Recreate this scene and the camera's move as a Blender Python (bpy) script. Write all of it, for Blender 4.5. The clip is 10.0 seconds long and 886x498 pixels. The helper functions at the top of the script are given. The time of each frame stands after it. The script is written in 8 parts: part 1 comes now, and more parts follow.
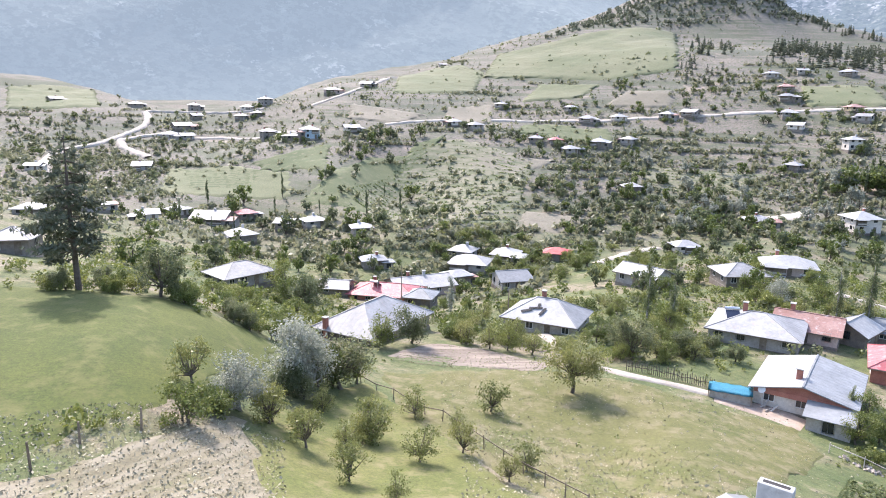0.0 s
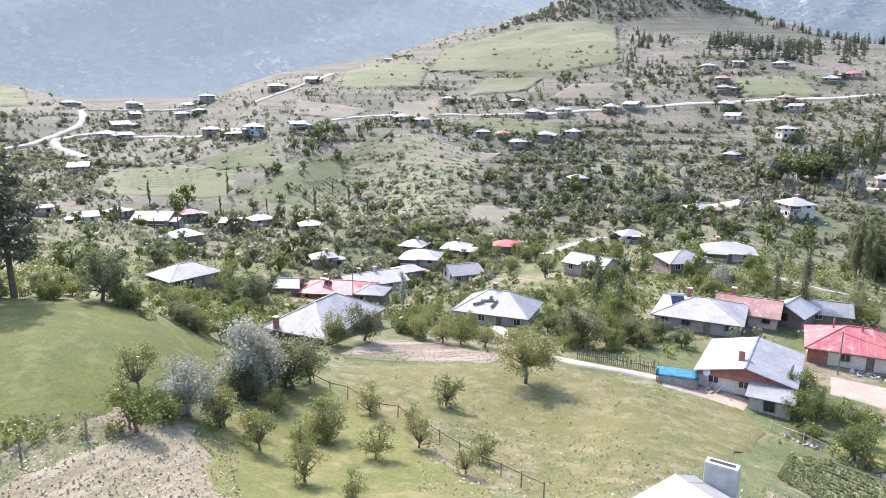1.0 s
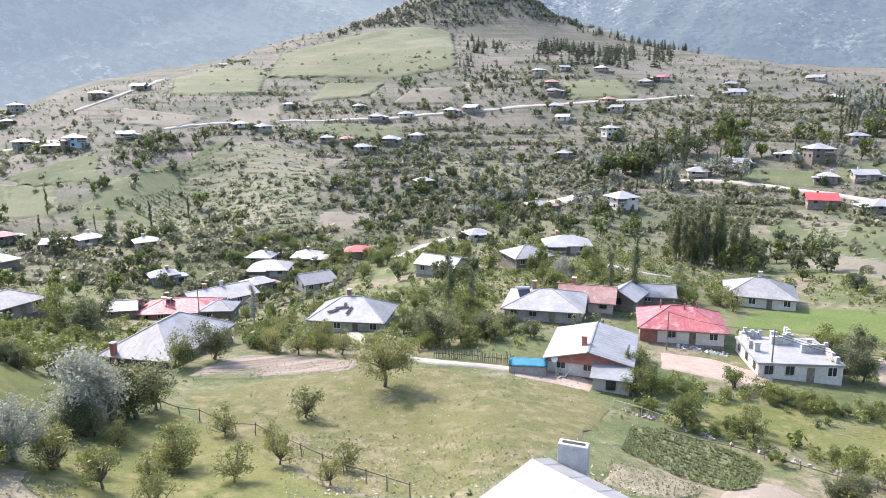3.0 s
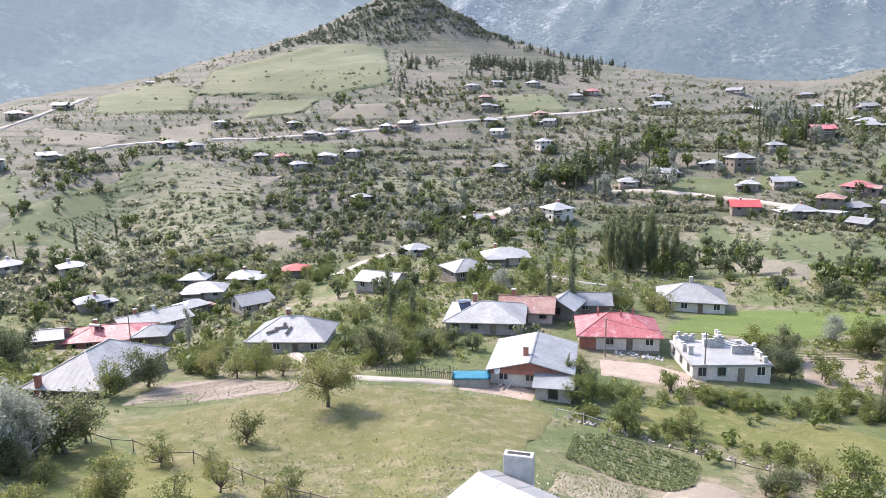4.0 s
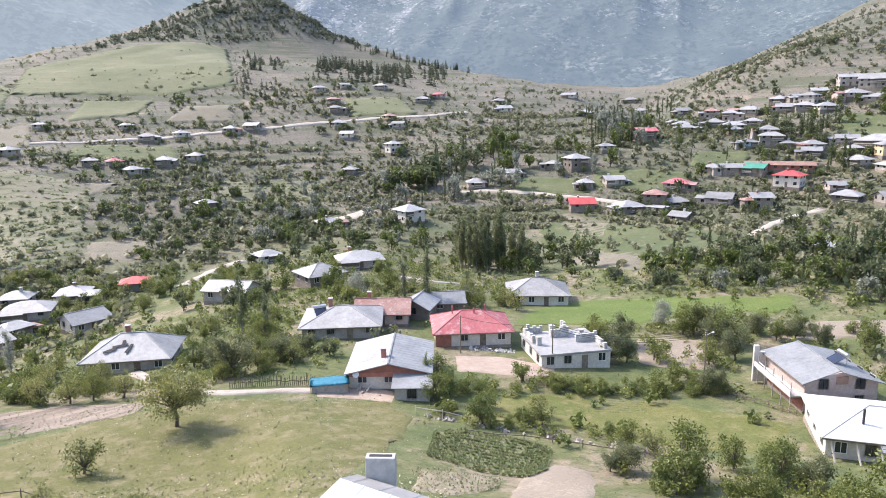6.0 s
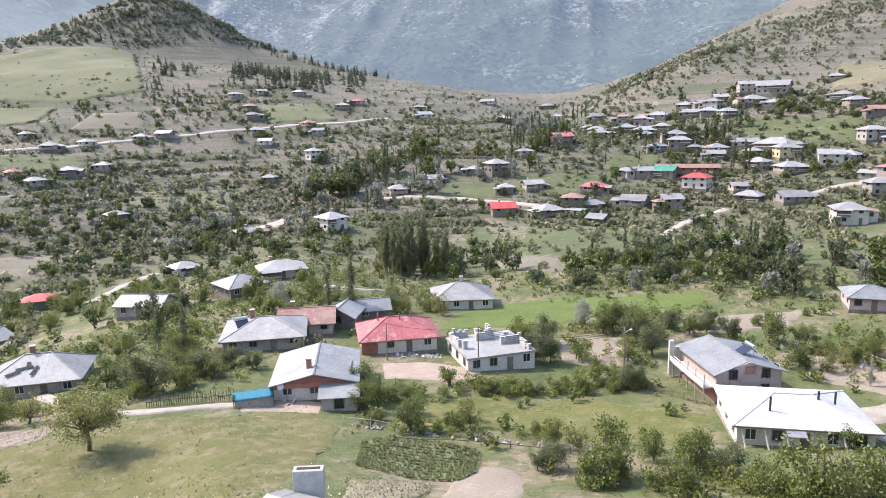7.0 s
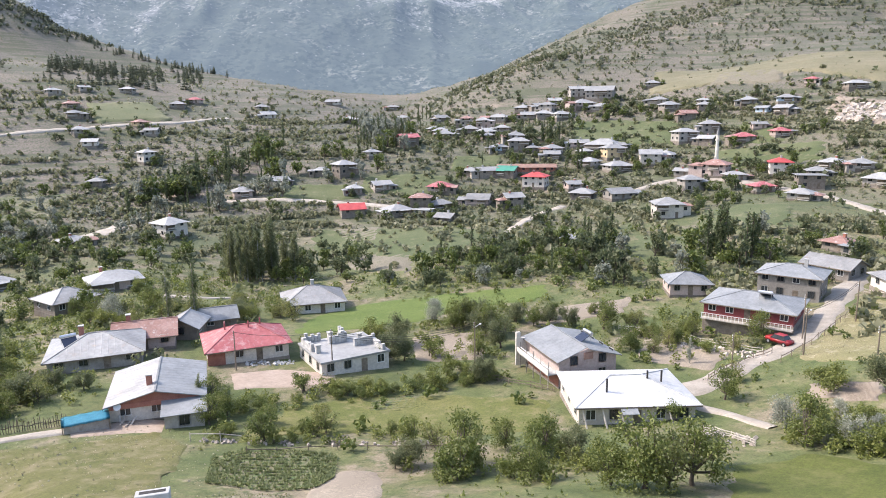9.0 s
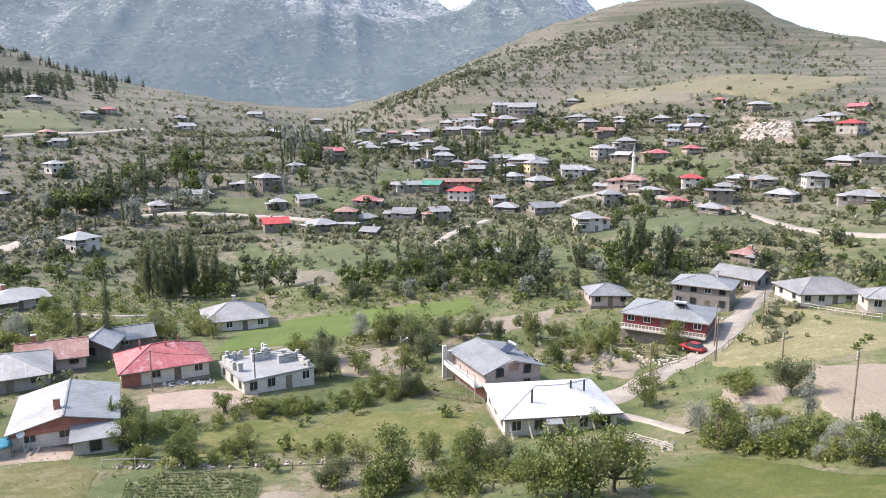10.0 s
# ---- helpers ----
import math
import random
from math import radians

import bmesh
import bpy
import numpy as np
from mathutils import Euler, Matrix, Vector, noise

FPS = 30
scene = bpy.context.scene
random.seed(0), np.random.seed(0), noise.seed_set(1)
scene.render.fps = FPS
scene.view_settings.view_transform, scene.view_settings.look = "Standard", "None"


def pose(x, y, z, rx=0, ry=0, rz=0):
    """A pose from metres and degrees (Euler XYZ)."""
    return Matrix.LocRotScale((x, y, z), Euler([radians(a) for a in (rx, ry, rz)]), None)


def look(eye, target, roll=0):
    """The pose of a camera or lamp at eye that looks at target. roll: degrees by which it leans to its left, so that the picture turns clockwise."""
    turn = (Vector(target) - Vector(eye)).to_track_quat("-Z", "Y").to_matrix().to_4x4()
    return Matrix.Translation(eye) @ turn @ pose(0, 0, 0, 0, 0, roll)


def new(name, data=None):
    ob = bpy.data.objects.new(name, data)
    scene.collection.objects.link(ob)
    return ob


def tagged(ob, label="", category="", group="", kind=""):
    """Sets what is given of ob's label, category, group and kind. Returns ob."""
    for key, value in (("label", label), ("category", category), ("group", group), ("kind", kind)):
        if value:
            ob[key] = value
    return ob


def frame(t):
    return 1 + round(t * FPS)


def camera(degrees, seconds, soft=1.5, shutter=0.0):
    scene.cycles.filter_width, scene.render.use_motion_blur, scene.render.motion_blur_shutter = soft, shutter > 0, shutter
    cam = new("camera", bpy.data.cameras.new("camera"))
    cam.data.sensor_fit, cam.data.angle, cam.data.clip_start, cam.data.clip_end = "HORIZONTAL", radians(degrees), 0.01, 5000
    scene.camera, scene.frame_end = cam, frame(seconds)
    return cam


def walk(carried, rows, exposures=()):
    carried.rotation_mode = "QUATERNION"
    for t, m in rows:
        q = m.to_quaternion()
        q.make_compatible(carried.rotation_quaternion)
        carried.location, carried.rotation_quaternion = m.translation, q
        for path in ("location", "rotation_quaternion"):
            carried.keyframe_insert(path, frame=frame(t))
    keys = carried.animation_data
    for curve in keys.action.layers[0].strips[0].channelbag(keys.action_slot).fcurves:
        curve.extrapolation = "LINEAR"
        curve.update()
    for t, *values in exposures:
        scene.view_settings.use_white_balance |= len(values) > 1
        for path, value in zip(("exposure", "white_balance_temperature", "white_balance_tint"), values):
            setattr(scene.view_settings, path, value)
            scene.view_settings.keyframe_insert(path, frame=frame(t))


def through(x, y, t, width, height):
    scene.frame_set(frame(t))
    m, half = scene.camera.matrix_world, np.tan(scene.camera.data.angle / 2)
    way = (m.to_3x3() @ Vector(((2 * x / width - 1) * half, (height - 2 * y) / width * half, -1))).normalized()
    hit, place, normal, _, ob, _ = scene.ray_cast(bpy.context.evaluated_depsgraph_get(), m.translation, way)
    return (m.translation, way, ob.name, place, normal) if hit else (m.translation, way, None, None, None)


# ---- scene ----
from mathutils import Quaternion

EYE = 50.0
cam = camera(65.87, 10.0, soft=0.95)
# seconds, bearing, pitch, lean
ROWS = [
    (0.0, 0.00, -12.50, 0.70),
    (0.5, 2.90, -12.41, 0.30),
    (1.0, 4.24, -12.90, 0.07),
    (1.5, 6.59, -13.03, 0.11),
    (2.0, 9.66, -12.86, 0.20),
    (3.5, 20.00, -12.28, -0.97),
    (4.0, 22.12, -11.39, -1.26),
    (4.5, 24.44, -10.45, -1.84),
    (5.0, 27.86, -10.62, -1.66),
    (6.5, 37.80, -11.36, -0.97),
    (7.0, 41.05, -11.02, -1.19),
    (7.5, 44.12, -10.96, -0.98),
    (8.0, 47.46, -10.52, -0.84),
    (8.5, 50.35, -10.90, -0.90),
    (9.0, 53.75, -11.14, -0.65),
    (9.5, 56.95, -10.67, -0.27),
    (10.0, 60.04, -10.01, 0.14),
]


def aim(bearing, pitch, lean):
    b, p = radians(bearing), radians(pitch)
    return look((0, 0, EYE), (math.sin(b) * math.cos(p), math.cos(b) * math.cos(p), EYE + math.sin(p)), lean)


walk(cam, [(t, aim(b, p, k)) for t, b, p, k in ROWS], [(0.0, 1.66, 6150, 19), (2.0, 1.62, 6150, 19), (4.5, 1.47, 6280, 18), (6.5, 1.40, 6330, 18), (8.5, 1.28, 6380, 17), (10.0, 1.28, 6380, 16)])

# ---- light: a clear late-spring day, the sun ahead and to the left ----
SUN_BEARING, SUN_HEIGHT = -27.0, 46.0
world = bpy.data.worlds.new("sky")
scene.world = world
world.use_nodes = True
wt = world.node_tree
sky = wt.nodes.new("ShaderNodeTexSky")
sky.sky_type, sky.sun_disc = "NISHITA", False
sky.sun_elevation, sky.sun_rotation = radians(SUN_HEIGHT), radians(SUN_BEARING)
sky.air_density, sky.dust_density = 1.2, 2.5
wt.links.new(sky.outputs[0], wt.nodes["Background"].inputs[0])
wt.nodes["Background"].inputs[1].default_value = 0.15
sun = new("sun", bpy.data.lights.new("sun", "SUN"))
sun.data.energy, sun.data.angle, sun.data.color = 2.1, radians(0.6), (1.0, 0.945, 0.85)
b, p = radians(SUN_BEARING), radians(SUN_HEIGHT)
sun.matrix_world = look((math.sin(b) * math.cos(p) * 300, math.cos(b) * math.cos(p) * 300, math.sin(p) * 300), (0, 0, 0))


# ---- materials ----
def nodes_of(name):
    m = bpy.data.materials.new(name)
    m.use_nodes = True
    return m, m.node_tree, m.node_tree.nodes["Principled BSDF"]


def add(t, kind, **values):
    n = t.nodes.new(kind)
    for k, v in values.items():
        n.inputs[k].default_value = v
    return n


def noise_at(t, scale, detail=4.0, rough=0.55, stretch=None):
    g = t.nodes.new("ShaderNodeNewGeometry")
    src = g.outputs["Position"]
    if stretch:
        for slot, value in (("Rotation", (0, 0, radians(stretch[3]))), ("Scale", stretch[:3])):
            mp = t.nodes.new("ShaderNodeMapping")
            mp.inputs[slot].default_value = value
            t.links.new(src, mp.inputs[0])
            src = mp.outputs[0]
    n = add(t, "ShaderNodeTexNoise", Scale=scale, Detail=detail, Roughness=rough)
    t.links.new(src, n.inputs["Vector"])
    return n.outputs["Fac"]


def ramp(t, fac, stops):
    r = t.nodes.new("ShaderNodeValToRGB")
    el = r.color_ramp.elements
    while len(el) < len(stops):
        el.new(0.5)
    for e, (p, c) in zip(el, stops):
        e.position, e.color = p, (*c, 1)
    t.links.new(fac, r.inputs[0])
    return r.outputs[0]


def mixed(t, a, b, fac, mode="MIX"):
    m = t.nodes.new("ShaderNodeMix")
    m.data_type, m.blend_type = "RGBA", mode
    for v, i in ((fac, 0), (a, 6), (b, 7)):
        if isinstance(v, (int, float)):
            m.inputs[i].default_value = v
        elif isinstance(v, tuple):
            m.inputs[i].default_value = (*v, 1)
        else:
            t.links.new(v, m.inputs[i])
    return m.outputs[2]


def maths(t, op, a, b=0.0):
    m = t.nodes.new("ShaderNodeMath")
    m.operation = op
    for v, i in ((a, 0), (b, 1)):
        if isinstance(v, (int, float)):
            m.inputs[i].default_value = v
        else:
            t.links.new(v, m.inputs[i])
    return m.outputs[0]


def bumped(t, bsdf, fac, strength, distance):
    bn = add(t, "ShaderNodeBump", Strength=strength, Distance=distance)
    t.links.new(fac, bn.inputs["Height"])
    t.links.new(bn.outputs[0], bsdf.inputs["Normal"])


def surface(name, dark, light, scale, rough=0.85, metal=0.0, bump=0.2, depth=0.01, fine=6.0, spread=0.25, wear=None, stretch=None):
    """A material with large patches, fine grain and a shift of brightness from object to object. wear: (colour, from, to)."""
    m, t, p = nodes_of(name)
    big, small = noise_at(t, scale, stretch=stretch), noise_at(t, scale * fine, 5.0, 0.65, stretch=stretch)
    c = ramp(t, big, [(0.3, dark), (0.7, light)])
    grain = ramp(t, small, [(0.25, (0.66, 0.66, 0.66)), (0.75, (1.12, 1.12, 1.12))])
    c = mixed(t, c, grain, 0.8, "MULTIPLY")
    if wear:
        w = noise_at(t, scale * 2.3, 8.0, 0.7)
        c = mixed(t, c, wear[0], ramp(t, w, [(wear[1], (0, 0, 0)), (wear[2], (1, 1, 1))]))
    o = t.nodes.new("ShaderNodeObjectInfo")
    k = maths(t, "ADD", maths(t, "MULTIPLY", o.outputs["Random"], spread), 1 - spread / 2)
    h = t.nodes.new("ShaderNodeHueSaturation")
    t.links.new(k, h.inputs["Value"])
    t.links.new(c, h.inputs["Color"])
    t.links.new(h.outputs[0], p.inputs["Base Color"])
    p.inputs["Roughness"].default_value, p.inputs["Metallic"].default_value = rough, metal
    bumped(t, p, small, bump, depth)
    return m


def leaf_material(name, dark, light, rough=0.55, through=0.45):
    m, t, p = nodes_of(name)
    g = t.nodes.new("ShaderNodeNewGeometry")
    o = t.nodes.new("ShaderNodeObjectInfo")
    c = ramp(t, g.outputs["Random Per Island"], [(0.0, dark), (1.0, light)])
    c2 = mixed(t, c, ramp(t, noise_at(t, 0.5), [(0.3, (0.75, 0.75, 0.7)), (0.7, (1.2, 1.15, 1.0))]), 0.7, "MULTIPLY")
    h = t.nodes.new("ShaderNodeHueSaturation")
    t.links.new(maths(t, "ADD", maths(t, "MULTIPLY", o.outputs["Random"], 0.4), 0.8), h.inputs["Value"])
    t.links.new(maths(t, "ADD", maths(t, "MULTIPLY", o.outputs["Random"], -0.03), 0.515), h.inputs["Hue"])
    t.links.new(c2, h.inputs["Color"])
    t.links.new(h.outputs[0], p.inputs["Base Color"])
    p.inputs["Roughness"].default_value = rough
    tr = t.nodes.new("ShaderNodeBsdfTranslucent")
    t.links.new(h.outputs[0], tr.inputs[0])
    mx = t.nodes.new("ShaderNodeMixShader")
    mx.inputs[0].default_value = through
    t.links.new(p.outputs[0], mx.inputs[1])
    t.links.new(tr.outputs[0], mx.inputs[2])
    t.links.new(mx.outputs[0], t.nodes["Material Output"].inputs[0])
    return m


def ground_material():
    """Grass on the valley floor, dry scrub, terrace lines and bare soil on the slopes, by the sheet's own dryness."""
    m, t, p = nodes_of("valley_ground")
    a = t.nodes.new("ShaderNodeAttribute")
    a.attribute_name = "dry"
    wide, mid, fine, grain = noise_at(t, 0.018, 5), noise_at(t, 0.09, 6, 0.6), noise_at(t, 0.55, 6, 0.7), noise_at(t, 4.0, 4, 0.75)
    lush = ramp(t, mid, [(0.34, (0.075, 0.100, 0.028)), (0.46, (0.115, 0.132, 0.045)), (0.54, (0.155, 0.152, 0.066)), (0.66, (0.215, 0.188, 0.115))])
    dry = ramp(t, wide, [(0.3, (0.108, 0.110, 0.075)), (0.44, (0.155, 0.142, 0.108)), (0.54, (0.21, 0.176, 0.142)), (0.62, (0.175, 0.16, 0.122)), (0.72, (0.118, 0.118, 0.078))])
    # terraces follow the contours: banks of weeds, then worn soil
    bank = noise_at(t, 1.0, 3, 0.5, (0.012, 0.012, 0.42, 0))
    dry = mixed(t, dry, (0.085, 0.098, 0.05), ramp(t, bank, [(0.52, (0, 0, 0)), (0.60, (0.75, 0.75, 0.75))]))
    dry = mixed(t, dry, (0.245, 0.205, 0.155), ramp(t, bank, [(0.34, (0.6, 0.6, 0.6)), (0.42, (0, 0, 0))]))
    dry = mixed(t, dry, (0.068, 0.082, 0.040), ramp(t, fine, [(0.50, (0, 0, 0)), (0.60, (0.85, 0.85, 0.85))]))
    dry = mixed(t, dry, (0.060, 0.072, 0.036), ramp(t, noise_at(t, 1.3, 3, 0.6), [(0.55, (0, 0, 0)), (0.62, (0.8, 0.8, 0.8))]))
    dry = mixed(t, dry, (0.32, 0.255, 0.195), ramp(t, noise_at(t, 0.03, 6, 0.65), [(0.62, (0, 0, 0)), (0.69, (0.8, 0.8, 0.8))]))
    soil = ramp(t, maths(t, "MULTIPLY", mid, maths(t, "ADD", fine, 0.45)), [(0.52, (0, 0, 0)), (0.62, (1, 1, 1))])
    lush = mixed(t, lush, (0.23, 0.19, 0.125), soil)
    lush = mixed(t, lush, (0.062, 0.088, 0.026), ramp(t, noise_at(t, 0.9, 4, 0.65), [(0.52, (0, 0, 0)), (0.64, (0.75, 0.75, 0.75))]))
    c = mixed(t, lush, dry, a.outputs["Fac"])
    c = mixed(t, c, ramp(t, grain, [(0.25, (0.5, 0.5, 0.5)), (0.75, (1.35, 1.35, 1.35))]), 0.85, "MULTIPLY")
    c = mixed(t, c, ramp(t, fine, [(0.3, (0.7, 0.7, 0.7)), (0.7, (1.2, 1.2, 1.2))]), 0.75, "MULTIPLY")
    t.links.new(c, p.inputs["Base Color"])
    p.inputs["Roughness"].default_value = 0.95
    bumped(t, p, fine, 0.5, 0.5)
    return m


def field_material(name, dark, light, flecks=None, rows=None, row_colour=None, bump=0.35, depth=0.06, scale=0.12):
    """A field: broad patches, tufts and, where it is tilled, rows of a given spacing and bearing."""
    m, t, p = nodes_of(name)
    wide, tuft, fine = noise_at(t, scale, 4), noise_at(t, 1.1, 6, 0.65), noise_at(t, 7.0, 4, 0.7)
    c = ramp(t, wide, [(0.32, dark), (0.68, light)])
    c = mixed(t, c, ramp(t, tuft, [(0.28, (0.84, 0.85, 0.82)), (0.5, (0.98, 0.98, 0.98)), (0.72, (1.12, 1.11, 1.08))]), 0.8, "MULTIPLY")
    c = mixed(t, c, ramp(t, noise_at(t, 3.2, 8, 0.8), [(0.30, (0.48, 0.50, 0.44)), (0.5, (0.98, 0.98, 0.98)), (0.70, (1.5, 1.46, 1.36))]), 0.8, "MULTIPLY")
    c = mixed(t, c, ramp(t, fine, [(0.25, (0.6, 0.6, 0.6)), (0.75, (1.3, 1.3, 1.3))]), 0.85, "MULTIPLY")
    if flecks:
        c = mixed(t, c, flecks[0], ramp(t, noise_at(t, flecks[3] if len(flecks) > 3 else 2.2, 6, 0.7), [(flecks[1], (0, 0, 0)), (flecks[2], (1, 1, 1))]))
    h = tuft
    if rows:
        furrow = noise_at(t, 1.0, 4, 0.6, (0.75 / rows[0], 0.07 / rows[0], 1, rows[1]))
        c = mixed(t, c, row_colour, ramp(t, furrow, [(0.45, (0, 0, 0)), (0.58, (0.85, 0.85, 0.85))]))
        h = furrow
    t.links.new(c, p.inputs["Base Color"])
    p.inputs["Roughness"].default_value = 0.95
    bumped(t, p, h if rows else fine, bump, depth if rows else depth * 0.6)
    return m


def mountain_material(haze, pines, air):
    """Far limestone slopes, dotted with pines, the blue air before them added as a glow."""
    m, t, p = nodes_of("far_mountain")
    wide, mid, fine = noise_at(t, 0.0026, 8, 0.6), noise_at(t, 0.011, 9, 0.68), noise_at(t, 0.06, 5, 0.7)
    a = t.nodes.new("ShaderNodeAttribute")
    a.attribute_name = "rock"
    streak = noise_at(t, 1.0, 7, 0.65, (0.012, 0.0022, 0.003, 38))
    rock = ramp(t, mid, [(0.36, (0.10, 0.105, 0.10)), (0.5, (0.19, 0.19, 0.18)), (0.62, (0.42, 0.41, 0.38))])
    wood = ramp(t, mid, [(0.4, (0.035, 0.05, 0.038)), (0.56, (0.06, 0.075, 0.055)), (0.66, (0.16, 0.165, 0.135))])
    bare = maths(t, "ADD", maths(t, "ADD", maths(t, "MULTIPLY", wide, 0.7), maths(t, "MULTIPLY", streak, 0.6)), maths(t, "SUBTRACT", a.outputs["Fac"], 0.62))
    c = mixed(t, wood, rock, ramp(t, bare, [(0.46, (0, 0, 0)), (0.62, (1, 1, 1))]))
    dots = maths(t, "ADD", fine, maths(t, "MULTIPLY", maths(t, "SUBTRACT", mid, 0.5), 0.5))
    c = mixed(t, c, (0.022, 0.036, 0.026), ramp(t, dots, [(pines, (0, 0, 0)), (pines + 0.05, (0.95, 0.95, 0.95))]))
    stones = maths(t, "ADD", noise_at(t, 0.085, 5, 0.7), maths(t, "MULTIPLY", maths(t, "SUBTRACT", bare, 0.5), 0.45))
    c = mixed(t, c, (0.29, 0.285, 0.265), ramp(t, stones, [(0.565, (0, 0, 0)), (0.635, (0.9, 0.9, 0.9))]))
    t.links.new(c, p.inputs["Base Color"])
    p.inputs["Roughness"].default_value = 1.0
    # haze of the air between, painted as blue emission, on the distant backdrop alone
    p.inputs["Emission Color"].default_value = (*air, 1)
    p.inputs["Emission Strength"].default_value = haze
    bumped(t, p, mid, 0.35, 14.0)
    return m


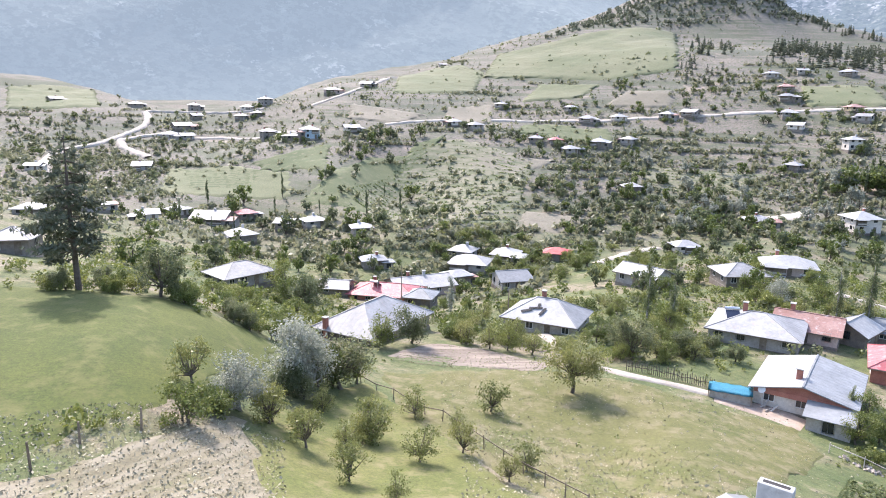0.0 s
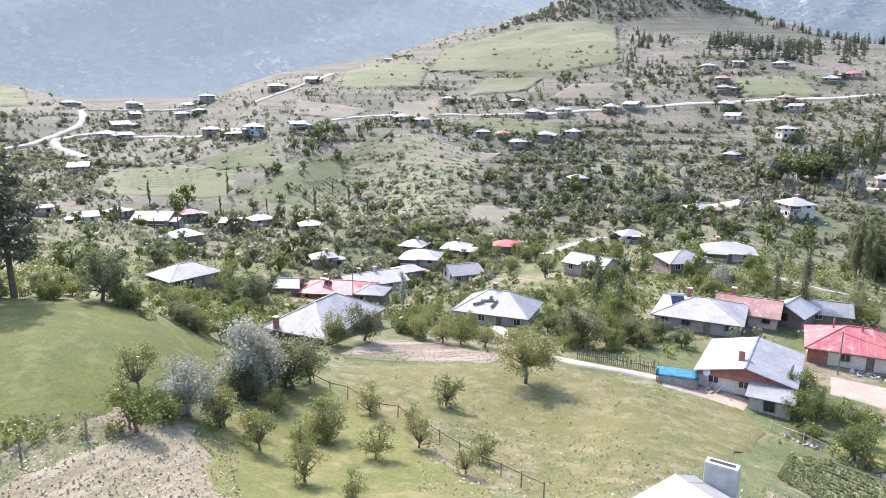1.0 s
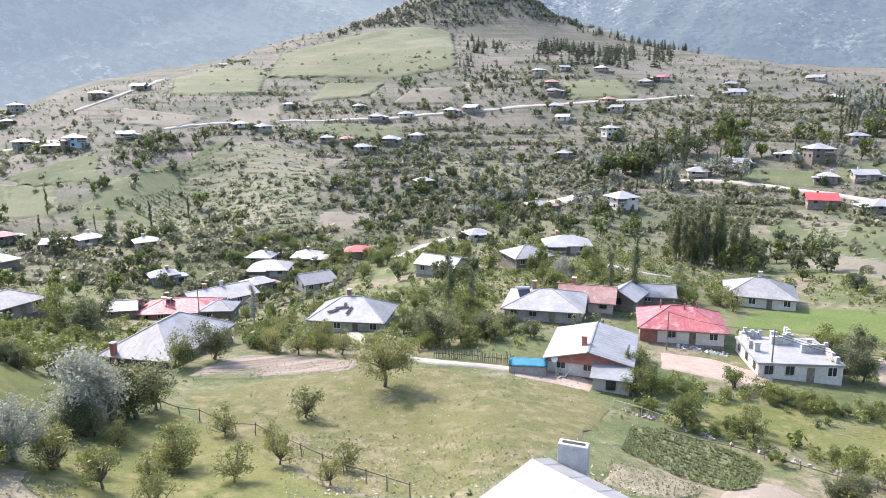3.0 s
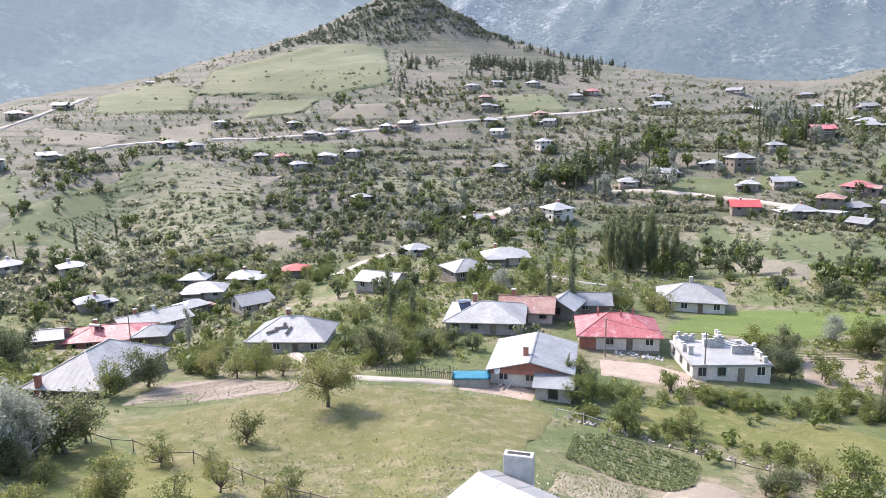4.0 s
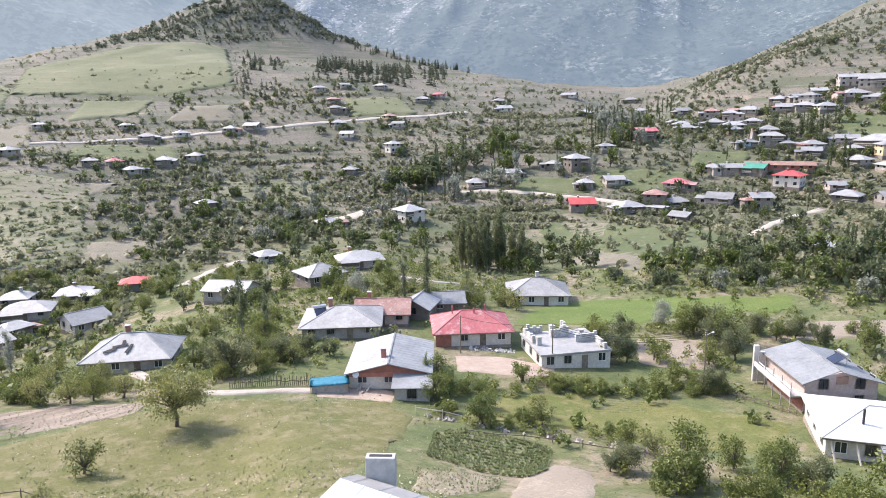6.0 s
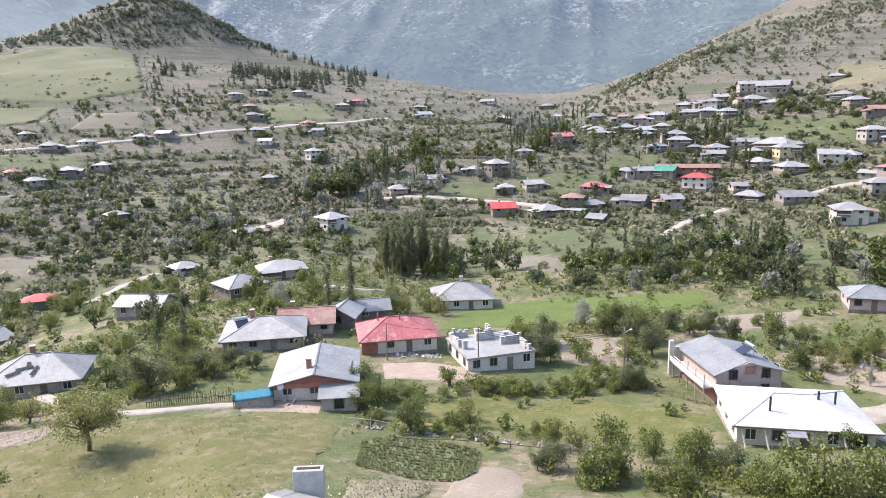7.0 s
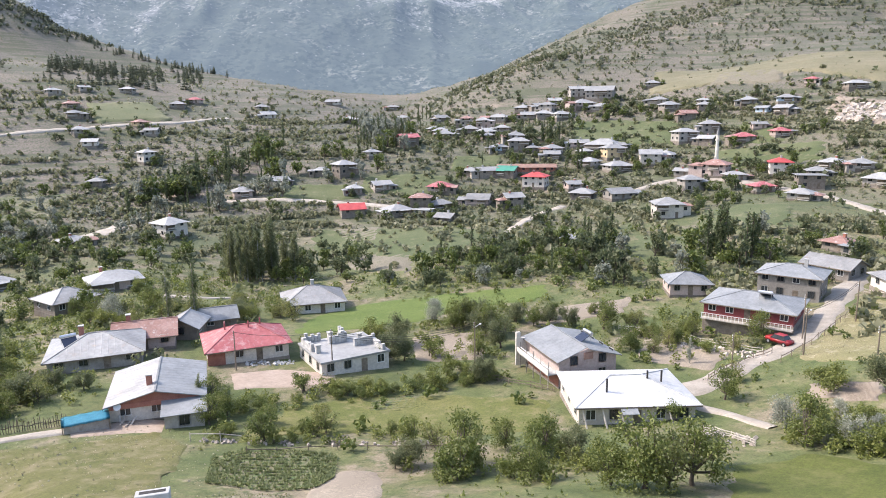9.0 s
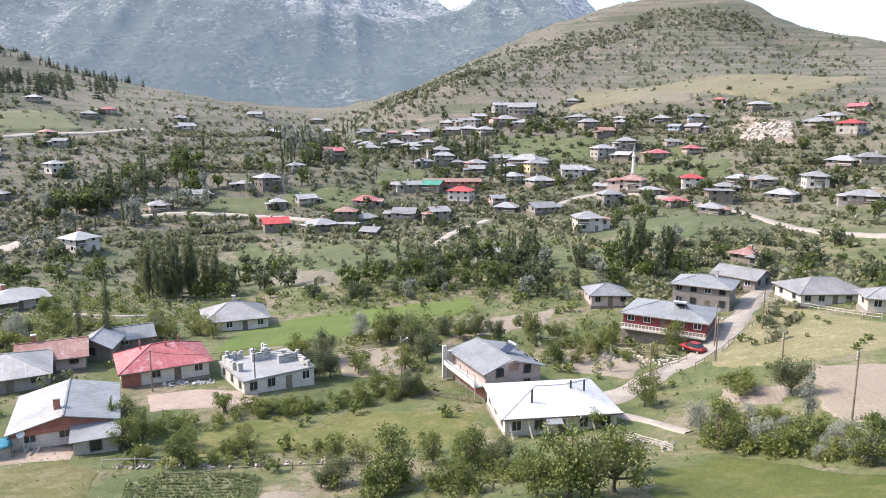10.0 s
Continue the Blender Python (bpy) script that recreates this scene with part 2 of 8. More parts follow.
M = {
    "ground": ground_material(),
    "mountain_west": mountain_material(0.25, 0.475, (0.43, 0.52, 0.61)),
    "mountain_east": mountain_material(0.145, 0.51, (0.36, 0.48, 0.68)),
    "grass": field_material("grass_field", (0.064, 0.083, 0.011), (0.096, 0.109, 0.018), flecks=((0.135, 0.13, 0.04), 0.52, 0.70, 0.35)),
    "wheat": field_material("green_wheat", (0.088, 0.130, 0.022), (0.122, 0.158, 0.032), flecks=((0.17, 0.18, 0.06), 0.58, 0.75, 0.5)),
    "hay": field_material("hay_meadow", (0.088, 0.098, 0.021), (0.135, 0.126, 0.042), flecks=((0.185, 0.158, 0.08), 0.48, 0.64, 0.5)),
    "stubble": field_material("stubble_field", (0.155, 0.136, 0.078), (0.215, 0.185, 0.118), flecks=((0.14, 0.15, 0.055), 0.56, 0.72, 0.35), rows=(0.5, 25), row_colour=(0.245, 0.215, 0.15), bump=0.4),
    "tilled": field_material("tilled_soil", (0.165, 0.13, 0.098), (0.235, 0.19, 0.145), rows=(1.0, 78), row_colour=(0.29, 0.24, 0.185), flecks=((0.12, 0.15, 0.055), 0.62, 0.72, 1.5), bump=0.6),
    "plough": field_material("ploughed_soil", (0.225, 0.185, 0.138), (0.31, 0.262, 0.20), rows=(0.8, 70), row_colour=(0.24, 0.20, 0.15), flecks=((0.16, 0.18, 0.07), 0.62, 0.74, 0.6)),
    "garden": field_material("garden_bed", (0.13, 0.13, 0.065), (0.19, 0.17, 0.10), flecks=((0.09, 0.13, 0.04), 0.45, 0.6, 1.4)),
    "drylawn": field_material("dry_lawn", (0.175, 0.165, 0.072), (0.235, 0.205, 0.105), flecks=((0.30, 0.265, 0.17), 0.55, 0.68, 0.5)),
    "lawn": field_material("grass_strip", (0.094, 0.112, 0.021), (0.147, 0.145, 0.042), flecks=((0.195, 0.17, 0.075), 0.50, 0.70, 0.6)),
    "valleygreen": field_material("valley_terrace", (0.074, 0.097, 0.035), (0.115, 0.129, 0.056), flecks=((0.17, 0.16, 0.09), 0.55, 0.7, 0.3), scale=0.05),
    "scrubfield": field_material("hill_pasture", (0.12, 0.135, 0.062), (0.175, 0.175, 0.095), flecks=((0.09, 0.11, 0.05), 0.55, 0.7, 0.5), scale=0.03),
    "tan": field_material("bare_field", (0.165, 0.148, 0.105), (0.22, 0.195, 0.142), flecks=((0.11, 0.12, 0.066), 0.55, 0.68, 0.6), scale=0.05),
    "shoulder": field_material("dry_shoulder", (0.165, 0.152, 0.085), (0.22, 0.195, 0.122), flecks=((0.115, 0.125, 0.06), 0.55, 0.7, 0.25), scale=0.03),
    "terrace": field_material("terraced_field", (0.155, 0.150, 0.092), (0.215, 0.20, 0.135), rows=(4.5, 72), row_colour=(0.095, 0.11, 0.052), scale=0.04),
    "road": surface("dusty_road", (0.32, 0.28, 0.225), (0.44, 0.395, 0.33), 0.5, 0.95, depth=0.03),
    "sand": surface("sandy_yard", (0.33, 0.255, 0.195), (0.42, 0.335, 0.262), 0.3, 0.95, depth=0.04),
    "metal_roof": surface("galvanised_roof", (0.235, 0.235, 0.225), (0.36, 0.355, 0.34), 0.35, 0.62, 0.12, 0.2, 0.008, 5.0, 0.45, ((0.30, 0.25, 0.205), 0.56, 0.72)),
    "blue_roof": surface("blue_grey_roof", (0.205, 0.215, 0.215), (0.29, 0.30, 0.30), 0.35, 0.65, 0.08, 0.2, 0.008, 5.0, 0.3, ((0.34, 0.325, 0.30), 0.60, 0.76)),
    "white_roof": surface("pale_metal_roof", (0.285, 0.285, 0.272), (0.385, 0.38, 0.362), 0.3, 0.62, 0.08, 0.2, 0.008, 5.0, 0.35, ((0.27, 0.235, 0.20), 0.60, 0.76)),
    "bright_roof": surface("bright_sheet_roof", (0.50, 0.50, 0.48), (0.62, 0.615, 0.595), 0.3, 0.55, 0.08, 0.2, 0.008, 5.0, 0.1, ((0.40, 0.39, 0.36), 0.62, 0.78)),
    "red_roof": surface("faded_red_roof", (0.34, 0.075, 0.08), (0.47, 0.15, 0.145), 0.4, 0.58, 0.05, 0.25, 0.01, 5.0, 0.2, ((0.50, 0.33, 0.31), 0.52, 0.72)),
    "bright_red": surface("bright_red_roof", (0.40, 0.05, 0.045), (0.50, 0.085, 0.075), 0.4, 0.55, 0.0, 0.2, 0.01, 5.0, 0.3, ((0.42, 0.20, 0.17), 0.6, 0.75)),
    "green_roof": surface("green_roof", (0.05, 0.25, 0.17), (0.085, 0.33, 0.235), 0.4, 0.6, 0.0, 0.2, 0.01),
    "rust_roof": surface("rusty_roof", (0.26, 0.13, 0.10), (0.38, 0.24, 0.20), 0.4, 0.7, 0.1, 0.3, 0.02, 6.0, 0.2, ((0.5, 0.48, 0.46), 0.56, 0.7)),
    "tile_roof": surface("clay_tile_roof", (0.27, 0.155, 0.115), (0.37, 0.235, 0.18), 0.5, 0.85, 0.0, 0.4, 0.03),
    "white_wall": surface("whitewashed_wall", (0.58, 0.525, 0.45), (0.72, 0.665, 0.585), 0.5, 0.9, wear=((0.46, 0.39, 0.32), 0.60, 0.76)),
    "grey_wall": surface("grey_render_wall", (0.27, 0.245, 0.215), (0.40, 0.37, 0.33), 0.5, 0.9, spread=0.6, wear=((0.20, 0.165, 0.135), 0.56, 0.72)),
    "stone_wall": surface("rubble_stone_wall", (0.19, 0.16, 0.13), (0.30, 0.26, 0.215), 1.2, 0.95, bump=0.6, depth=0.06, spread=0.5),
    "pink_wall": surface("dusky_pink_wall", (0.44, 0.34, 0.30), (0.54, 0.44, 0.39), 0.5, 0.9),
    "brick": surface("red_brick_wall", (0.30, 0.115, 0.085), (0.40, 0.18, 0.13), 1.5, 0.9, bump=0.5, depth=0.02),
    "blue_wall": surface("pale_blue_wall", (0.40, 0.50, 0.58), (0.50, 0.60, 0.66), 0.5, 0.9),
    "yellow_wall": surface("ochre_wall", (0.58, 0.44, 0.26), (0.68, 0.54, 0.34), 0.5, 0.9),
    "red_wall": surface("dark_red_boards", (0.17, 0.03, 0.035), (0.25, 0.05, 0.05), 0.8, 0.7),
    "concrete": surface("bare_concrete", (0.40, 0.39, 0.37), (0.56, 0.55, 0.52), 0.7, 0.9, depth=0.03, wear=((0.30, 0.28, 0.26), 0.6, 0.75)),
    "wood": surface("weathered_wood", (0.14, 0.11, 0.08), (0.26, 0.21, 0.16), 2.0, 0.85, spread=0.4),
    "pale_wood": surface("pale_timber", (0.42, 0.38, 0.32), (0.56, 0.51, 0.44), 2.0, 0.85, spread=0.4),
    "bark": surface("tree_bark", (0.09, 0.07, 0.05), (0.17, 0.14, 0.11), 3.0, 0.95, bump=0.7, depth=0.03),
    "pale_bark": surface("pale_bark", (0.24, 0.23, 0.20), (0.36, 0.34, 0.30), 3.0, 0.95, bump=0.5, depth=0.02),
    "glass": surface("dark_window_glass", (0.02, 0.025, 0.03), (0.05, 0.055, 0.06), 0.6, 0.12, spread=0.5, bump=0.02),
    "frame": surface("white_window_frame", (0.70, 0.70, 0.68), (0.80, 0.80, 0.78), 2.0, 0.6),
    "dark": surface("soot_black", (0.03, 0.028, 0.026), (0.06, 0.055, 0.05), 2.0, 0.9),
    "tarp": surface("turquoise_tarpaulin", (0.07, 0.34, 0.46), (0.12, 0.44, 0.56), 0.9, 0.45, bump=0.5, depth=0.05),
    "panel": surface("solar_collector_glass", (0.015, 0.02, 0.04), (0.03, 0.04, 0.07), 0.6, 0.15, bump=0.02),
    "steel": surface("bright_steel", (0.60, 0.60, 0.61), (0.74, 0.74, 0.75), 1.0, 0.35, 0.8, 0.1, 0.005),
    "rock": surface("limestone_rubble", (0.42, 0.36, 0.30), (0.58, 0.51, 0.44), 0.6, 0.95, bump=0.6, depth=0.1, spread=0.5),
    "car_red": surface("red_car_paint", (0.28, 0.02, 0.025), (0.34, 0.03, 0.03), 0.5, 0.3, bump=0.0),
    "car_white": surface("white_car_paint", (0.70, 0.70, 0.70), (0.78, 0.78, 0.78), 0.5, 0.25, bump=0.0),
    "rubber": surface("tyre_rubber", (0.02, 0.02, 0.02), (0.035, 0.035, 0.035), 3.0, 0.8),
    "leaf": leaf_material("broad_leaf", (0.105, 0.140, 0.032), (0.235, 0.262, 0.078), through=0.38),
    "walnut": leaf_material("young_walnut_leaf", (0.15, 0.175, 0.05), (0.30, 0.305, 0.115), rough=0.42),
    "darkleaf": leaf_material("dark_leaf", (0.105, 0.132, 0.064), (0.21, 0.23, 0.12), through=0.48),
    "silver": leaf_material("silver_leaf", (0.24, 0.26, 0.21), (0.44, 0.46, 0.40)),
    "poplar": leaf_material("poplar_leaf", (0.095, 0.13, 0.055), (0.20, 0.225, 0.11)),
    "needle": leaf_material("conifer_needle", (0.105, 0.125, 0.085), (0.19, 0.205, 0.14), through=0.42),
    "scrub": leaf_material("scrub_leaf", (0.135, 0.152, 0.088), (0.265, 0.268, 0.17), through=0.45),
    "grassblade": leaf_material("grass_blade", (0.14, 0.17, 0.05), (0.30, 0.28, 0.13)),
    "straw": surface("dry_straw", (0.42, 0.37, 0.24), (0.56, 0.50, 0.35), 1.0, 0.9),
    "crop": leaf_material("crop_leaf", (0.16, 0.20, 0.085), (0.28, 0.31, 0.15)),
}

# ---- the land: heights over the valley at set distances along each bearing, relative to the eye ----
REACH = np.array([0, 20, 40, 60, 80, 100, 130, 170, 220, 280, 350, 430, 530, 660, 820, 1050.0])
BEARINGS, SECTIONS = [], []


def section(bearing, *heights):
    BEARINGS.append(float(bearing))
    SECTIONS.append(heights)


section(-45, -10.1, -17, -18.8, -19.5, -18.9, -17.9, -17.3, -18.2, -20.7, -23.9, -26.7, -27.1, -22.7, -7, 18.1, -10.1)
section(-39, -10.1, -17, -20, -19.9, -19.6, -19.5, -20.9, -23.6, -26.5, -28.4, -28.7, -28.7, -22.2, -4.1, 19.6, -10.1)
section(-33, -10.1, -17.1, -21.1, -20.1, -20.4, -21.4, -24.9, -28.9, -32.1, -33, -30.4, -30.4, -19.9, -1.2, 18.7, -10.1)
section(-27, -10.1, -17.1, -21.7, -20.2, -21.2, -24.2, -29.3, -34.1, -37.1, -37.5, -34.7, -30.3, -10.6, -0.8, 6.3, -10)
section(-21, -10.1, -17.1, -22.6, -22.6, -23.2, -27.9, -34.1, -38.9, -41.3, -39.9, -34, -27.3, -12.2, -15.7, -18.5, -10)
section(-15, -10.1, -17.1, -23.9, -26.6, -28, -32.4, -38.2, -42.7, -47, -39.5, -25.7, -24, -6.7, -10.6, -9.3, -10)
section(-9, -10.1, -17.1, -25.2, -29.3, -31.8, -36, -41, -45.3, -44, -31.7, -21, -3.8, 10, 4, 20.2, -10.1)
section(-3, -10.1, -17.1, -25.6, -30.4, -33.5, -35.4, -42.3, -46.9, -40.4, -44.4, -20.1, -1.2, 14.7, 18, 32.5, -10.1)
section(3, -10.1, -17.1, -25.9, -30.9, -33.9, -36.3, -42.4, -47.8, -43.2, -35.4, -18.3, -2.6, 22.9, 43.7, 39.8, -10.2)
section(9, -10.1, -17.1, -26.5, -31.9, -33.8, -36.9, -41.2, -45.1, -44.8, -35.3, -20.4, -0.3, 30.6, 58.4, 35.7, -10.1)
section(15, -10.1, -17.1, -26.5, -32.2, -33.8, -36.3, -38.5, -41.5, -45.1, -38.5, -22.6, 2, 34.4, 55.5, 50.8, -10)
section(21, -10.1, -17.1, -25.9, -30.8, -34.3, -35.6, -37.7, -40.6, -43.7, -38.9, -23.4, 4.2, 33.1, 44, 76.4, -10.2)
section(27, -10.1, -17, -25.6, -31.3, -35.2, -35.7, -37.2, -38, -41, -37.4, -23, 2.8, 30, 38.9, 66.6, -10.1)
section(33, -10.1, -17, -25.7, -32.5, -35.9, -36.7, -37.8, -40, -43.2, -37.8, -20.7, 0.9, 23.5, 34.6, 52.3, -10.1)
section(39, -10.1, -17, -26, -33.6, -36.5, -37.4, -38.6, -42.7, -45.4, -37, -20.1, -0.6, 17.3, 28.8, 34.3, -10.1)
section(45, -10.1, -17, -26.3, -33.7, -37, -37.9, -39.2, -42.2, -44.9, -36.1, -18.4, -6.3, 7.8, 16.6, 24.1, -10.1)
section(51, -10.1, -17, -26.3, -33.8, -37.3, -38.5, -39.3, -40.2, -40.7, -35, -17, -11.4, -3.9, 13, 20.7, -10.1)
section(57, -10.1, -17, -26.2, -33.9, -37.4, -38.5, -39, -38.8, -39.1, -36.3, -19.1, -4.1, 22.2, 31, 40.8, -10.2)
section(63, -10.1, -17, -26, -33.3, -37.2, -38.1, -38.7, -38.2, -38.1, -36.3, -19.2, 4.3, 39.4, 59.2, 72.8, -10.2)
section(69, -10.1, -17, -25.6, -32.7, -37, -38, -38.3, -37.3, -36.3, -32.8, -17.6, 8.6, 36.9, 75.5, 110.6, -10.3)
section(75, -10.1, -17, -25.2, -32, -36, -37.4, -37.6, -36.3, -33.4, -28.8, -14.2, 16.2, 33.8, 76.5, 131.6, -10.3)
section(81, -10.1, -17, -24.7, -31.2, -34.5, -35.5, -36, -35.4, -30.9, -26.4, -8.4, 21.3, 40.8, 69.8, 135.8, -10.2)
section(87, -10.1, -17, -24.1, -30.1, -32.5, -32.2, -33.6, -34, -31.4, -24.4, -3.3, 21, 40.5, 58.2, 97.6, -10)
section(93, -10.1, -17, -23.2, -28.1, -30.3, -29.6, -30.5, -31.4, -26.4, -19.7, 0.2, 20, 37, 54.6, 73.4, -10.2)
section(99, -10.1, -17, -22.1, -25.9, -27.8, -28, -28.1, -27.5, -22.6, -13.8, 1.8, 17.7, 32.1, 44, 49.3, -10.1)
section(105, -10.1, -17, -21, -23.7, -25.4, -26.2, -25.8, -23.5, -18.1, -8.3, 3.4, 15.4, 26.4, 31.7, 27.7, -10.1)
section(165, -10.2, -7, -3, 2, 8, 14, 22, 30, 40, 50, 62, 75, 88, 95, 90, 40)
section(225, -10.2, -8, -4, 0, 4, 9, 15, 22, 30, 38, 46, 54, 62, 66, 60, 20)
section(315, *SECTIONS[0])
KNOTS, LAND = np.array(BEARINGS), np.array(SECTIONS)


def spline(knots, v):
    i = np.clip(np.searchsorted(knots, v, side="right") - 1, 0, len(knots) - 2)
    u = (v - knots[i]) / (knots[i + 1] - knots[i])
    w = ((-u**3 + 2 * u**2 - u) / 2, (3 * u**3 - 5 * u**2 + 2) / 2, (-3 * u**3 + 4 * u**2 + u) / 2, (u**3 - u**2) / 2)
    return [np.clip(i + k, 0, len(knots) - 1) for k in (-1, 0, 1, 2)], w


WAVES = [(random.uniform(0, 6.3), random.uniform(0, 6.3), random.uniform(0, 6.3)) for _ in range(14)]


def height(x, y):
    """The land's height at a place, or at arrays of places."""
    x, y = np.asarray(x, float), np.asarray(y, float)
    r = np.hypot(x, y)
    a = (np.degrees(np.arctan2(x, y)) + 45) % 360 - 45
    ia, wa = spline(KNOTS, a)
    ir, wr = spline(REACH, np.minimum(r, 1049.9))
    z = sum(wa[i] * wr[j] * LAND[ia[i], ir[j]] for i in range(4) for j in range(4))
    # the wooded knoll on the spur
    z = z + 56.0 * np.exp(-((x - 238.9) ** 2 + (y - 753.0) ** 2) / (2 * 78.0**2))
    size = np.clip((r - 40) / 500, 0, 1)
    for k, (d, p, q) in enumerate(WAVES):
        f = 0.035 * 1.28 ** k
        z = z + (0.05 + 1.1 * size) / (1 + 0.35 * k) * 0.5 * np.sin(f * (x * math.cos(d) + y * math.sin(d)) + p) * np.sin(f * 0.7 * (y * math.cos(q) - x * math.sin(q)) + q)
    worn = np.clip((r - 520) / 160, 0, 1) * np.clip((1040 - r) / 60, 0, 1)
    g = np.abs(np.sin(0.021 * x + 0.013 * y + 1.3 * np.sin(0.017 * y - 0.006 * x))) + 0.5 * np.abs(np.sin(0.06 * x - 0.034 * y + 1.1 * np.sin(0.05 * y)))
    z = z - worn * 4.0 * (1.1 - g)
    return EYE + z


def at(x, y, lift=0.0):
    return Vector((x, y, float(height(x, y)) + lift))


def mesh_from(name, verts, faces, material, smooth=False):
    me = bpy.data.meshes.new(name)
    me.from_pydata([tuple(v) for v in verts], [], faces)
    me.materials.append(material)
    if smooth:
        me.shade_smooth()
    return me


def sheet(name, X, Y, Z, material):
    """A draped grid as one mesh object."""
    n, k = X.shape
    verts = np.stack([X, Y, Z], -1).reshape(-1, 3)
    i, j = np.meshgrid(np.arange(n - 1), np.arange(k - 1), indexing="ij")
    q = (i * k + j).ravel()
    faces = np.stack([q, q + 1, q + k + 1, q + k], 1)
    me = bpy.data.meshes.new(name)
    me.vertices.add(len(verts))
    me.vertices.foreach_set("co", verts.ravel())
    me.loops.add(faces.size)
    me.loops.foreach_set("vertex_index", faces.ravel())
    me.polygons.add(len(faces))
    me.polygons.foreach_set("loop_start", np.arange(0, faces.size, 4))
    me.update(calc_edges=True)
    me.validate()
    me.materials.append(material)
    me.shade_smooth()
    return new(name, me)


az = np.concatenate([np.arange(-52, 112, 0.3), np.arange(112, 308.1, 2.8)])
az = np.append(az[:-1], 308.0)
rr = np.concatenate([[0.0, 4, 8], np.geomspace(11, 1049, 235), [1200, 1500, 2200, 3300, 4800]])
AA, RR = np.meshgrid(np.radians(az), rr, indexing="ij")
GX, GY = np.sin(AA) * RR, np.cos(AA) * RR
GZ = height(GX, GY)
ground = tagged(sheet("ground", GX, GY, GZ, M["ground"]), "valley ground of grass, dry scrub and bare soil", "ground", kind="structure")
dry = np.clip((RR - 175) / 110, 0, 1) * np.clip(1.25 - 0.5 * np.clip((np.degrees(AA) - 38) / 15, 0, 1) * np.clip((420 - RR) / 60, 0, 1), 0, 1)
layer = ground.data.attributes.new("dry", "FLOAT", "POINT")
layer.data.foreach_set("value", dry.ravel().astype(np.float32))


# ---- far mountains, a backdrop behind the valley ----
def ridged(x, y, f):
    s = 0
    for k in range(7):
        d, p, q = WAVES[k * 2]
        ff = f * 1.9 ** k
        v = np.sin(ff * (x * math.cos(d) + y * math.sin(d)) + p + 1.7 * np.sin(ff * 0.6 * (y * math.cos(p) - x * math.sin(q)) + q))
        s = s + (1 - np.abs(v)) / 1.85 ** k
    return s


def mountain(name, lo, hi, near, far, crest, seed, label, rock, material):
    """A range between two bearings; crest gives its height at a bearing."""
    a = np.arange(lo, hi + 0.01, 0.28)
    u = np.linspace(0, 1, 110)
    A, U = np.meshgrid(np.radians(a), u, indexing="ij")
    R = near + (far - near) * U
    X, Y = np.sin(A) * R, np.cos(A) * R
    top = np.interp(np.degrees(A), *crest)
    rise = np.where(U < 0.72, np.sin(np.clip(U / 0.72, 0, 1) * math.pi / 2) ** 1.15, 1 - (U - 0.72) * 1.6)
    rough = ridged(X + seed, Y - seed, 0.0021) - 1.3
    Z = EYE - 15 + (top + 15) * rise + rough * 0.042 * far * np.clip(U * 2.2, 0, 1) * np.clip((1.02 - U) * 4, 0.15, 1)
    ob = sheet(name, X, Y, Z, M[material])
    la = ob.data.attributes.new("rock", "FLOAT", "POINT")
    la.data.foreach_set("value", np.clip(rock + (U - 0.45) * 0.7, 0, 1).ravel().astype(np.float32))
    return tagged(ob, label, "mountain", kind="structure")


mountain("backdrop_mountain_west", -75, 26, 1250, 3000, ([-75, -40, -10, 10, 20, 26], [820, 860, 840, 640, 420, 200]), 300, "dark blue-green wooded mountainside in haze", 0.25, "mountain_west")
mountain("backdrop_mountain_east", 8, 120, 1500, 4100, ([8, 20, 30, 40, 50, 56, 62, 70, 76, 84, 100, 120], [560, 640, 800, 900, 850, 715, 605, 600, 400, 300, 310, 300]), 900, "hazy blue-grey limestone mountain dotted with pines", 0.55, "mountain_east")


# ---- builders ----
def part(name, bm, material, parent, label="", smooth=False):
    """One bmesh as one mesh object under a thing or a part."""
    me = bpy.data.meshes.new(name)
    bm.normal_update()
    bm.to_mesh(me)
    bm.free()
    me.materials.append(material)
    if smooth:
        me.shade_smooth()
    ob = new(name, me)
    ob.parent = parent
    if label:
        ob["label"] = label
    return ob


def shared(name, me, parent, m=None):
    ob = new(name, me)
    ob.parent = parent
    if m is not None:
        ob.matrix_basis = m
    return ob


def thing(name, m, label, category, group="", kind=""):
    e = new(name)
    e.empty_display_size = 0.3
    e.matrix_basis = m
    return tagged(e, label, category, group, kind)


def box(bm, x0, x1, y0, y1, z0, z1, m=None):
    vs = [bm.verts.new((x, y, z)) for x in (x0, x1) for y in (y0, y1) for z in (z0, z1)]
    for f in ((0, 1, 3, 2), (4, 6, 7, 5), (0, 4, 5, 1), (2, 3, 7, 6), (0, 2, 6, 4), (1, 5, 7, 3)):
        bm.faces.new([vs[i] for i in f])
    if m is not None:
        bmesh.ops.transform(bm, matrix=m, verts=vs)
    return bm


def boxed(*args, bevel=0.0):
    bm = box(bmesh.new(), *args)
    if bevel:
        bmesh.ops.bevel(bm, geom=bm.edges[:], offset=bevel, segments=1, affect="EDGES")
    return bm


